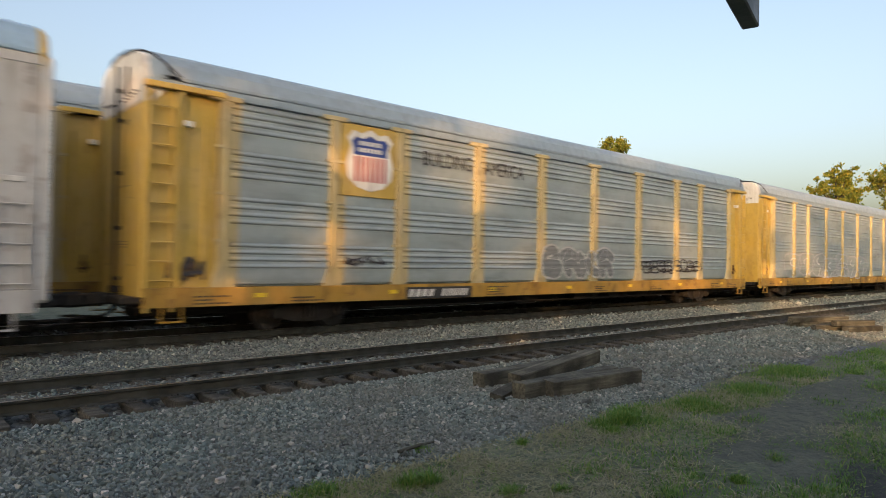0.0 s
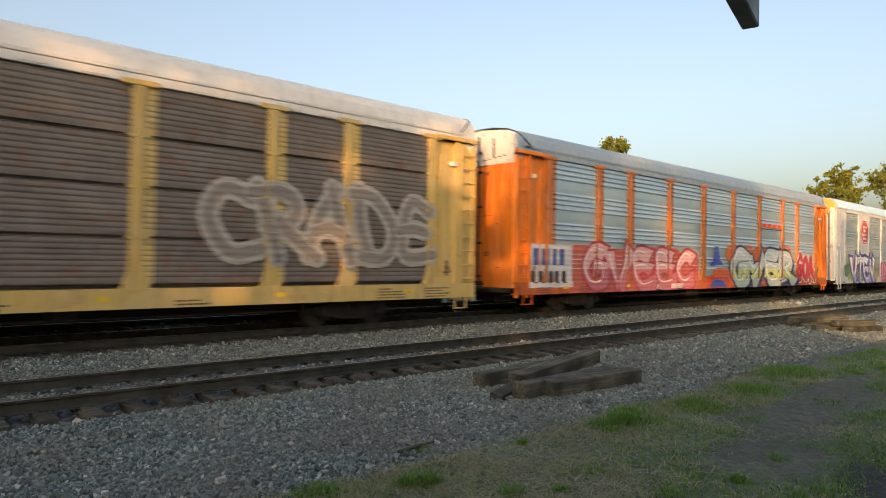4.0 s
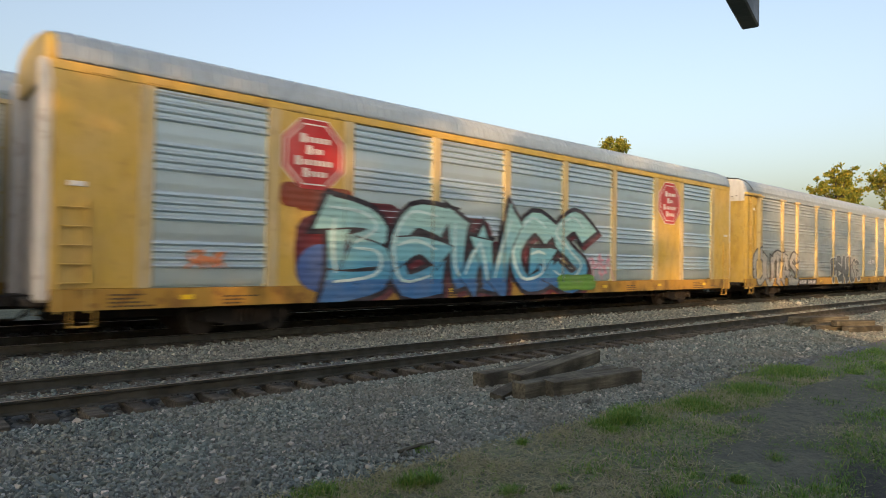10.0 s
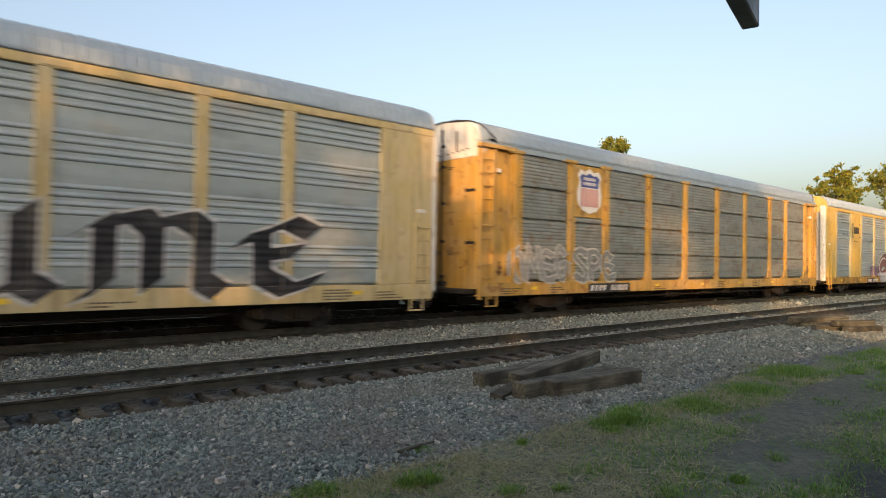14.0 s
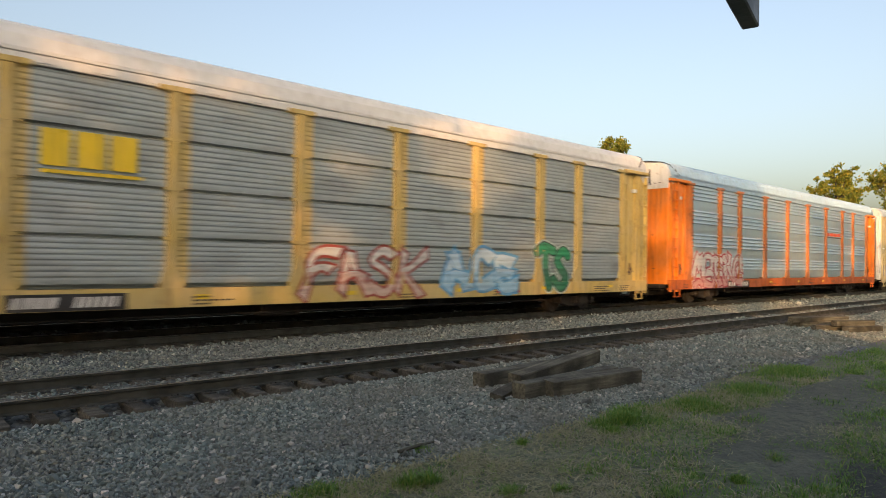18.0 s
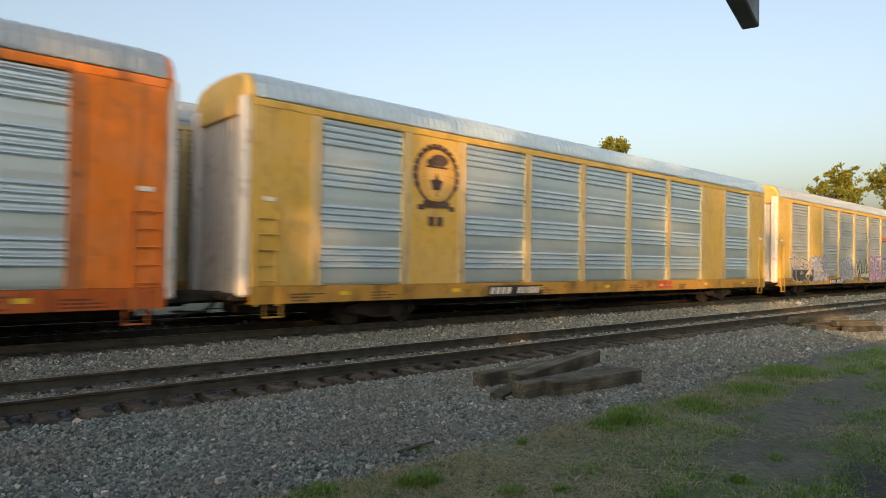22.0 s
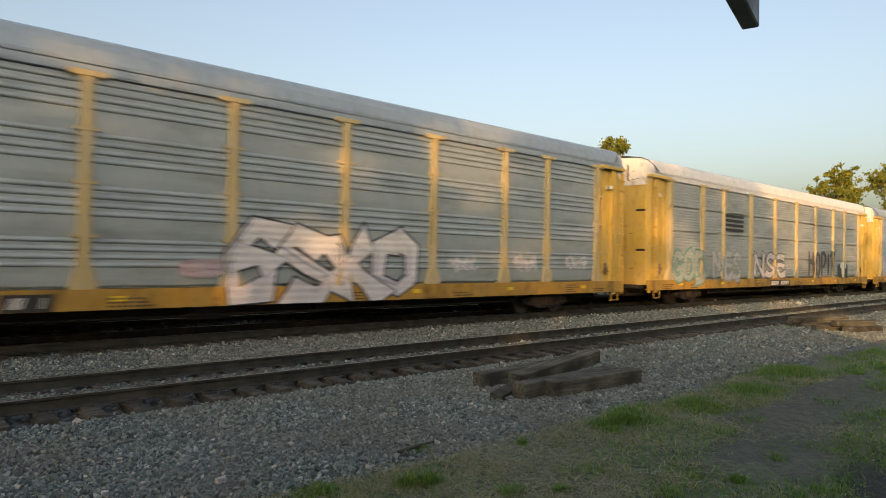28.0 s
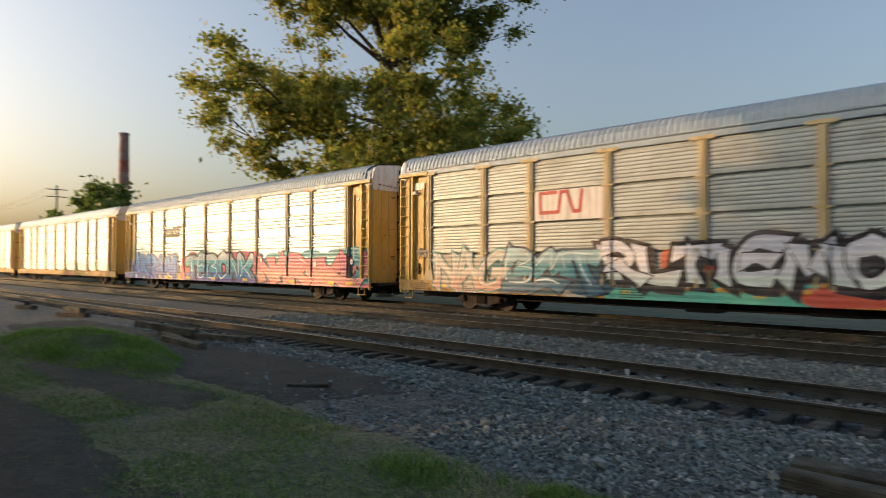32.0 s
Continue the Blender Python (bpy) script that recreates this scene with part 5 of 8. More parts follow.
    piece(c, "capped", "MEF", -1.1, 0.7, 1.95, 2.4, [(0.6, 0.6, 0.6)], (0.45, 0.45, 0.45), 0.01, thick=0.09, lean=0.5, seed=34)
    laid_on("graffiti", [(*cloud(-4.2, -1.6, 1.3, 2.1, 36, 4), spray((0.24, 0.22, 0.2)))], c, "capped", "faint grey spray cloud")
    scrawl(c, "capped", 5, -12.20, -10.39, 1.37, 2.14, SIL, 33, 0.03)
    reporting(c, "capped", *(-7.93, -5.13))
    # silver banded car, red and black bubble forms
    c = autorack("yellow autorack car with silver ribbed panels and bubble graffiti", kind="banded", panel=STEEL)
    flat_mark("lettering", c, "capped", bars(-7.17, -4.63, 3.60, 3.95, 8, 0.62), INK, "plain dark bars across one panel")
    piece(c, "capped", "SEAM", -4.6, 0.0, 0.74, 2.5, [(0.4, 0.13, 0.04), (0.3, 0.035, 0.07), (0.3, 0.035, 0.07), (0.3, 0.035, 0.07)], (0.66, 0.62, 0.62), 0.035, thick=0.3, lean=0.1, hop=0.04, pen=fat, seed=41, tight=1.05, label="dark red bubble letters with a white rim")
    piece(c, "capped", "SERB", 0.3, 5.2, 0.74, 2.52, [(0.03, 0.04, 0.05)], (0.64, 0.66, 0.66), 0.035, outer=(0.35, 0.38, 0.4), halo=0.04, thick=0.29, lean=0.1, hop=0.04, pen=fat, seed=42, tight=1.05, label="black bubble letters with a white rim")
    piece(c, "capped", "AO", 5.3, 6.9, 0.95, 2.2, [(0.45, 0.5, 0.53)], (0.62, 0.64, 0.64), 0.03, thick=0.16, seed=46, lean=0.6)
    wild(c, "capped", 3, 5.17, 7.25, 0.99, 2.33, WHT, WHT, thick=0.06, rim=0.0, seed=45)
    scrawl(c, "capped", 4, 4.92, 6.45, 1.30, 2.22, WHT, 43, 0.025)
    scrawl(c, "capped", 5, 6.69, 8.40, 1.24, 1.95, WHT, 44, 0.03)
    reporting(c, "capped", *(-7.25, -4.64))
    # dull ribbed car
    c = autorack("weathered yellow autorack car with dull grey ribbed panels", kind="ribbed", panel=STEEL_DULL)
    piece(c, "capped", "PEAR", -1.95, 1.75, 0.88, 2.3, [(0.09, 0.11, 0.12), (0.14, 0.16, 0.17), (0.2, 0.22, 0.23)], (0.03, 0.03, 0.03), 0.03, outer=(0.6, 0.62, 0.6), halo=0.09, thick=0.2, lean=0.2, pen=fat, seed=51)
    piece(c, "capped", "SE", 1.8, 3.4, 0.95, 2.25, [(0.1, 0.12, 0.13)], (0.62, 0.64, 0.62), 0.04, outer=(0.3, 0.32, 0.32), halo=0.05, thick=0.15, lean=0.4, seed=52)
    piece(c, "capped", "OUTAS", -13.0, -7.4, 0.8, 2.5, [(0.33, 0.34, 0.33), (0.36, 0.38, 0.37)], (0.04, 0.045, 0.045), 0.045, thick=0.2, lean=0.3, seed=53, tight=1.2, label="faded silver letters with a black outline")
    scrawl(c, "capped", 5, 5.30, 6.89, 1.97, 2.37, WHT, 54, 0.03)
    scrawl(c, "capped", 3, 10.19, 11.59, 1.31, 2.13, BLK, 55, 0.03)
    reporting(c, "capped", *(-7.26, -4.54))
    # yellow flush car with two red octagons
    c = autorack("yellow autorack car with bright banded panels and two octagon logos", "flush", YELLOW, STEEL, "banded", ROOF, solid=(1, 7))
    octagon(c, "flush", -8.4, 4.3, 0.95)
    octagon(c, "flush", 8.4, 4.3, 0.95)
    laid_on("graffiti", [(*cloud(-8.5, -2.5, 1.0, 3.1, 60, 7), spray((0.1, 0.02, 0.03)))], c, "flush", "dark maroon spray shadow behind lettering", 0.001)
    piece(c, "flush", "BEWGS", -8.3, 2.6, 0.8, 3.2, [(0.03, 0.16, 0.42), (0.06, 0.32, 0.55), (0.15, 0.45, 0.58), (0.25, 0.55, 0.62), (0.3, 0.58, 0.6)], (0.02, 0.015, 0.025), 0.085, thick=0.2, lean=0.35, hop=0.1, seed=64, shine=(0.5, 0.72, 0.76), drop=(0.12, 0.02, 0.03), lift=0.012, tight=1.2)
    laid_on("graffiti", [(*cloud(1.2, 2.9, 0.85, 1.4, 65, 3), spray((0.12, 0.3, 0.05)))], c, "flush", "green spray cloud low on the side", 0.001, 0.05)
    laid_on("graffiti", [(*cloud(-9.16, -7.52, 2.97, 3.54, 62, 4), spray((0.25, 0.05, 0.02))), (*ring_of(*(-8.13, 1.56), 0.7, 0.6, 14), spray((0.05, 0.12, 0.35)))], c, "flush", "dark red and blue spray clouds")
    scrawl(c, "flush", 4, 2.55, 4.30, 1.10, 2.32, (0.7, 0.4, 0.5), 63, 0.03)
    scrawl(c, "flush", 3, -11.37, -10.56, 1.49, 2.00, (0.7, 0.25, 0.1), 64, 0.03)
    # yellow flush car with bracketed mark
    c = autorack("yellow autorack car with silver banded panels and dark graffiti", "flush", YELLOW, STEEL_DULL, "banded", ROOF, solid=(1, 7))
    x = -8.4
    laid_on("railroad_logo", [(*joined(bars(x - 0.5, x + 0.56, 3.98, 4.42, 3, 0.16), rect(x - 0.8, x - 0.71, 3.72, 4.64), rect(x + 0.71, x + 0.8, 3.72, 4.64), rect(x - 0.71, x - 0.58, 3.72, 3.8), rect(x + 0.58, x + 0.71, 3.72, 3.8), rect(x - 0.71, x - 0.58, 4.56, 4.64), rect(x + 0.58, x + 0.71, 4.56, 4.64), bars(x - 0.5, x + 0.5, 3.42, 3.52, 3, 0.5)), INK)], c, "flush", "three black blocks in brackets")
    piece(c, "flush", "CORT", -3.5, 4.9, 0.8, 2.7, [(0.4, 0.45, 0.5), (0.2, 0.07, 0.07), (0.16, 0.05, 0.05)], (0.02, 0.02, 0.025), 0.05, outer=(0.62, 0.66, 0.68), halo=0.06, thick=0.26, lean=0.3, seed=71, shine=(0.7, 0.74, 0.76))
    piece(c, "flush", "WH", -1.6, 1.75, 0.82, 2.05, [(0.55, 0.62, 0.68), (0.72, 0.76, 0.8)], (0.03, 0.03, 0.04), 0.05, thick=0.17, lean=0.1, seed=72, lift=0.03, shine=(0.82, 0.86, 0.9))
    laid_on("graffiti", [(*cloud(-5.20, -3.59, 1.16, 1.93, 73, 5), spray((0.2, 0.13, 0.2)))], c, "flush", "faded purple spray cloud")
    reporting(c, "flush", *(-6.16, -3.66))
    # tiered car with shield
    c = autorack("rusty yellow autorack car with dull tiered panels and a shield logo", paint=DIRTY_YELLOW, panel=STAINED_STEEL, kind="tiered")
    sign_plate(c, "capped", DIRTY_YELLOW)
    shield(c, "capped", -8.4, 4.34)
    piece(c, "capped", "OMEG", -12.6, -9.7, 1.15, 2.2, [(0.3, 0.31, 0.3)], (0.5, 0.5, 0.48), 0.03, thick=0.14, lean=0.4, seed=81, tight=1.2)
    piece(c, "capped", "SPE", -9.3, -6.9, 1.18, 2.25, [(0.25, 0.26, 0.25)], (0.55, 0.55, 0.52), 0.03, thick=0.14, lean=0.5, seed=82, tight=1.2)
    reporting(c, "capped", *(-8.43, -5.77))
    # faded flush car, large black letters
    c = autorack("faded yellow autorack car with dull panels and black lettering", "flush", FADED_YELLOW, STEEL_DULL, "ribbed", ROOF, door=WHITE, corner=GREY)
    sign_plate(c, "flush", YELLOW)
    shield(c, "flush", -8.4, 4.34)
    laid_on("slogan", [(*word("BUILDING", -6.70, -4.73, 4.47, 4.83), INK)], c, "flush", "black lettering on the panels")
    laid_on("slogan", [(*word("AMERICA", -4.37, -2.51, 4.46, 4.80), INK)], c, "flush", "black lettering on the panels")
    piece(c, "flush", "DARK", -12.3, -2.0, 0.76, 2.8, [(0.012, 0.012, 0.015)], (0.55, 0.57, 0.58), 0.045, thick=0.14, lean=0.04, hop=0.02, seed=91, pen=nib, tight=1.0, label="black blackletter writing with a white outline")
    piece(c, "flush", "TIME", 0.9, 10.6, 0.82, 2.85, [(0.012, 0.012, 0.015)], (0.55, 0.57, 0.58), 0.045, thick=0.14, lean=0.04, hop=0.02, seed=92, pen=nib, tight=1.0, label="black blackletter writing with a white outline")
    laid_on("graffiti", [(*cloud(-1.6, 0.5, 0.95, 2.6, 95, 3), spray((0.34, 0.38, 0.42))), (*ring_of(-0.6, 3.0, 0.22, 0.26, 12), spray((0.03, 0.03, 0.05)))], c, "flush", "pale spray figure between two words")
    piece(c, "flush", "SPAIN", -11.0, -6.9, 0.84, 2.25, [(0.36, 0.025, 0.04), (0.42, 0.035, 0.05)], (0.62, 0.45, 0.45), 0.04, outer=(0.3, 0.02, 0.03), halo=0.05, thick=0.16, lean=0.15, tight=1.0, pen=fat, seed=93, lift=0.03)
    laid_on("graffiti", [(*cloud(-13.46, -12.05, 1.11, 2.00, 94, 4), spray((0.3, 0.32, 0.36)))], c, "flush", "grey spray cloud")
    # bright orange capped car
    c = autorack("orange autorack car with bright silver banded panels", paint=ORANGE, door=ORANGE, cap=WHITE, roof=ROOF_BLUE, roof_style="fine")
    strip_logo(c, "capped", *(4.46, 7.04, 3.64))
    piece(c, "capped", "52143", -12.1, -7.3, 0.8, 2.3, [(0.55, 0.3, 0.28), (0.6, 0.58, 0.57), (0.66, 0.65, 0.64)], (0.34, 0.015, 0.04), 0.05, outer=(0.62, 0.55, 0.53), halo=0.05, thick=0.17, lean=0.5, seed=101, tight=1.2, label="spray-painted pale forms with a dark red outline")
    reporting(c, "capped", -9.0, -6.4)
    # white-roofed tiered car
    c = autorack("pale yellow autorack car with tiered panels and a white roof", paint=PALE_YELLOW, panel=AGED_STEEL, kind="tiered", roof=ROOF_WHITE)
    yellow_blocks(c, "capped", -6.85, -5.05, 3.31, 4.14, REFLECTOR)
    piece(c, "capped", "FASK", -1.4, 2.3, 0.9, 2.05, [(0.6, 0.44, 0.38), (0.64, 0.63, 0.6)], (0.36, 0.07, 0.05), 0.035, thick=0.13, lean=0.6, seed=111, tight=1.15)
    piece(c, "capped", "ACE", 3.1, 6.2, 0.92, 2.05, [(0.34, 0.56, 0.72), (0.5, 0.66, 0.76)], (0.12, 0.36, 0.6), 0.05, thick=0.19, lean=0.4, seed=114, label="pale blue spray-painted letters")
    piece(c, "capped", "TS", 7.3, 8.9, 0.9, 2.3, [(0.02, 0.2, 0.09), (0.03, 0.3, 0.13)], (0.012, 0.06, 0.03), 0.03, outer=(0.5, 0.62, 0.55), halo=0.05, thick=0.22, pen=fat, seed=113)
    yellow_blocks(c, "capped", 5.34, 6.38, 0.83, 1.11, RED)
    reporting(c, "capped", *(-7.36, -5.30))
    # yellow flush dull car with a row of pieces
    c = autorack("yellow autorack car with dull ribbed panels and a row of graffiti", "flush", YELLOW, STEEL_DULL, "ribbed", ROOF, solid=(1, 7))
    strip_logo(c, "flush", *(4.67, 7.19, 3.73))
    piece(c, "flush", "VIEPS", -12.3, -8.9, 1.0, 2.2, [(0.04, 0.045, 0.05), (0.5, 0.53, 0.52)], (0.03, 0.03, 0.03), 0.04, outer=(0.62, 0.64, 0.62), halo=0.05, thick=0.18, lean=0.4, seed=121, tight=1.15)
    piece(c, "flush", "BES", -8.9, -6.7, 0.95, 2.3, [(0.45, 0.48, 0.53)], (0.1, 0.2, 0.45), 0.035, thick=0.2, pen=fat, seed=122)
    piece(c, "flush", "OBSD", -4.4, -1.7, 1.0, 2.25, [(0.42, 0.46, 0.5)], (0.1, 0.22, 0.48), 0.035, thick=0.19, pen=fat, seed=123)
    piece(c, "flush", "VLL", -1.4, 1.6, 1.1, 2.15, [(0.56, 0.6, 0.52), (0.45, 0.5, 0.42)], (0.03, 0.05, 0.03), 0.05, thick=0.15, lean=0.7, seed=124, drop=(0.03, 0.07, 0.04))
    piece(c, "flush", "SMER", 1.6, 4.6, 0.9, 2.4, [(0.52, 0.4, 0.58), (0.64, 0.55, 0.66)], (0.16, 0.1, 0.24), 0.045, outer=(0.5, 0.42, 0.56), halo=0.06, thick=0.2, seed=125)
    piece(c, "flush", "1N5", 4.7, 7.1, 0.88, 2.4, [(0.5, 0.5, 0.6)], (0.1, 0.1, 0.2), 0.04, thick=0.15, lean=0.6, seed=126, tight=1.2)
    piece(c, "flush", "EOF", 7.2, 9.6, 1.0, 2.3, [(0.5, 0.55, 0.6)], (0.3, 0.4, 0.56), 0.04, thick=0.16, lean=0.5, seed=127)
    wild(c, "flush", 3, 10.01, 12.79, 1.04, 2.03, (0.42, 0.42, 0.38), (0.02, 0.02, 0.02), seed=128, thick=0.1, rim=0.03)
    scrawl(c, "flush", 4, 12.56, 13.70, 2.94, 3.60, WHT, 129, 0.03)
    reporting(c, "flush", *(-6.32, -3.81))
    # yellow flush bright car with a round emblem
    c = autorack("clean yellow autorack car with bright banded panels and a round emblem", "flush", YELLOW, STEEL, "banded", ROOF_BLUE, solid=(1, 7))
    x, z = -8.4, 4.2
    DARK, TAN = spray((0.06, 0.03, 0.02), False), spray((0.62, 0.42, 0.13), False)
    turn = [(math.cos(radians(15 * k + 7)), math.sin(radians(15 * k + 7))) for k in range(24) if not 13 < k < 22]
    rim = [([(x + cs * p - sn * q, z + sn * p * 1.02 + cs * q) for p, q in ((0.7, -0.075), (0.86, -0.085), (0.86, 0.085), (0.7, 0.075))], [(0, 1, 2, 3)]) for cs, sn in turn]
    leaf = ([(x + r * math.sin(radians(36 * k)), z - 0.25 + r * 1.1 * math.cos(radians(36 * k))) for k, r in enumerate((0.3, 0.14, 0.26, 0.18, 0.22, 0.14, 0.22, 0.18, 0.26, 0.14))], [tuple(range(10))])
    laid_on("railroad_logo", [(*ring_of(x, z - 0.02, 0.8, 0.82, 28), DARK), (*ring_of(x, z - 0.02, 0.72, 0.74, 28), spray((0.57, 0.36, 0.075), False)), (*joined(*rim), DARK),
                              (*joined(rect(x - 0.36, x + 0.36, z - 0.35, z + 0.3), ring_of(x, z - 0.36, 0.36, 0.3, 16)), TAN),
                              (*joined(ring_of(x + 0.1, z + 0.42, 0.34, 0.17, 14), ring_of(x - 0.18, z + 0.34, 0.2, 0.11, 12), rect(x - 0.4, x + 0.4, z + 0.19, z + 0.25), leaf, rect(x - 0.02, x + 0.02, z - 0.62, z - 0.4)), DARK),
                              (*joined(rect(x - 0.5, x + 0.5, z - 0.92, z - 0.74), rect(x - 0.68, x - 0.46, z - 1.0, z - 0.86), rect(x + 0.46, x + 0.68, z - 1.0, z - 0.86), bars(x - 0.3, x + 0.32, z - 1.44, z - 1.18, 2, 0.25)), DARK)], c, "flush", "round dark emblem over two blocks")
    yellow_blocks(c, "flush", 3.54, 4.68, 0.82, 1.09, RED)
    reporting(c, "flush", *(-6.29, -3.71))
    # orange flush car
    c = autorack("orange autorack car with silver banded panels and angular graffiti", "flush", ORANGE, STEEL, "banded", ROOF, solid=(1, 7), door=WHITE)
    strip_logo(c, "flush", *(4.86, 7.31, 3.82), (0.7, 0.12, 0.02))
    laid_on("graffiti", [(*cloud(-3.9, 6.3, 0.74, 1.5, 140, 9), spray((0.05, 0.045, 0.09))), (*cloud(-2.6, 5.0, 0.74, 1.0, 146, 12), spray((0.16, 0.12, 0.34)))], c, "flush", "dark violet spray cloud behind lettering", 0.001)
    wame = [word(ch, a, b, 0.86, z, bold) for bold in (0.13, 0.035) for ch, a, b, z in (("W", -2.9, -0.35, 2.55), ("A", -0.45, 1.5, 3.05), ("M", 1.3, 3.4, 2.6), ("E", 3.3, 5.3, 2.5))]
    laid_on("graffiti", [(*joined(*wame[:4]), spray((0.72, 0.71, 0.7))), (*between(joined(*wame[4:]), 0.0, 1.75), spray((0.2, 0.21, 0.23))), (*between(joined(*wame[4:]), 1.75, 9.0), spray((0.16, 0.06, 0.045)))], c, "flush", "angular spray-painted letters with a white outline", 0.003, 0.012)
    laid_on("graffiti", [(*cloud(-3.66, -2.70, 0.78, 1.49, 142, 3), spray((0.16, 0.12, 0.3))), (*cloud(5.31, 6.42, 0.78, 1.67, 143, 2), spray((0.16, 0.12, 0.3)))], c, "flush", "dark violet spray cloud")
    for k, (x0, x1) in enumerate(((-3.3, -0.5), (-0.6, 1.9), (1.6, 3.7), (3.4, 5.9))):
        scrawl(c, "flush", 3, x0, x1, 0.8, 1.75, (0.74, 0.73, 0.72), 150 + k, 0.04, 0.03)
        scrawl(c, "flush", 3, x0, x1, 0.8, 1.65, (0.02, 0.02, 0.025), 156 + k, 0.03, 0.034)
    wild(c, "flush", 2, -3.90, -3.27, 1.90, 2.22, BLK, BLK, thick=0.05, rim=0.0, seed=144)
    wild(c, "flush", 4, -3.95, -3.26, 1.26, 1.67, BLK, BLK, thick=0.06, rim=0.0, seed=145)
    reporting(c, "flush", *(-6.19, -3.76))
    # bright capped car, no graffiti
    c = autorack("yellow autorack car with bright silver banded panels", panel=STEEL, kind="banded")
    yellow_blocks(c, "capped", 5.67, 7.19, 1.46, 1.72, INK)
    reporting(c, "capped", *(-6.90, -4.21))
    # white-roofed tiered car
    c = autorack("yellow autorack car with tiered panels and a white roof", panel=AGED_STEEL, kind="tiered", roof=ROOF_WHITE)
    tag_word(c, "capped", "T", 8.68, 9.65, 1.16, 1.90, (0.62, 0.66, 0.63), (0.5, 0.54, 0.52), back=(0.02, 0.05, 0.045), seed=161, wild=0.05, bold=0.14, rim=0.02)
    piece(c, "capped", "GOD", -12.2, -9.2, 1.0, 2.3, [(0.35, 0.42, 0.4)], (0.1, 0.3, 0.26), 0.04, thick=0.18, seed=162)
    piece(c, "capped", "MES", -8.6, -5.6, 1.1, 2.3, [(0.5, 0.52, 0.54)], (0.3, 0.36, 0.36), 0.04, thick=0.14, lean=0.5, seed=165)
    piece(c, "capped", "NSE", -4.2, -0.2, 1.2, 2.45, [(0.55, 0.56, 0.58)], (0.15, 0.15, 0.17), 0.035, thick=0.13, lean=0.6, seed=163)
    tag_word(c, "capped", "HOPIT", 3.21, 7.75, 1.26, 2.60, (0.05, 0.06, 0.07), (0.4, 0.42, 0.42), seed=164, wild=0.05, bold=0.04, rim=0.02)
    flat_mark("railroad_logo", c, "capped", lines(-7.35, -5.30, 3.39, 4.25, 4, 0.4), INK, "black horizontal lines")
    reporting(c, "capped", -2.2, 0.4)
    # last car
    c = autorack("weathered yellow autorack car with dull ribbed panels, last of the train", panel=STEEL_DULL, kind="ribbed", strips=False)
    piece(c, "capped", "ESKO", -1.75, 3.6, 0.74, 2.5, [(0.6, 0.61, 0.66), (0.68, 0.69, 0.73), (0.72, 0.73, 0.74)], (0.02, 0.025, 0.04), 0.028, thick=0.24, lean=0.8, hop=0.08, seed=171, tight=1.22, sharp=True, shine=(0.35, 0.38, 0.48))
    laid_on("graffiti", [(*cloud(-2.49, -1.63, 1.37, 1.80, 176, 3), spray((0.45, 0.38, 0.42)))], c, "capped", "pale mauve spray cloud")
    scrawl(c, "capped", 4, 4.99, 6.20, 1.42, 1.99, WHT, 172, 0.025)
    scrawl(c, "capped", 4, 7.81, 8.86, 1.47, 2.04, WHT, 173, 0.025)
    scrawl(c, "capped", 4, 10.44, 11.64, 1.50, 2.09, WHT, 174, 0.025)
    laid_on("graffiti", [(*ring_of(-12.85, 4.25, 0.2, 0.26, 14), spray((0.4, 0.42, 0.42))), (*ring_of(-12.85, 4.25, 0.14, 0.19, 12), spray((0.5, 0.3, 0.1)))], c, "capped", "round pale sticker")
    reporting(c, "capped", *(-5.75, -4.92))


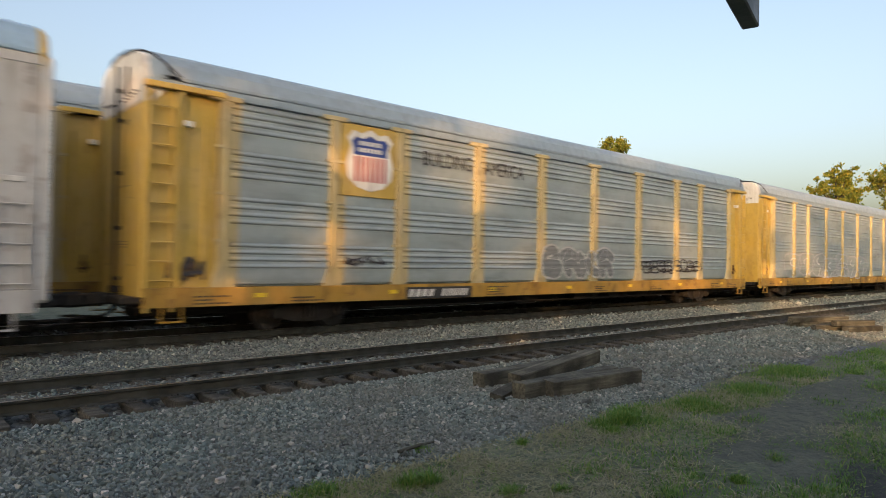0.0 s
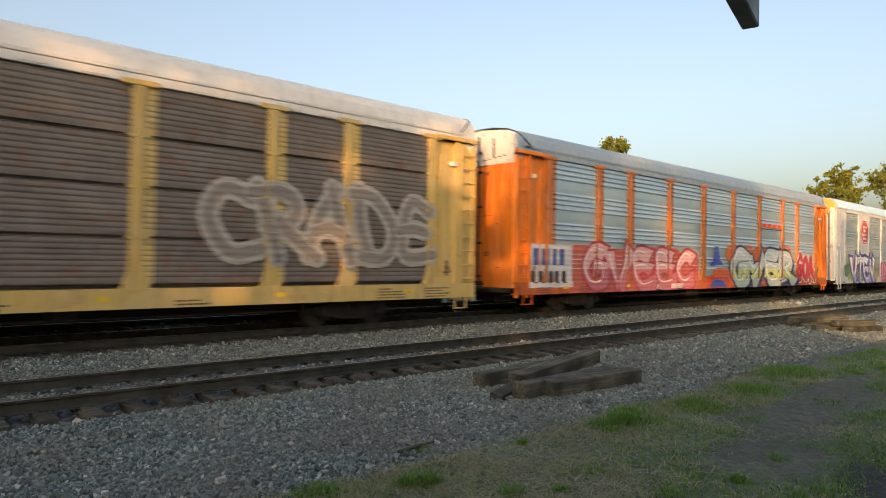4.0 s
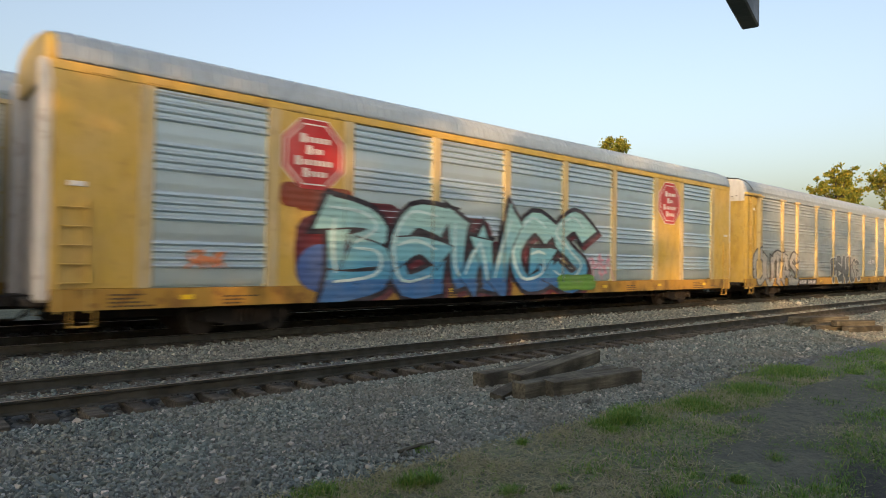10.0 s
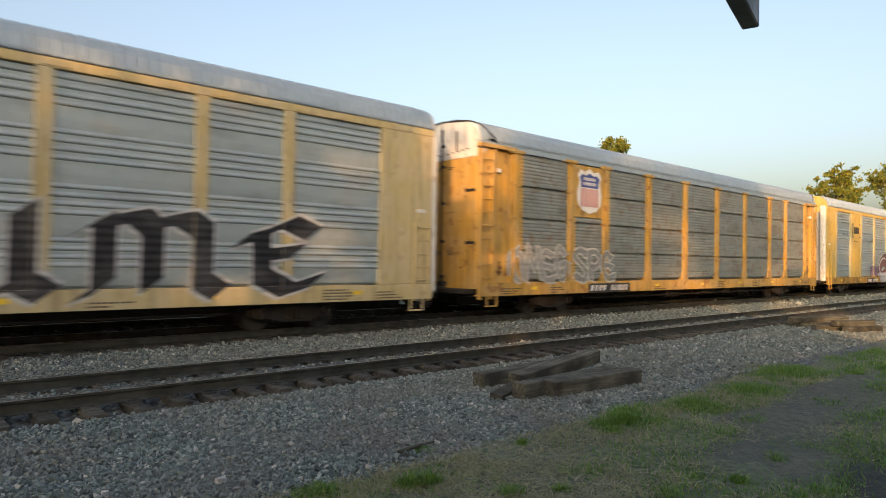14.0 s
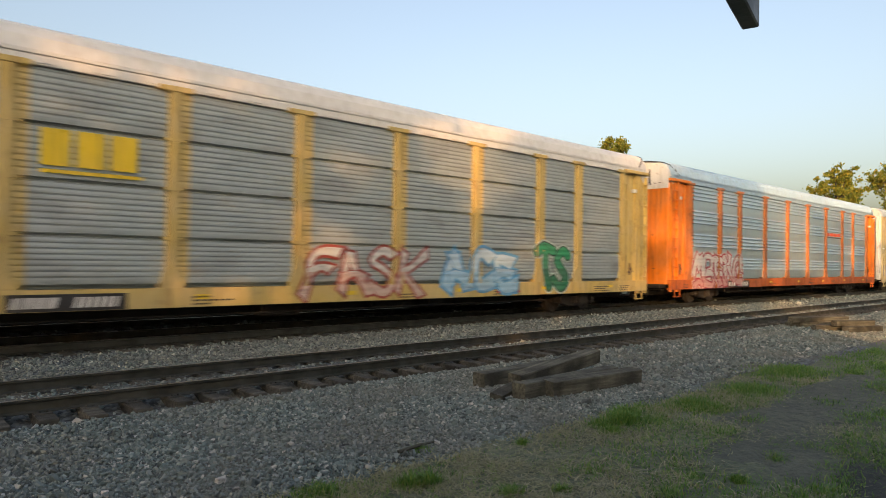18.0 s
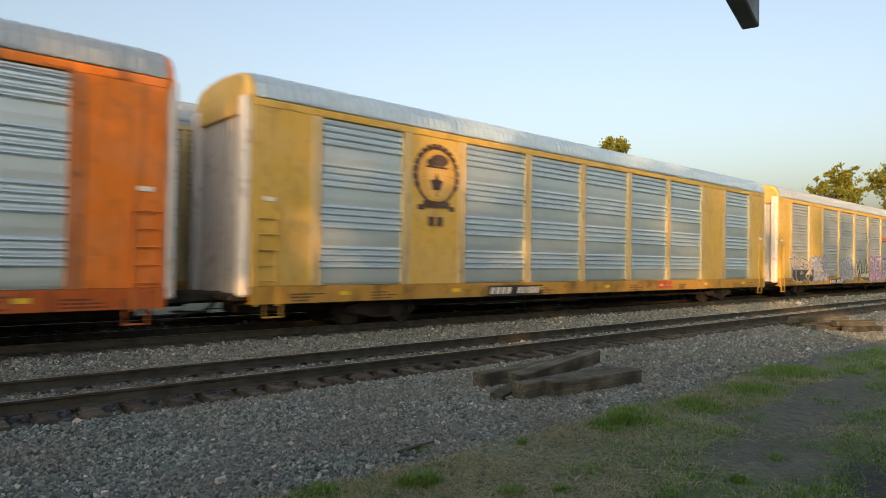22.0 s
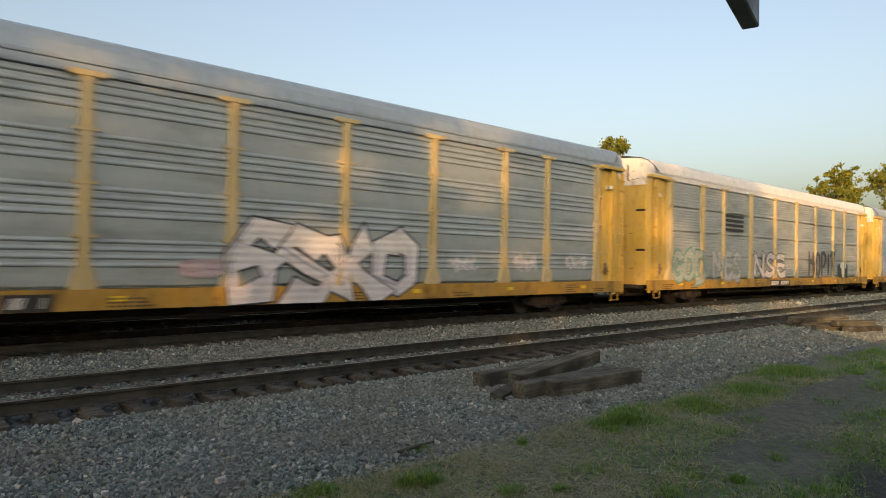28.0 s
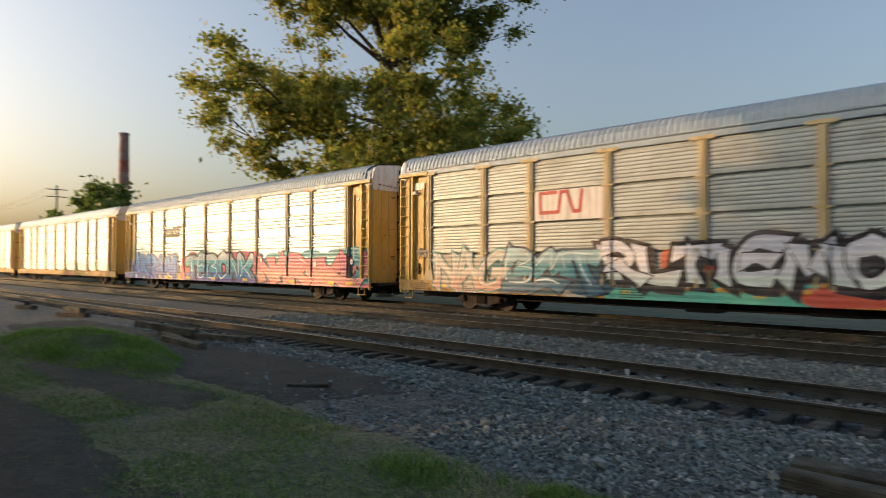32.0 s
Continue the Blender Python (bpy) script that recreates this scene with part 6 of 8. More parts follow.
def far_train():
    """Cars of the second train, from the tail towards its head."""
    c = autorack("silver autorack car with yellow posts and ribbed panels", panel=PALE_STEEL, kind="banded")
    c = autorack("yellow autorack car with silver tiered panels and wide graffiti", panel=AGED_STEEL, kind="tiered", roof=ROOF, roof_style="fine", strips=False)
    laid_on("railroad_logo", [(*rect(-7.17, -4.54, 3.21, 4.21), CHALK), (*joined(*[stroke(s, 0.06) for s in [[(-6.30, 4.13), (-6.94, 4.13), (-6.94, 3.48), (-6.30, 3.48)], [(-6.22, 3.48), (-6.13, 4.13), (-5.89, 4.13), (-5.65, 3.48), (-5.41, 3.48), (-5.33, 4.13)]]]), RED)], c, "capped", "red looping line on a white plate")
    laid_on("graffiti", [(*rect(-4.5, 1.4, 0.72, 1.28), spray((0.1, 0.5, 0.4)))], c, "capped", "green spray band low on the side")
    for k, x in enumerate((-2.6, -0.9, 0.3)):
        laid_on("graffiti", [(*cloud(x, x + 0.8, 1.02, 1.16, 230 + k, 2), spray((0.62, 0.36, 0.06)))], c, "capped", "orange spray mark", 0.001, 0.006)
    for x0, x1, z0, z1, k, col in ((-6.0, -4.4, 1.1, 2.1, 231, (0.6, 0.16, 0.1)), (-2.5, -1.2, 1.5, 2.35, 232, (0.62, 0.14, 0.06)), (-1.4, -0.3, 1.3, 1.8, 233, (0.62, 0.3, 0.12)), (0.9, 2.2, 1.9, 2.4, 234, (0.25, 0.05, 0.05))):
        laid_on("graffiti", [(*cloud(x0, x1, z0, z1, k, 2), spray(col))], c, "capped", "red spray cloud behind lettering", 0.001, 0.004)
    piece(c, "capped", "RLTIEMO", -4.65, 2.9, 1.2, 2.4, [(0.74, 0.86, 0.84), (0.76, 0.82, 0.9), (0.82, 0.85, 0.9), (0.68, 0.73, 0.86)], (0.01, 0.01, 0.014), 0.075, thick=0.2, lean=0.6, hop=0.06, seed=203, tight=1.2, shine=(0.84, 0.86, 0.9), drop=(0.02, 0.02, 0.025), lift=0.012)
    wild(c, "capped", 3, 2.70, 5.45, 1.18, 2.01, (0.6, 0.25, 0.03), (0.1, 0.02, 0.02), seed=209, thick=0.2, rim=0.08)
    laid_on("graffiti", [(*cloud(-11.6, -4.9, 0.8, 2.1, 236, 7), spray((0.42, 0.4, 0.36)))], c, "capped", "pale spray cloud behind lettering", 0.001)
    laid_on("graffiti", [(*cloud(-8.9, -4.6, 0.8, 2.25, 239, 5), spray((0.02, 0.1, 0.16)))], c, "capped", "dark teal spray cloud behind lettering", 0.001, 0.004)
    piece(c, "capped", "NAG", -12.0, -8.7, 0.85, 2.25, [(0.56, 0.36, 0.28), (0.6, 0.56, 0.5), (0.5, 0.56, 0.52)], (0.05, 0.26, 0.28), 0.03, thick=0.2, lean=0.7, hop=0.12, seed=204, tight=1.35, shine=(0.78, 0.74, 0.68), lift=0.006, label="pale spray-painted letters with a teal outline")
    piece(c, "capped", "B5T", -8.6, -4.8, 0.85, 2.3, [(0.03, 0.15, 0.26), (0.06, 0.32, 0.4), (0.34, 0.56, 0.62)], (0.008, 0.03, 0.06), 0.04, thick=0.22, lean=0.7, hop=0.1, seed=241, tight=1.35, shine=(0.6, 0.78, 0.8), lift=0.012, label="teal and blue spray-painted letters with a dark outline")
    laid_on("graffiti", [(*rect(1.4, 7.4, 0.7, 1.32), spray((0.68, 0.3, 0.03)))], c, "capped", "orange spray band on the sill")
    for k, x in enumerate((1.3, 4.4)):
        laid_on("graffiti", [(*cloud(x, x + 1.25, 0.72, 1.25, 205 + k, 2), spray((0.6, 0.1, 0.06)))], c, "capped", "red spray mark on the sill", 0.001, 0.006)
    scrawl(c, "capped", 5, -13.0, -12.3, 2.0, 2.5, BLK, 206, 0.035)
    flat_mark("white_plate", c, "capped", rect(-13.2, -12.6, 4.72, 5.0), CHALK)
    c = autorack("silver autorack car with yellow posts, blue, teal and pink graffiti", panel=PALE_STEEL, kind="banded", sill_paint=YELLOW, roof=ROOF, roof_style="fine", strips=False)
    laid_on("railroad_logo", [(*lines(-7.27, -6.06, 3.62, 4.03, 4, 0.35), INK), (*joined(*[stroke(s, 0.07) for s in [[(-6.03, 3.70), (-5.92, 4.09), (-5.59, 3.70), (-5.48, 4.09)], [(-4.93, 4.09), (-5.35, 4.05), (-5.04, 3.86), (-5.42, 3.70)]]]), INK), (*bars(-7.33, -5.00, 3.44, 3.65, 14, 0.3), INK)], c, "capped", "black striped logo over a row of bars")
    laid_on("graffiti", [(*cloud(-4.5, 4.5, 0.52, 2.36, 221, 10), spray((0.62, 0.1, 0.15))), (*cloud(-3.9, 4.1, 0.5, 1.22, 222, 11), spray((0.13, 0.09, 0.36))), (*cloud(-3.3, 0.6, 0.55, 1.02, 223, 6), spray((0.02, 0.13, 0.45)))], c, "capped", "red and violet spray clouds behind lettering", 0.001)
    laid_on("graffiti", [(*cloud(4.5, 14.5, 0.5, 2.42, 224, 9), spray((0.012, 0.3, 0.4))), (*cloud(4.3, 13.6, 0.5, 1.75, 225, 10), spray((0.6, 0.12, 0.17))), (*cloud(7.2, 12.9, 1.2, 1.5, 226, 5), spray((0.16, 0.03, 0.07)))], c, "capped", "teal and rose spray clouds behind lettering", 0.001)
    for x in (-6.7, -3.5, -0.2, 3.45, 8.0, 11.2, 12.6):
        laid_on("reflector_strip", [(*rect(x - 0.26, x + 0.26, 0.84, 0.96), REFLECTOR)], c, "capped", "yellow reflector strip", 0.004, 0.05)
    laid_on("graffiti", [(*cloud(-13.9, -11.2, 0.7, 2.0, 218, 4), spray((0.2, 0.16, 0.4)))], c, "capped", "violet spray cloud", 0.001)
    piece(c, "capped", "AKRAM", -12.4, -5.6, 0.6, 2.35, [(0.012, 0.08, 0.45), (0.015, 0.16, 0.62), (0.03, 0.27, 0.72)], (0.006, 0.025, 0.16), 0.05, outer=(0.6, 0.72, 0.82), halo=0.08, thick=0.26, lean=0.2, pen=fat, seed=216, shine=(0.2, 0.5, 0.85), tight=1.2, lift=0.012, label="blue spray-painted letters with a pale outline")
    scrawl(c, "capped", 5, -6.49, -5.03, 0.94, 1.83, (0.3, 0.28, 0.4), 217, 0.03)
    piece(c, "capped", "TEBONK", -3.8, 4.0, 0.62, 2.3, [(0.12, 0.1, 0.42), (0.03, 0.2, 0.5), (0.06, 0.38, 0.55), (0.12, 0.5, 0.56), (0.66, 0.72, 0.7)], (0.01, 0.012, 0.025), 0.07, thick=0.26, lean=0.25, hop=0.05, pen=fat, seed=213, shine=(0.6, 0.78, 0.8), tight=1.2, lift=0.012, label="teal and white spray-painted letters with a black outline")
    piece(c, "capped", "NAREKU", 4.5, 13.2, 0.62, 2.2, [(0.74, 0.27, 0.24), (0.78, 0.32, 0.28), (0.72, 0.2, 0.24), (0.58, 0.12, 0.22)], (0.16, 0.015, 0.05), 0.035, outer=(0.012, 0.22, 0.3), halo=0.05, thick=0.24, lean=1.1, hop=0.16, seed=215, sharp=True, shine=(0.88, 0.55, 0.5), tight=1.5, lift=0.02, label="pink spray-painted letters with a dark red outline")
    laid_on("graffiti", [(*joined(ring_of(5.0, 1.95, 0.12, 0.12, 10), ring_of(9.9, 1.75, 0.14, 0.14, 10), ring_of(12.6, 1.85, 0.12, 0.12, 10)), spray((0.85, 0.8, 0.82)))], c, "capped", "white spray dots", 0.001, 0.06)
    laid_on("graffiti", [(*cloud(13.12, 14.50, 0.87, 1.79, 215, 3), spray((0.03, 0.32, 0.4)))], c, "capped", "teal spray cloud")
    c = autorack("yellow autorack car with bright banded panels", panel=PALE_STEEL, kind="banded")
    yellow_blocks(c, "capped", 2.3, 3.9, 0.76, 1.02, RED)
    c = autorack("yellow autorack car with silver tiered panels", panel=PALE_STEEL, kind="tiered")
    c = autorack("dark weathered yellow autorack car", panel=STEEL_DULL, kind="ribbed")
    c = autorack("yellow autorack car with dull tiered panels", panel=AGED_STEEL, kind="tiered", roof=ROOF_WHITE)


near_train()
NEAR = list(CARS)
far_train()
FAR = CARS[len(NEAR):]
FAR.append(copy_thing(NEAR[7], Matrix.Identity(4)))
FAR.append(copy_thing(FAR[5], Matrix.Identity(4)))
FAR.append(copy_thing(FAR[4], Matrix.Identity(4)))
for k in range(19):
    FAR.append(copy_thing((FAR[3], FAR[6], FAR[5], FAR[4])[k % 4], Matrix.Identity(4)))


# ---- ground and tracks ----
def wavy(x, seed):
    return noise.noise((x * 0.35, seed * 7.3, 0.0)) * 0.5 + noise.noise((x * 1.3, seed * 3.1, 5.0)) * 0.18


def ground_sheet():
    """One sheet of earth to the horizon, finer and uneven near the camera."""
    xs = [-4000, -900, -300, -120, -60] + [x * 0.5 for x in range(-80, 81)] + [60, 120, 300, 900, 4000]
    ys = [-4000, -600, -150, -60, -20] + [y * 0.4 for y in range(-25, 24)] + [12, 24, 40, 90, 300, 1200, 4000]
    vs, fs = [], []
    for y in ys:
        for x in xs:
            near = abs(x) < 41 and -11 < y < 10
            vs.append((x, y, -0.35 + (0.035 * noise.noise((x * 0.6, y * 0.6, 0)) + 0.012 * noise.noise((x * 2.1, y * 2.1, 3)) if near else -0.03)))
    w = len(xs)
    for j in range(len(ys) - 1):
        for i in range(w - 1):
            fs.append((j * w + i, j * w + i + 1, (j + 1) * w + i + 1, (j + 1) * w + i))
    ob = raw("ground", vs, fs, TURF)
    tagged(ob, "bare earth with thin dry turf beside the tracks", "ground", kind="structure")


BED = [(5.1, -0.40), (5.5, -0.335), (6.2, -0.315), (7.6, -0.30), (8.3, -0.265), (8.69, -0.235), (8.87, -0.225), (8.99, -0.3), (9.39, -0.3), (9.59, -0.235), (9.79, -0.178), (10.64, -0.178), (10.79, -0.225), (11.2, -0.22), (11.6, -0.2), (12.4, -0.235), (13.2, -0.2), (14.0, -0.14), (16.9, -0.14), (17.4, -0.155), (18.0, -0.14), (20.9, -0.14), (21.8, -0.3), (23.2, -0.5)]


def bed_height(x, y):
    for (a, za), (b, zb) in zip(BED, BED[1:]):
        if a <= y <= b:
            return za + (zb - za) * (y - a) / (b - a)
    return -0.4


def ballast_bed():
    xs = [-900, -300, -150, -80, -50] + list(range(-40, 61)) + [75, 100, 160, 320, 1000]
    vs, fs = [], []
    for x in xs:
        for k, (y, z) in enumerate(BED):
            near = -41 < x < 61
            vs.append((x, y + (wavy(x, 1) * 0.55 if k < 2 and near else 0), z + (0.018 * noise.noise((x * 0.9, y * 0.9, 2)) if near and 2 <= k <= 4 else 0)))
    w = len(BED)
    for i in range(len(xs) - 1):
        for k in range(w - 1):
            fs.append((i * w + k, (i + 1) * w + k, (i + 1) * w + k + 1, i * w + k + 1))
    tagged(raw("ballast_bed", vs, fs, BALLAST), "grey crushed-stone ballast under and beside the tracks", "ballast", kind="structure")


def rail_mesh():
    def build(bm):
        prof = [(-0.07, -0.171), (0.07, -0.171), (0.07, -0.16), (0.012, -0.14), (0.01, -0.045), (0.036, -0.032), (0.036, -0.004), (0.028, -0.0015),
                (-0.028, -0.0015), (-0.036, -0.004), (-0.036, -0.032), (-0.01, -0.045), (-0.012, -0.14), (-0.07, -0.16)]
        prism(bm, prof, -600, 700)
    return mesh_of("rail", build, RAIL_SIDE)


def rail_head():
    def build(bm):
        box(bm, -600, 700, -0.024, 0.024, -0.002, 0.0)
    return mesh_of("rail_head", build, RAIL_TOP)


def tie_mesh(k):
    rng = random.Random(k)

    def build(bm):
        d = rng.uniform(-0.08, 0.08)
        box(bm, -0.11, 0.11, -1.3 + d, 1.3 + d, -0.34, -0.176, 0.012)
        for s in (-0.755, 0.755):
            box(bm, -0.1, 0.1, s - 0.17, s + 0.17, -0.178, -0.165, 0.004)
            for q in (-0.1, 0.1):
                box(bm, -0.05, -0.03, s + q - 0.012, s + q + 0.012, -0.168, -0.14)
                box(bm, 0.03, 0.05, s + q - 0.012, s + q + 0.012, -0.168, -0.14)
    return mesh_of(("tie", k), build, TIE)


def track(name, y, x0, x1, label, lift=0.0):
    root = tagged(new(name), label, "railway track", kind="structure")
    root.location.z = lift
    for s in (-0.755, 0.755):
        rail = part("rail", rail_mesh(), root, "rusty steel rail with a polished top", pose(0, y + s, 0))
        part("rail_head", rail_head(), rail)
    rng = random.Random(int(y * 10))
    x = x0
    while x < x1:
        part("tie", tie_mesh(rng.randrange(4)), root, "", pose(x + rng.uniform(-0.03, 0.03), y, rng.uniform(-0.008, 0.006), 0, 0, rng.uniform(-1.5, 1.5)))
        x += 0.52
    vs, fs = [], []
    q = [(-0.11, -1.3), (0.11, -1.3), (0.11, 1.3), (-0.11, 1.3)]
    for lo, hi in ((-140, x0), (x1, 220)):
        x = lo
        while x < hi:
            b = len(vs)
            vs += [(x + a, y + c, -0.34) for a, c in q] + [(x + a, y + c, -0.178) for a, c in q]
            fs += [tuple(b + i for i in f) for f in ((4, 5, 6, 7), (0, 1, 5, 4), (1, 2, 6, 5), (2, 3, 7, 6), (3, 0, 4, 7))]
            x += 0.52
    far = raw("far_ties", vs, fs, TIE, root)
    far["kind"] = "stuff"


def rock_shape(rng):
    """A crushed stone: a squashed, jittered octahedron with cut corners."""
    vs = [(0.9, 0.5, 0.55), (-0.8, 0.6, 0.5), (0.7, -0.7, 0.6), (-0.75, -0.6, 0.45), (0.8, 0.55, -0.6), (-0.9, 0.5, -0.5), (0.85, -0.6, -0.5), (-0.7, -0.65, -0.6)]
    vs = np.array(vs) * np.array([1, rng.uniform(0.55, 1), rng.uniform(0.5, 0.95)])
    vs += np.array([[rng.uniform(-0.16, 0.16) for _ in range(3)] for _ in vs]) * 1.5
    bm = bmesh.new()
    for v in vs:
        bm.verts.new(v)
    bmesh.ops.convex_hull(bm, input=bm.verts[:])
    for v in [v for v in bm.verts if not v.link_faces]:
        bm.verts.remove(v)
    bm.verts.index_update()
    out = np.array([v.co[:] for v in bm.verts]), [tuple(v.index for v in f.verts) for f in bm.faces]
    bm.free()
    return out


def crushed_stone(name, spots, label, material=None):
    """spots: rows of x, y, z, size. All stones in one mesh."""
    rng = random.Random(5)
    shapes = [rock_shape(rng) for _ in range(10)]
    nr = np.random.RandomState(9)
    allv, allf, base = [], [], 0
    pick = nr.randint(0, len(shapes), len(spots))
    for s, (sv, sf) in enumerate(shapes):
        rows = spots[pick == s]
        n = len(rows)
        if not n:
            continue
        a, b = nr.uniform(0, 6.283, n), nr.uniform(-0.9, 0.9, n)
        ca, sa, cb, sb = np.cos(a), np.sin(a), np.cos(b), np.sin(b)
        v = sv[None] * rows[:, 3][:, None, None]
        x, y, z = v[..., 0], v[..., 1], v[..., 2]
        x, z = x * cb[:, None] + z * sb[:, None], -x * sb[:, None] + z * cb[:, None]
        x, y = x * ca[:, None] - y * sa[:, None], x * sa[:, None] + y * ca[:, None]
        out = np.stack([x + rows[:, :1], y + rows[:, 1:2], z + rows[:, 2:3]], -1)
        f = np.array(sf)
        allf.append((f[None] + (base + np.arange(n) * len(sv))[:, None, None]).reshape(-1, 3))
        allv.append(out.reshape(-1, 3))
        base += n * len(sv)
    v, f = np.concatenate(allv), np.concatenate(allf)
    me = bpy.data.meshes.new(name)
    me.vertices.add(len(v))
    me.vertices.foreach_set("co", v.astype(np.float32).ravel())
    me.loops.add(len(f) * 3)
    me.loops.foreach_set("vertex_index", f.astype(np.int32).ravel())
    me.polygons.add(len(f))
    me.polygons.foreach_set("loop_start", (np.arange(len(f)) * 3).astype(np.int32))
    me.polygons.foreach_set("use_smooth", [False] * len(f))
    me.update(calc_edges=True)
    me.materials.append(material or STONES)
    return tagged(new(name, me), label, "gravel", kind="stuff")


def gravel():
    nr = np.random.RandomState(3)
    bands = [(0, 11, 5.1, 9.25, 72000, 0.0185), (-5, 0, 5.2, 9.25, 14000, 0.025), (-5, 11, 9.25, 14.4, 30000, 0.022), (-10, -5, 5.3, 9.25, 9000, 0.028), (-22, -10, 5.6, 9.25, 5000, 0.036), (11, 36, 5.6, 9.25, 26000, 0.027), (-22, -5, 9.25, 14.4, 7000, 0.036), (11, 36, 9.25, 14.4, 22000, 0.029), (-22, 36, 14.6, 18.6, 4000, 0.04), (36, 60, 6.0, 14.4, 8000, 0.05), (-2, 10, 4.5, 5.5, 3500, 0.014)]
    rows = []
    for x0, x1, y0, y1, n, size in bands:
        x, y = nr.uniform(x0, x1, n), nr.uniform(y0, y1, n)
        near = np.minimum(abs(y - TRACK_A), np.minimum(abs(y - TRACK_B), abs(y - TRACK_C)))
        keep = (np.abs(near - 0.755) > 0.1)
        edge = np.array([5.35 + wavy(q, 1) * 0.55 for q in x])
        keep &= (y > edge + nr.exponential(0.18, n) - 0.25)
        z = np.array([bed_height(a, b) for a, b in zip(x, y)]) - np.where(near < 1.45, 0.012, 0.0)
        s = size * np.exp(nr.normal(0, 0.32, n))
        keep &= ~((y > 8.93) & (y < 9.45) & (nr.uniform(0, 1, n) < 0.8))
        keep &= ~((x < -6.6) & (y < 7.7) & (nr.uniform(0, 1, n) < 0.85))
        onto = (near < 1.3) & (((x / 0.52) % 1) < 0.45)
        keep &= ~(onto & (nr.uniform(0, 1, n) < np.where(np.abs(y - TRACK_A) < 0.6, 0.35, 0.7)))
        rows.append(np.stack([x, y, z + s * nr.uniform(-0.5, 0.9, n), s], -1)[keep])
    rows = np.concatenate(rows)
    between = (rows[:, 1] > 10.9) & (rows[:, 1] < 14.4)
    crushed_stone("ballast_stones", rows[~between], "loose grey crushed stone")
    crushed_stone("dusty_ballast_stones", rows[between], "loose dusty crushed stone between the tracks", DUSTY_STONES)
    # single larger stones that lie on the gravel
    for x, y, s in ((2.6, 5.95, 0.062), (6.75, 6.82, 0.045), (4.1, 5.82, 0.035), (1.7, 6.3, 0.035), (3.5, 6.4, 0.04), (-0.7, 6.5, 0.05), (5.3, 7.6, 0.04), (3.1, 7.3, 0.035)):
        rng = random.Random(int(x * 100))
        sv, sf = rock_shape(rng)
        ob = raw("stone", [tuple(q * s) for q in sv], sf, PALE_STONE)
        ob.location = (x, y, bed_height(x, y) + s * 0.45)
        tagged(ob, "pale loose stone lying on the gravel", "stone", "pale stones on the gravel")


def soil_patch(x0, x1, y0, y1, slope, seed, label, material=SOIL, rise=0.045):
    """Dark bare earth with a ragged edge that sinks under what lies round it."""
    nx, ny = int((x1 - x0) / 0.2), int((y1 - y0) / 0.16)
    vs, fs = [], []
    cx, cy = (x0 + x1) / 2, (y0 + y1) / 2
    for i in range(nx + 1):
        for j in range(ny + 1):
            x, y = x0 + (x1 - x0) * i / nx, y0 + (y1 - y0) * j / ny
            edge = 1 - (2 * (y - cy - slope * (x - cx)) / (y1 - y0)) ** 2 - abs(2 * (x - cx) / (x1 - x0)) ** 6
            d = edge - (0.0 if x0 < -20 else 0.25) + 0.7 * noise.noise((x * 0.45, y * 0.7, seed)) + 0.4 * noise.noise((x * 1.6, y * 2.0, seed + 2))
            base = max(bed_height(x, y), -0.345) if y > 5.1 else -0.345
            rim = min(1.0, 8 * min(i, nx - i) / nx, 6 * min(j, ny - j) / ny)
            z = base + rise * min(1, max(-0.9, d * 1.6)) + 0.02 * noise.noise((x * 1.1, y * 1.5, seed)) + 0.01 * noise.noise((x * 5, y * 5, 3)) - 0.09 * (1 - rim)
            vs.append((x, y, z))
    w = ny + 1
    for i in range(nx):
        for j in range(ny):
            fs.append((i * w + j, (i + 1) * w + j, (i + 1) * w + j + 1, i * w + j + 1))
    tagged(raw("soil", vs, fs, material), label, "soil", kind="structure")


ground_sheet()
ballast_bed()
soil_patch(-28, -6.4, 5.0, 8.3, 0.02, 6, "dark bare soil spread beside the ballast")
soil_patch(-14.5, -4.2, 0.6, 3.1, -0.06, 16, "dark damp soil in the grass")
soil_patch(-17.0, -9.0, 3.3, 5.4, 0.03, 19, "dark bare soil beside the bank")
soil_patch(6.0, 15.8, 1.9, 4.7, 0.17, 33, "dark worn soil between tufts of grass", WORN_SOIL, 0.022)
soil_patch(5.6, 13.0, 0.9, 2.7, 0.12, 26, "dark worn soil in the grass")
track("track_1", TRACK_A, -45, 65, "siding with rusty rails on dark ties")
track("track_2", TRACK_B, -26, 42, "main track under the near train", MAIN_LIFT)
track("track_3", TRACK_C, -26, 42, "main track under the far train", MAIN_LIFT)
gravel()


# ---- old ties beside the track ----
def timber_mesh(k, length, w=0.23, h=0.18):
    rng = random.Random(40 + k)

    def build(bm):
        n = 7
        rings = []
        for i in range(n):
            x = -length / 2 + length * i / (n - 1)
            j = [rng.uniform(-0.005, 0.005) for _ in range(8)]
            c = 0.012
            rings.append([bm.verts.new((x, y + j[q] * 0.6, z + j[-q])) for q, (y, z) in enumerate(((-w / 2, -h / 2 + c), (-w / 2, h / 2 - c), (-w / 2 + c, h / 2), (w / 2 - c, h / 2), (w / 2, h / 2 - c), (w / 2, -h / 2 + c), (w / 2 - c, -h / 2), (-w / 2 + c, -h / 2)))])
        for a, b in zip(rings, rings[1:]):
            for q in range(8):
                bm.faces.new((a[q], a[(q + 1) % 8], b[(q + 1) % 8], b[q]))
        bm.faces.new(rings[0])
        bm.faces.new(rings[-1][::-1])
    return mesh_of(("old_tie", k), build, OLD_TIE)


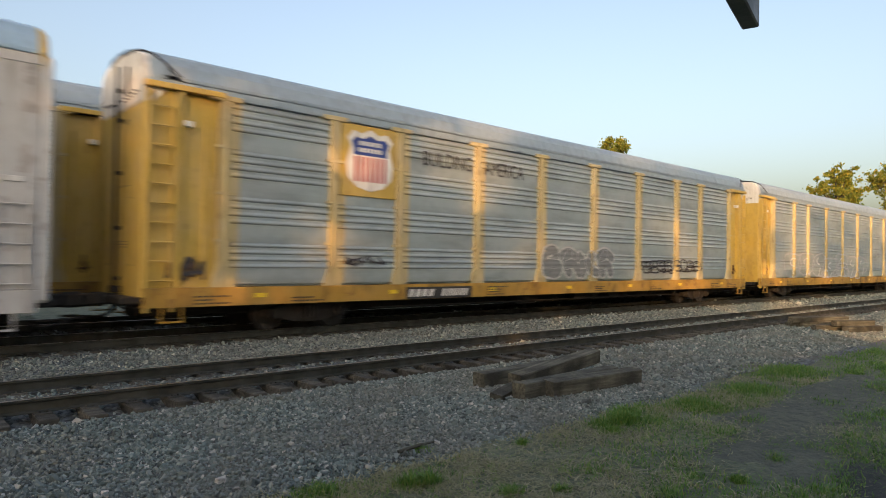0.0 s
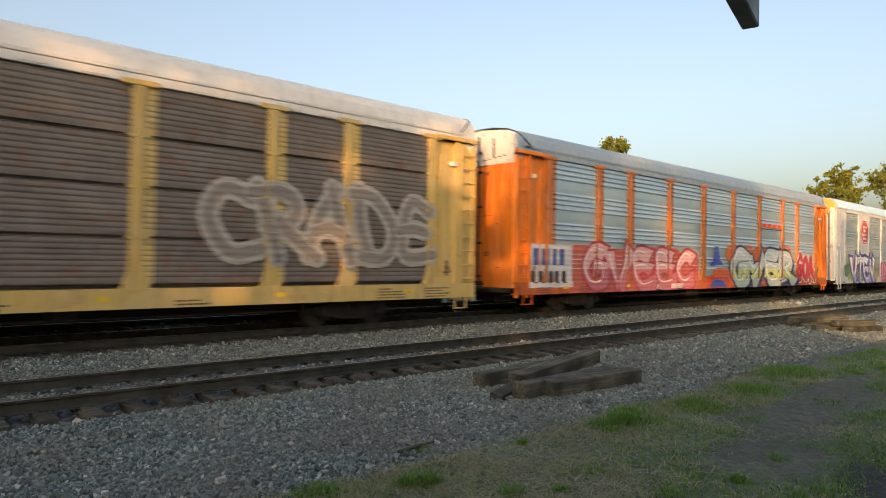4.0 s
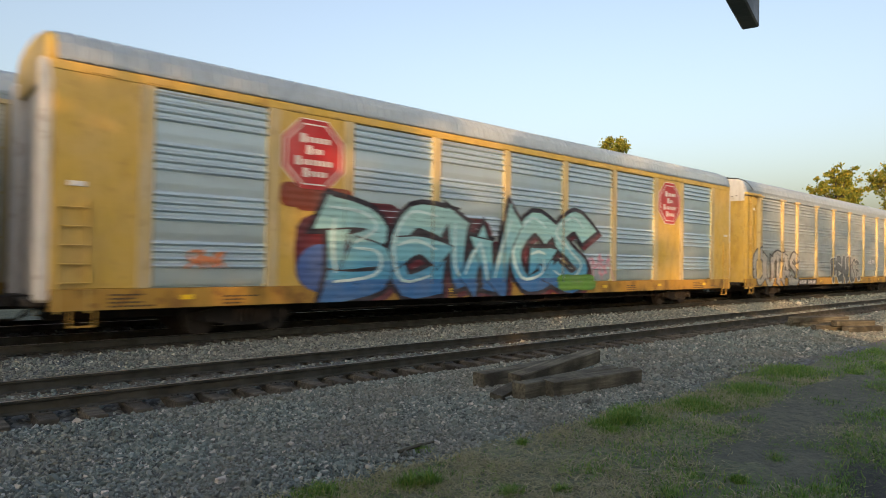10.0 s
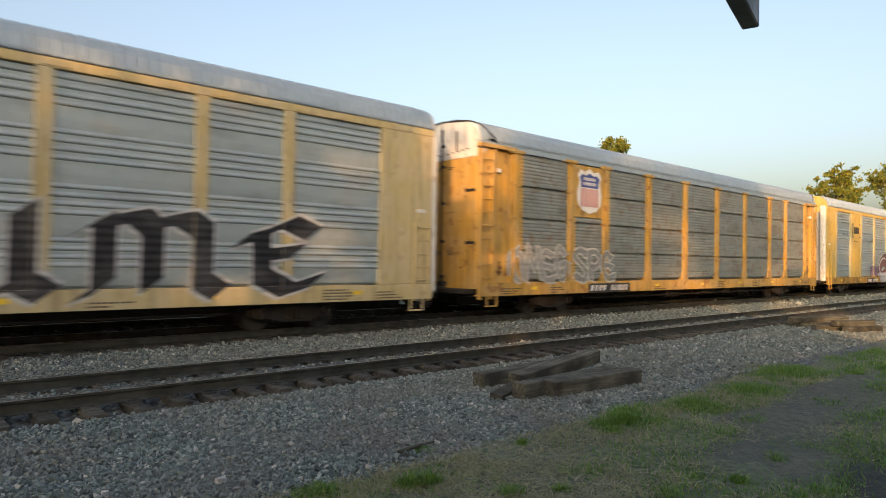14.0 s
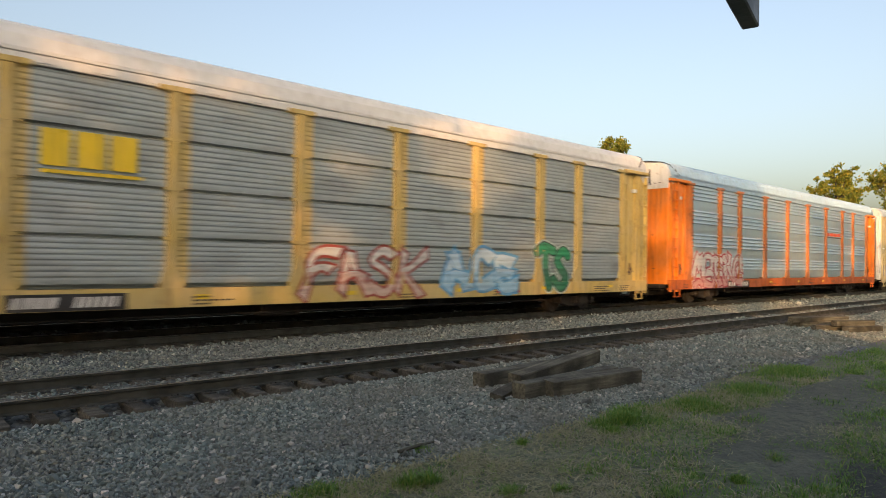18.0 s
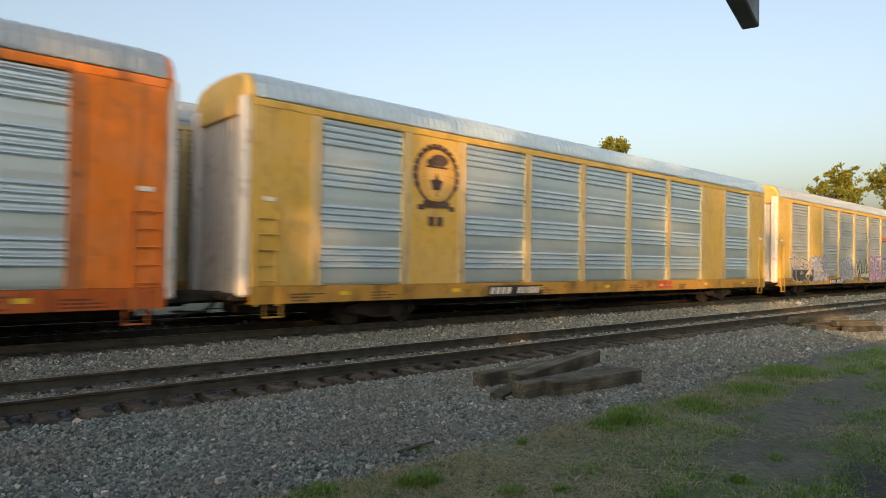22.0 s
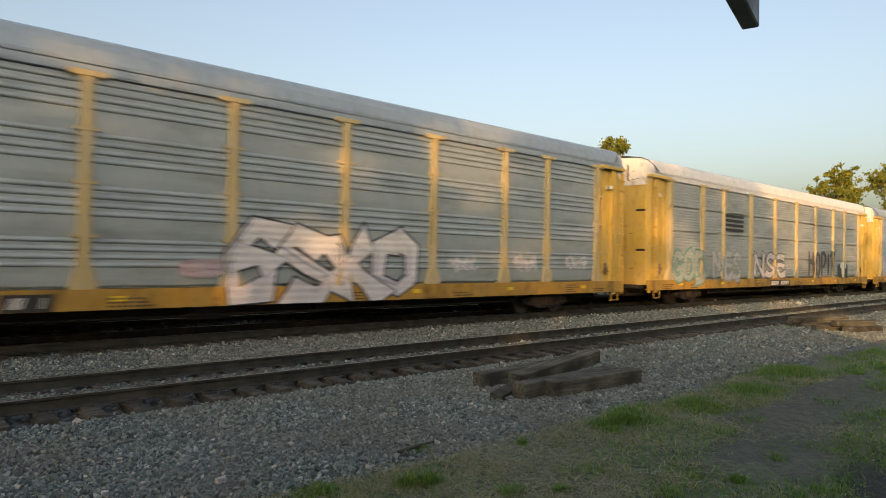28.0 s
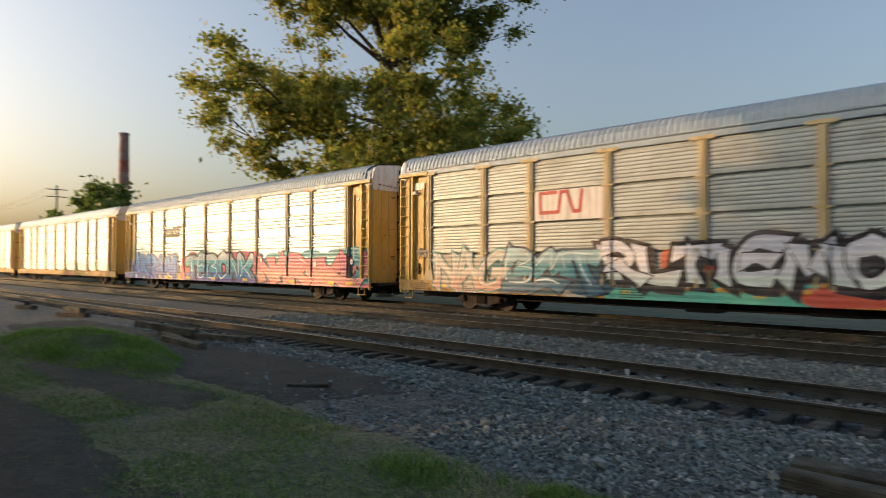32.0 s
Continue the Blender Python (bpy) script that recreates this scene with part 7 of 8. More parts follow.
def old_tie(k, length, x, y, z, rz, ry=0.0, rx=0.0, w=0.23, h=0.18):
    ob = new("old_tie", timber_mesh(k, length, w, h))
    ob.matrix_basis = pose(x, y, z, rx, ry, rz)
    tagged(ob, "weathered grey-brown timber railway tie lying on the gravel", "railway tie", "discarded ties")


PILE_A = [(2.25, 9.22, 6.42, -0.195, -4, 0.0, 3), (2.6, 8.9, 6.7, -0.2, 1.5, 0, -2), (2.35, 9.12, 7.12, -0.05, 3, -5, 5), (2.2, 8.85, 7.75, -0.2, 4, 0, 0)]
PILE_B = [(2.7, 24.70, 8.20, -0.2, -18, 0, 0), (2.7, 25.00, 7.85, -0.2, -24, 0, 3), (2.6, 24.60, 8.05, -0.02, -21, 0, 4), (2.3, 24.30, 7.15, -0.2, -34, 0, 0), (1.6, 24.30, 6.65, -0.2, -20, 0, 0), (1.5, 24.20, 6.90, -0.02, -28, 0, 0)]
PILE_C = [(2.45, -0.82, 6.93, -0.19, -3, 0, 3), (2.4, -0.84, 6.62, -0.215, -3, 0, -2), (2.4, -0.85, 5.45, -0.25, 1, 0, 0)]
PILE_D = [(2.6, -17.6, 7.5, -0.2, -12, 0, 0), (2.5, -16.2, 7.2, -0.2, -4, 0, 4), (2.6, -18.4, 7.7, -0.03, 12, 3, 0), (2.4, -16.4, 8.2, -0.2, 15, 0, 0)]
PILE_E = [(1.6, -27.6, 8.0, -0.2, 20, 0, 0), (1.5, -28.2, 8.2, -0.2, -10, 0, 0), (1.5, -27.8, 8.1, -0.03, 5, 0, 0), (1.5, -33.9, 7.9, -0.2, 12, 0, 0), (1.6, -34.4, 8.1, -0.03, -15, 0, 0)]
for k, row in enumerate(PILE_A + PILE_B + PILE_C + PILE_D + PILE_E):
    length, x, y, z, rz, ry, rx = row
    if x < -10 or x > 20:
        z = max(z, bed_height(x, y) + (0.27 if z > -0.1 else 0.095))
    thick = k < len(PILE_A)
    old_tie(k, length, x, y, z + 0.025 * thick, rz, ry, rx, 0.26 if thick else 0.23, 0.235 if thick else 0.18)

old_tie(51, 1.75, 8.1, 7.02, -0.16, 13, -7, 10, 0.2, 0.12)
old_tie(50, 0.75, -9.3, 6.3, -0.235, 30, -3, 4, 0.1, 0.05)

single("stick", lambda bm: (rod(bm, (4.45, 5.62, -0.29), (4.75, 5.6, -0.26), 0.022, 0.018, 6), rod(bm, (4.75, 5.6, -0.26), (5.02, 5.68, -0.29), 0.018, 0.01, 6), rod(bm, (4.55, 5.61, -0.28), (4.4, 5.5, -0.3), 0.012, 0.008, 5)), OLD_TIE)
tagged(bpy.data.objects["stick"], "short dark stick lying on the dirt", "stick")


# ---- grass ----
def blades(name, spots, material, label):
    """spots: rows of x, y, z, height, lean. Each blade is two bent segments."""
    nr = np.random.RandomState(len(spots))
    n = len(spots)
    a = nr.uniform(0, 6.283, n)
    h, lean = spots[:, 3], spots[:, 4]
    w = 0.004 + h * 0.018
    dx, dy = np.cos(a), np.sin(a)
    pts = []
    for f, out, wide in ((0, 0, 1), (0.55, 0.3, 0.8), (1.0, 1.0, 0.0)):
        cx, cy, cz = spots[:, 0] + dx * lean * h * out, spots[:, 1] + dy * lean * h * out, spots[:, 2] + h * f * (1 - 0.25 * lean * out)
        if wide:
            pts += [np.stack([cx - dy * w * wide, cy + dx * w * wide, cz], -1), np.stack([cx + dy * w * wide, cy - dx * w * wide, cz], -1)]
        else:
            pts.append(np.stack([cx, cy, cz], -1))
    v = np.stack(pts, 1).reshape(-1, 3)
    b = np.arange(n)[:, None] * 5
    f = np.concatenate([b + np.array([[0, 1, 3]]), b + np.array([[0, 3, 2]]), b + np.array([[2, 3, 4]])])
    me = bpy.data.meshes.new(name)
    me.from_pydata(v.tolist(), [], f.tolist())
    me.materials.append(material)
    return tagged(new(name, me), label, "grass", kind="stuff")


def mound_height(x, y):
    d = ((x + 17.4) / 5.2) ** 2 + ((y - 5.25) / 1.5) ** 2
    return max(0.0, (0.48 + 0.22 * noise.noise((x * 0.5, y * 0.8, 9)) + 0.07 * noise.noise((x * 1.9, y * 1.9, 3))) * (1 - d))


def mound():
    """A low bank of earth under rank weeds."""
    vs, fs = [], []
    for i in range(57):
        for j in range(21):
            x, y = -23.4 + i * 0.22, 3.5 + j * 0.18
            vs.append((x, y, -0.39 + mound_height(x, y)))
    for i in range(56):
        for j in range(20):
            fs.append((i * 21 + j, (i + 1) * 21 + j, (i + 1) * 21 + j + 1, i * 21 + j + 1))
    tagged(raw("earth_bank", vs, fs, MOSS), "low bank of earth overgrown with green weeds", "bank", kind="structure")


mound()


def lawn():
    nr = np.random.RandomState(11)

    # worn bare places in the grass: x, y and the half lengths of each
    bare = [(7.2, 2.95, 1.2, 0.5), (10.9, 3.55, 2.2, 0.55), (5.2, 2.9, 0.9, 0.4), (2.6, 4.6, 1.2, 0.3), (14.5, 4.0, 2.5, 0.4), (-0.6, 4.6, 0.8, 0.3), (-9.0, 1.9, 3.4, 0.7), (-12.5, 4.2, 2.6, 0.6)]

    def field(n, x0, x1, y0, y1, grow, h, lean, keep_under, wear=1.0):
        x, y = nr.uniform(x0, x1, n), nr.uniform(y0, y1, n)
        d = np.array([noise.noise((a * 0.7, b * 0.7, grow)) + 0.5 * noise.noise((a * 2.3, b * 2.3, grow + 4)) + 0.4 * noise.noise((a * 6.3, b * 6.3, grow + 9)) for a, b in zip(x, y)])
        edge = np.array([5.3 + wavy(q, 1) * 0.5 for q in x]) + nr.normal(0, 0.12, n)
        for bx, by, rx, ry in bare:
            q = ((x - bx) / rx) ** 2 + ((y - by) / ry) ** 2
            d = d - wear * 0.8 * np.clip(1.35 - q, 0, 1)
        ok = (d > keep_under + nr.normal(0, 0.3, n)) & (y < edge)
        ok &= nr.uniform(0, 1, n) < np.clip((y - y0) / 1.6, 0, 1) * np.clip((x - x0) / 1.2, 0, 1) * np.clip((x1 - x) / 2.0, 0, 1)
        x, y = x[ok], y[ok]
        return np.stack([x, y, np.full(len(x), -0.37), h * nr.uniform(0.4, 1.1, len(x)), nr.uniform(*lean, len(x))], -1)
    dry = field(165000, 0.2, 15, 0.4, 6.0, 2.0, 0.1, (1.0, 3.0), 0.02)
    dry2 = field(130000, -17, 2, 0.6, 5.9, 2.0, 0.09, (0.7, 2.2), 0.0)
    blades("dry_grass", np.concatenate([dry, dry2]), STRAW, "thin dry straw-coloured grass")
    green = [field(90000, 6, 31, 0.2, 5.9, 8.0, 0.11, (0.3, 1.3), -0.02, 0.9), field(44000, 2, 10, 0.6, 5.2, 5.0, 0.08, (0.4, 1.4), 0.06, 0.7), field(150000, -24, 1, -1.2, 5.8, 8.0, 0.11, (0.3, 1.4), -0.2, 0.45)]
    tufts = [(3.2, 5.2, 0.24, 0.15), (4.0, 4.85, 0.12, 0.19), (4.15, 4.75, 0.09, 0.22), (4.75, 5.6, 0.12, 0.14), (4.98, 3.84, 0.1, 0.12), (7.75, 4.95, 0.25, 0.27), (8.15, 5.15, 0.2, 0.24), (7.4, 5.0, 0.2, 0.17), (7.2, 4.75, 0.15, 0.14), (8.0, 4.75, 0.3, 0.13), (9.6, 4.9, 0.3, 0.17), (5.9, 5.1, 0.08, 0.13), (7.75, 2.95, 0.22, 0.1), (7.6, 2.9, 0.14, 0.09), (8.1, 3.1, 0.16, 0.09)]
    tufts += [(6.62, 2.9, 0.09, 0.12), (6.58, 2.84, 0.07, 0.1), (6.4, 3.25, 0.12, 0.06), (4.6, 4.1, 0.14, 0.12), (9.6, 4.6, 0.3, 0.12), (11.5, 4.8, 0.6, 0.16), (14.0, 5.2, 0.8, 0.18), (-2.3, 5.1, 0.5, 0.2), (-3.0, 4.9, 0.4, 0.18), (-3.4, 5.0, 0.3, 0.2), (-1.7, 4.9, 0.35, 0.22), (8.4, 2.9, 0.35, 0.1), (-5, 4.6, 0.5, 0.2)]
    for x, y, r, h in tufts:
        n = int(2600 * r)
        px, py = x + nr.normal(0, r * 0.7, n), y + nr.normal(0, r * 0.45, n)
        d = np.hypot(px - x, py - y) / r
        green.append(np.stack([px, py, np.full(n, -0.37), h * nr.uniform(0.35, 1.0, n) * np.clip(1.15 - 0.4 * d, 0.3, 1), nr.uniform(0.2, 1.1, n)], -1))
    for k in range(150):                       # scattered green clumps in the worn turf
        x, y, r = nr.uniform(5.5, 22), nr.uniform(1.2, 5.4), nr.uniform(0.06, 0.24)
        if y > 0.5 * x + 1.6 or noise.noise((x * 0.6, y * 0.8, 21)) < -0.12:
            continue
        n = int(900 * r)
        green.append(np.stack([x + nr.normal(0, r, n), y + nr.normal(0, r * 0.6, n), np.full(n, -0.37), nr.uniform(0.04, 0.13, n), nr.uniform(0.3, 1.5, n)], -1))
    for k in range(60):
        q = nr.uniform(0, 1) ** 1.3
        x, y, r = 7.7 + 16 * q + nr.normal(0, 0.5), 1.75 + 3.3 * q + nr.normal(0, 0.28), nr.uniform(0.12, 0.4)
        n = int(700 * r)
        green.append(np.stack([x + nr.normal(0, r, n), y + nr.normal(0, r * 0.5, n), np.full(n, -0.37), nr.uniform(0.04, 0.16, n), nr.uniform(0.3, 1.6, n)], -1))
    # a rank mound of weeds
    n = 26000
    px, py = nr.uniform(-23, -12, n), nr.uniform(3.6, 6.9, n)
    up = np.array([mound_height(a, b) for a, b in zip(px, py)])
    ok = up > 0.05 + nr.uniform(0, 0.1, n)
    px, py, up = px[ok], py[ok], up[ok]
    tall = np.array([0.6 + 1.1 * noise.noise((a * 1.3, b * 1.3, 4)) for a, b in zip(px, py)])
    weeds = (np.stack([px, py, up - 0.38, 0.2 * np.clip(tall, 0.25, 1.6) * nr.uniform(0.4, 1.1, len(px)), nr.uniform(0.2, 1.2, len(px))], -1))
    blades("weeds", weeds, WEED, "rank bright green weeds on a bank")
    blades("green_grass", np.concatenate(green), GRASS, "tufts of green grass and weeds")


lawn()


# ---- trees ----
def leaf_mesh(name, centers, size, material, seed):
    """Small folded leaf quads round the given points."""
    nr = np.random.RandomState(seed)
    n = len(centers)
    d = nr.normal(size=(n, 3))
    d /= np.linalg.norm(d, axis=1)[:, None]
    e = np.cross(d, nr.normal(size=(n, 3)))
    e /= np.linalg.norm(e, axis=1)[:, None]
    s = (size * nr.uniform(0.6, 1.3, n))[:, None]
    v = np.stack([centers - d * s * 0.6, centers + e * s * 0.4, centers + d * s * 0.6, centers - e * s * 0.4], 1).reshape(-1, 3)
    me = bpy.data.meshes.new(name)
    me.vertices.add(n * 4)
    me.vertices.foreach_set("co", v.astype(np.float32).ravel())
    me.loops.add(n * 4)
    me.loops.foreach_set("vertex_index", np.arange(n * 4, dtype=np.int32))
    me.polygons.add(n)
    me.polygons.foreach_set("loop_start", (np.arange(n) * 4).astype(np.int32))
    me.update(calc_edges=True)
    me.materials.append(material)
    return me


def tree(x, y, height, spread, leaves, size, material, label, seed, low=0.3, clumps=40, puff=0.2, limbs=0):
    """A tapered trunk, forking limbs and a crown of leaf clumps with gaps."""
    rng, nr = random.Random(seed), np.random.RandomState(seed)
    root = tagged(new("tree"), label, "tree", "trees round the tracks")
    root.location = (x, y, -0.4)
    base = height * low
    tips = []

    def build(bm):
        r0 = height * 0.022
        top = height * 0.8
        pts = [(0, 0, 0)]
        for k in range(1, 6):
            pts.append((rng.uniform(-0.03, 0.03) * height * k / 5, rng.uniform(-0.03, 0.03) * height * k / 5, top * k / 5))
        for k in range(5):
            rod(bm, pts[k], pts[k + 1], r0 * (1 - k / 5.5), r0 * (1 - (k + 1) / 5.5), 9)
        for k in range(limbs or clumps):
            f = rng.uniform(0, 1)
            z = base + (height - base) * f
            wide = spread * (math.sin(math.pi * min(1, 0.12 + 0.82 * f)) ** 0.7)
            a = k * 2.4 + rng.uniform(-0.5, 0.5)
            q = wide * math.sqrt(rng.uniform(0.15, 1.0))
            tip = Vector((math.cos(a) * q, math.sin(a) * q, z))
            j = min(4, max(1, int(z / top * 5) - 1))
            start = Vector(pts[j])
            mid = start.lerp(tip, 0.5) + Vector((0, 0, -0.06 * q))
            rod(bm, start, mid, r0 * 0.34, r0 * 0.2, 6)
            rod(bm, mid, tip, r0 * 0.2, r0 * 0.05, 5)
            if not limbs:
                tips.append(tip)
                continue
            out = (tip - mid).normalized()
            for j in range(clumps // limbs):
                along = rng.uniform(0.15, 1.0)
                reach = spread * (0.1 + 0.16 * along)
                twig = mid.lerp(tip, along) + Vector((rng.gauss(0, 1), rng.gauss(0, 1), rng.gauss(0.25, 0.8))) * reach * 0.6 + out * reach * 0.4
                rod(bm, mid.lerp(tip, along * 0.85), twig, r0 * 0.09, r0 * 0.02, 5)
                tips.append(twig)
    single("trunk", build, BARK, root)
    per = leaves // len(tips)
    cl = []
    for t in tips:
        r = spread * rng.uniform(puff, puff * 1.8)
        d = nr.normal(size=(per, 3))
        d /= np.linalg.norm(d, axis=1)[:, None]
        d *= (r * np.abs(nr.normal(0, 0.54, per)))[:, None] * np.array([1, 1, 0.7])
        cl.append(np.array(t) + d)
    part("crown", leaf_mesh("crown", np.concatenate(cl), size, material, seed), root)
    return root


tree(-32.7, 27.9, 23.5, 9.6, 150000, 0.26, LEAF_SUNLIT, "large green tree with golden leaves behind the tracks", 1, 0.16, 600, 0.105, 34)
tree(68, 45, 17.1, 3.2, 16000, 0.3, LEAF_SUNLIT, "tree whose sunlit top shows above the train", 3, 0.3, 80, 0.2)
tree(58, 44, 12.9, 4.5, 14000, 0.3, LEAF_SUNLIT, "green tree behind the far train", 13, 0.3, 200, 0.149, 24)
tree(56, 46.5, 11.6, 2.2, 6000, 0.3, LEAF_SUNLIT, "small green tree behind the far train", 14, 0.3, 100, 0.189, 16)
tree(75, 53, 13.5, 5, 12000, 0.32, LEAF, "green tree behind the train", 4, 0.3, 200, 0.149, 24)
tree(112, 34, 17.8, 3.8, 14000, 0.38, LEAF_SUNLIT, "tall tree in the distance beside the tracks", 5, 0.3, 220, 0.135, 28)
tree(126, 36, 15.8, 5, 14000, 0.38, LEAF, "green tree in the distance beside the tracks", 6, 0.3, 220, 0.135, 28)
tree(134, 31, 20, 6, 12000, 0.38, LEAF_SUNLIT, "thinly leaved tall tree in the distance", 7, 0.3, 220, 0.121, 28)
tree(8, 62, 10, 6, 9000, 0.42, LEAF_SUNLIT, "golden tree behind the shed", 8)
tree(-1, 66, 11, 6, 9000, 0.42, LEAF_SUNLIT, "sunlit tree behind the shed", 9)
tree(16, 66, 10, 6, 4000, 0.6, LEAF_SUNLIT, "sunlit tree behind the shed", 10)
tree(-25.5, 2.2, 14.0, 2.4, 7000, 0.3, LEAF, "slender leafy tree beside the ballast", 28, 0.35, 60, 0.16)
tree(-82, 27, 11, 6, 5000, 0.6, LEAF, "dark low tree beside the tracks", 11, 0.1)
tree(-95, 30, 10, 6, 4000, 0.6, LEAF, "dark low tree beside the tracks", 12, 0.1)
# unseen trees added behind the camera, placed to shape the shade on the tracks
tree(-35.1, -9, 15.5, 5.5, 20000, 0.6, LEAF, "broad leafy tree that shades the tracks", 20, 0.12, 60)
tree(-16.0, -3.0, 13.8, 4.4, 17000, 0.45, LEAF, "leafy tree beside the lot", 24, 0.3, 46)
tree(-13.1, -4, 9.7, 1.7, 5000, 0.35, LEAF, "young leafy tree beside the lot", 27, 0.1, 40)
tree(-19.3, -10, 9.0, 2.4, 5000, 0.45, LEAF, "low leafy tree behind the lot", 22, 0.05, 34)
tree(-21.2, -16, 15.6, 4.0, 11000, 0.5, LEAF, "leafy tree that dapples the tracks", 21, 0.1, 60)
tree(-11.0, -17, 16.0, 3.5, 11000, 0.5, LEAF, "tall leafy tree with a bare trunk behind the depot", 23, 0.64, 60, 0.13)
tree(0.6, -16, 14.2, 2.9, 8000, 0.5, LEAF, "small leafy tree behind the depot", 25, 0.1, 40)
tree(14.0, -15, 13.0, 3.4, 6000, 0.5, LEAF, "small leafy tree at the end of the lot", 26, 0.1, 40)
# an unseen row, added to shade the lower car sides and the ground
for k in range(25):
    if k in (15, 16):                          # a gap in the row lets the low sun through
        continue
    x = -126 + k * 6.4
    h = 16.6 if x < -68 else 18.6 if k > 13 else 14.0
    tree(x, -30 - 3 * (k % 2), h + (k * 37 % 5) * 0.35 - 0.7, 2.9 if k > 13 else 4.2, 2600, 1.0, LEAF, "tree in the row behind the lot", 30 + k, 0.05, 26)
# unseen trees added so that the right-hand panels reflect something dark
for k in range(16):
    tree(38 + k * 7.5, -31 - 4 * (k % 2), 15.5 + (k * 29 % 7) * 0.4, 4.8, 2400, 1.0, LEAF, "tree in the row beyond the depot", 70 + k, 0.05, 26)


# ---- buildings and far things ----
def shed():
    root = tagged(new("storage_shed"), "low beige storage shed with a pale roof and blue doors", "shed")
    root.location = (4, 40, -0.4)
    single("wall", lambda bm: box(bm, -9, 9, 0, 8, 0, 4.0), SHED_WALL, root)
    single("roof", lambda bm: prism(bm, [(-0.6, 3.9), (-0.6, 4.1), (4, 6.0), (8.6, 4.1), (8.6, 3.9), (4, 5.8)], -9.4, 9.4), SHED_ROOF, root)
    single("eave_trim", lambda bm: box(bm, -9.4, 9.4, -0.66, -0.6, 3.75, 4.1), WHITE, root)
    for k in range(5):
        x = -7.2 + k * 3.6
        line = [(-0.02, 0.0)] + [q for j in range(15) for q in ((-0.03, 0.02 + j * 0.2), (-0.065, 0.07 + j * 0.2), (-0.065, 0.15 + j * 0.2), (-0.03, 0.2 + j * 0.2))] + [(-0.02, 3.05), (0.02, 3.05), (0.02, 0.0)]
        single("roller_door", lambda bm: prism(bm, line, x - 1.4, x + 1.4), BLUE_DOOR, root, "blue ribbed roller door")
    return root


shed()


def chimney():
    root = tagged(new("factory_chimney"), "tall brick factory chimney with red bands", "chimney")
    root.location = (-141, 50, -0.4)
    n = 11
    for k in range(n):
        z0, z1 = 28.5 * k / n, 28.5 * (k + 1) / n
        r0, r1 = 1.35 - 0.45 * k / n, 1.35 - 0.45 * (k + 1) / n
        single("shaft_band", lambda bm: rod(bm, (0, 0, z0), (0, 0, z1), r0, r1, 20), BRICK_RED if k in (4, 8) else CHIMNEY, root)
    single("rim", lambda bm: rod(bm, (0, 0, 28.4), (0, 0, 28.9), 1.0, 1.0, 20), CHIMNEY, root)


chimney()


def utility_pole(x, y, h):
    root = tagged(new("utility_pole"), "wooden utility pole with crossarms", "utility pole", "utility poles")
    root.location = (x, y, -0.4)
    single("pole", lambda bm: rod(bm, (0, 0, 0), (0, 0, h), 0.17, 0.12, 10), POLE, root)
    for z in (h - 0.7, h - 1.8):
        arm = single("crossarm", lambda bm: box(bm, -0.06, 0.06, -1.4, 1.4, z, z + 0.12, 0.01), POLE, root)
        for y2 in (-1.25, -0.6, 0.6, 1.25):
            single("insulator", lambda bm: rod(bm, (0, y2, z + 0.12), (0, y2, z + 0.32), 0.05, 0.03, 8), GREY, arm)


def tube(bm, pts, r):
    """One unbroken round cable through the points, along x."""
    rings = [[bm.verts.new((x, y + r * math.cos(k * 1.2566), z + r * math.sin(k * 1.2566))) for k in range(5)] for x, y, z in pts]
    for a, b in zip(rings, rings[1:]):
        for k in range(5):
            bm.faces.new((a[k], a[(k + 1) % 5], b[(k + 1) % 5], b[k]))
    bm.faces.new(rings[0][::-1])
    bm.faces.new(rings[-1])


utility_pole(-112, 30, 14.0)
utility_pole(-170, 30, 14.0)
for dy in (-1.25, -0.6, 0.6, 1.25):
    pts = [(-112 - 58 * q / 8, 30 + dy, 13.2 - 1.1 * math.sin(math.pi * q / 8)) for q in range(9)]
    single("power_line", lambda bm: tube(bm, pts, 0.02), CABLE)
for ob in [o for o in bpy.data.objects if o.name.startswith("power_line")]:
    tagged(ob, "black power line strung between the poles", "power line", "power lines")


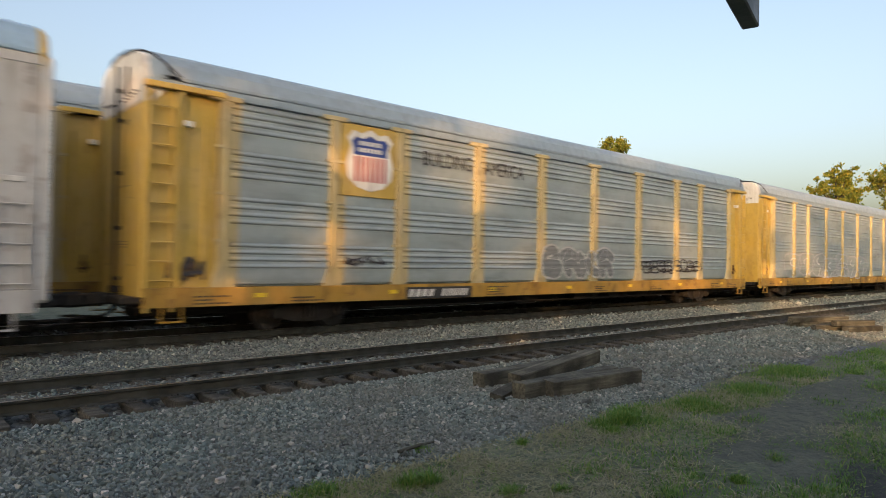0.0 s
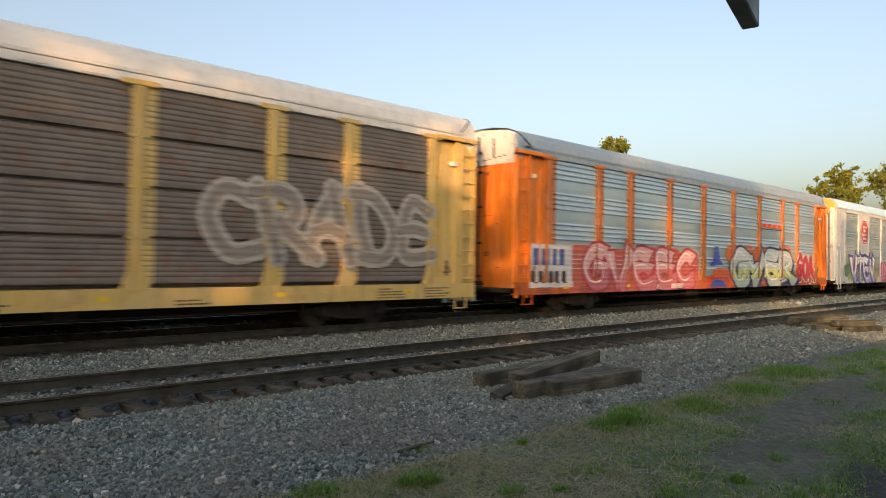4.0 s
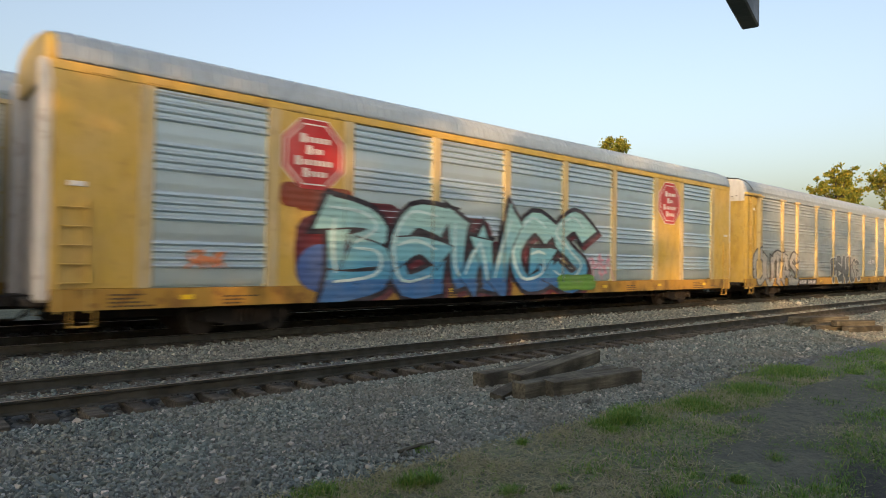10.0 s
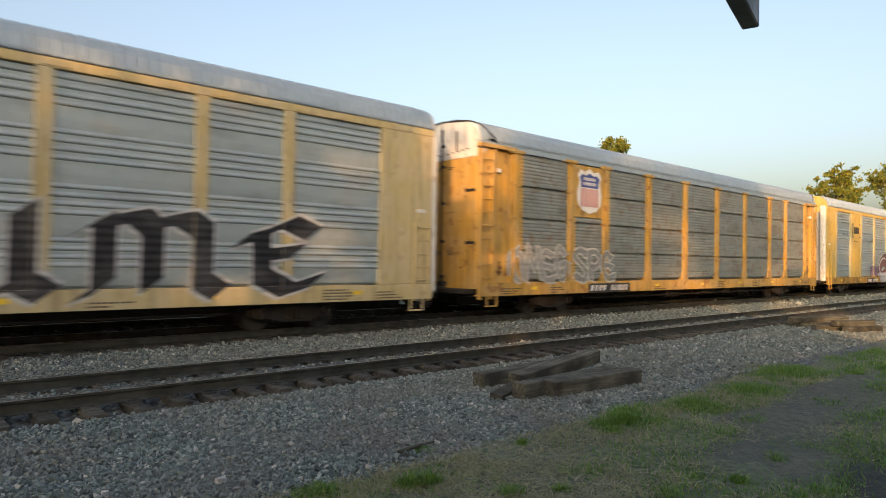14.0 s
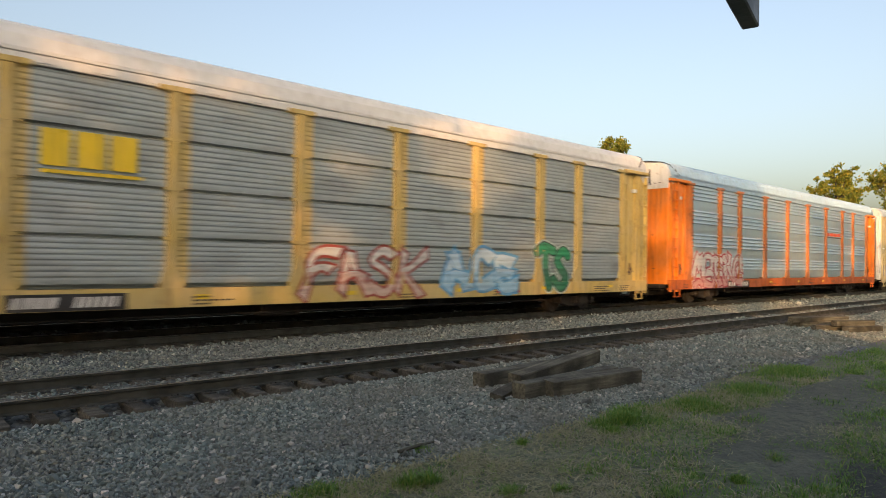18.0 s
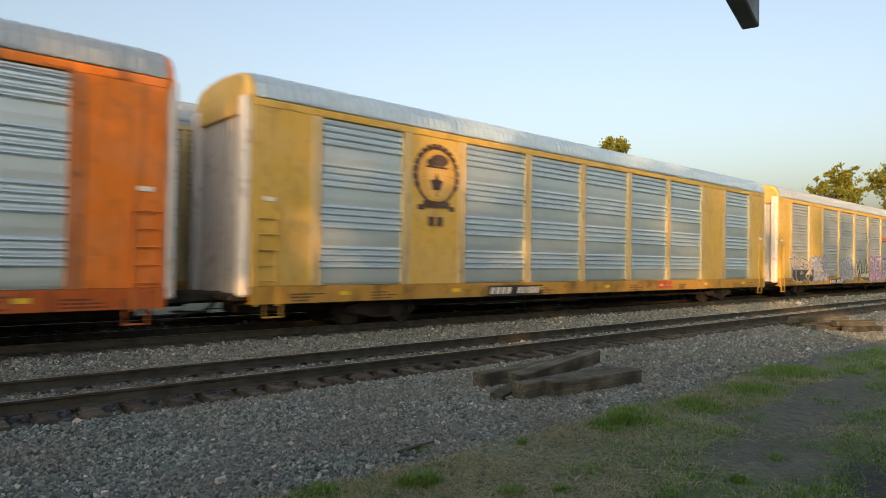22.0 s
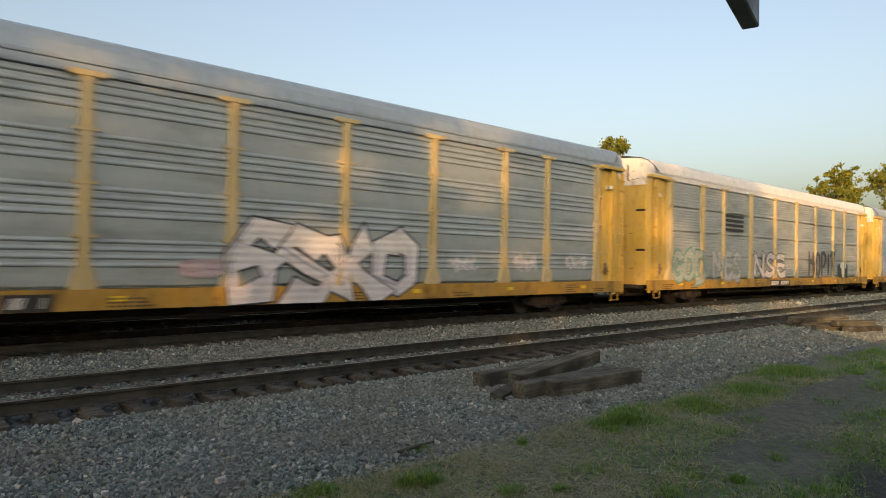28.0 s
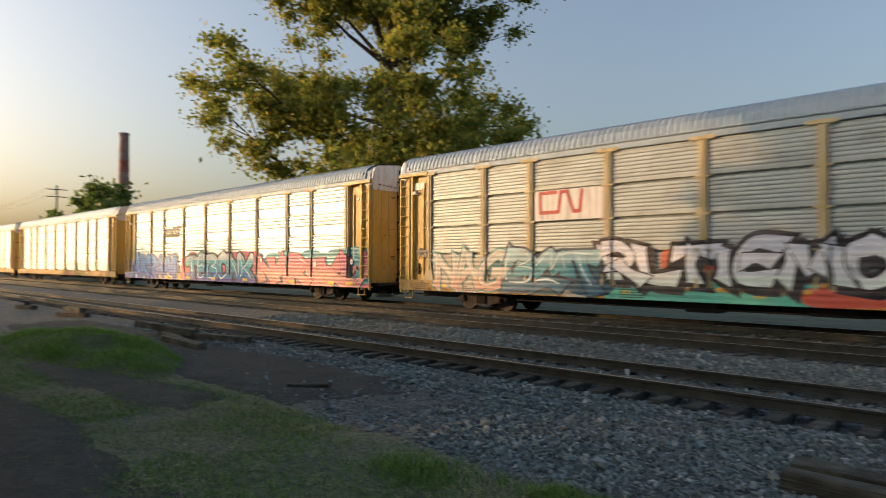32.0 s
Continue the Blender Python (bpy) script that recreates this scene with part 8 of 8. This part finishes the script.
def depot():
    """The building behind the camera, whose canopy beam reaches into view."""
    root = tagged(new("depot"), "plain depot building with a dark canopy beam", "building")
    root.location = (0, 0, -0.4)
    single("wall", lambda bm: box(bm, -5, 0.9, -9, -3.2, 0, 4.2), PLASTER, root)
    single("roof", lambda bm: prism(bm, [(-9.4, 4.1), (-9.4, 4.3), (-6.1, 6.2), (-2.8, 4.3), (-2.8, 4.1), (-6.1, 6.0)], -5.4, 1.2), ROOF, root)
    b = BEAM_END

    def beam(bm):
        q = BEAM_WAY.to_track_quat("X", "Z").to_matrix().to_4x4()
        box(bm, -2.2, 0, -0.035, 0.035, 0, 0.12, 0.006)
        bmesh.ops.transform(bm, matrix=Matrix.Translation(b + Vector((0, 0, 0.4))) @ q, verts=bm.verts[:])
    single("canopy_beam", beam, BEAM_PAINT, root, "dark blue-grey painted beam")
    back = b - BEAM_WAY * 2.2
    single("cross_beam", lambda bm: box(bm, back.x - 0.07, back.x + 0.03, -3.2, back.y + 0.1, back.z + 0.4, back.z + 0.58, 0.01), BEAM_PAINT, root)


BEAM_END, BEAM_WAY = Vector((2.88, 1.22, 2.83)), Vector((0.969, 0.249, 0.0)).normalized()
depot()


# ---- movement ----
def near_x(k, t):
    return 18.27 + SPEED_B * t - SPAN_B * (k - 2)


def far_x(k, t):
    return -2.4 + SPEED_C * (t - 30.5) + SPAN_C * (2 - k)


def spin(car, at, speed):
    """Turn the wheels of a car while it is near the camera."""
    if abs(speed) < 0.1:
        return
    t0, t1 = sorted(((-24 - at(0)) / speed, (48 - at(0)) / speed))
    t0, t1 = max(0.0, t0), min(32.0, t1)
    if t1 <= t0:
        return
    rate = math.degrees(speed / 0.42)
    step = 1 / 30
    sets = [w for truck in car.children if truck.name.startswith("truck") for w in truck.children if w.name.startswith("wheelset")]
    for w in sets:
        p = w.location.copy()
        rows = [(0.0, pose(*p))] if t0 > 0.05 else []
        n = int((t1 - t0) / step)
        for k in range(n + 1):
            rows.append((t0 + k * step, pose(p.x, p.y, p.z, 0, rate * k * step, 0)))
        if t1 < 31.9:
            rows.append((32.0, pose(p.x, p.y, p.z, 0, rate * n * step, 0)))
        walk(w, rows)


def motions():
    times = [0, 8, 16, 24, 32]
    for k, car in enumerate(NEAR):
        walk(car, [(t, pose(near_x(k, t), TRACK_B, 0)) for t in times])
        spin(car, lambda t: near_x(k, t), SPEED_B)
    for k, car in enumerate(FAR):
        walk(car, [(t, pose(far_x(k, t), TRACK_C, 0)) for t in times])
        if k < 4:
            spin(car, lambda t: far_x(k, t), SPEED_C)


motions()
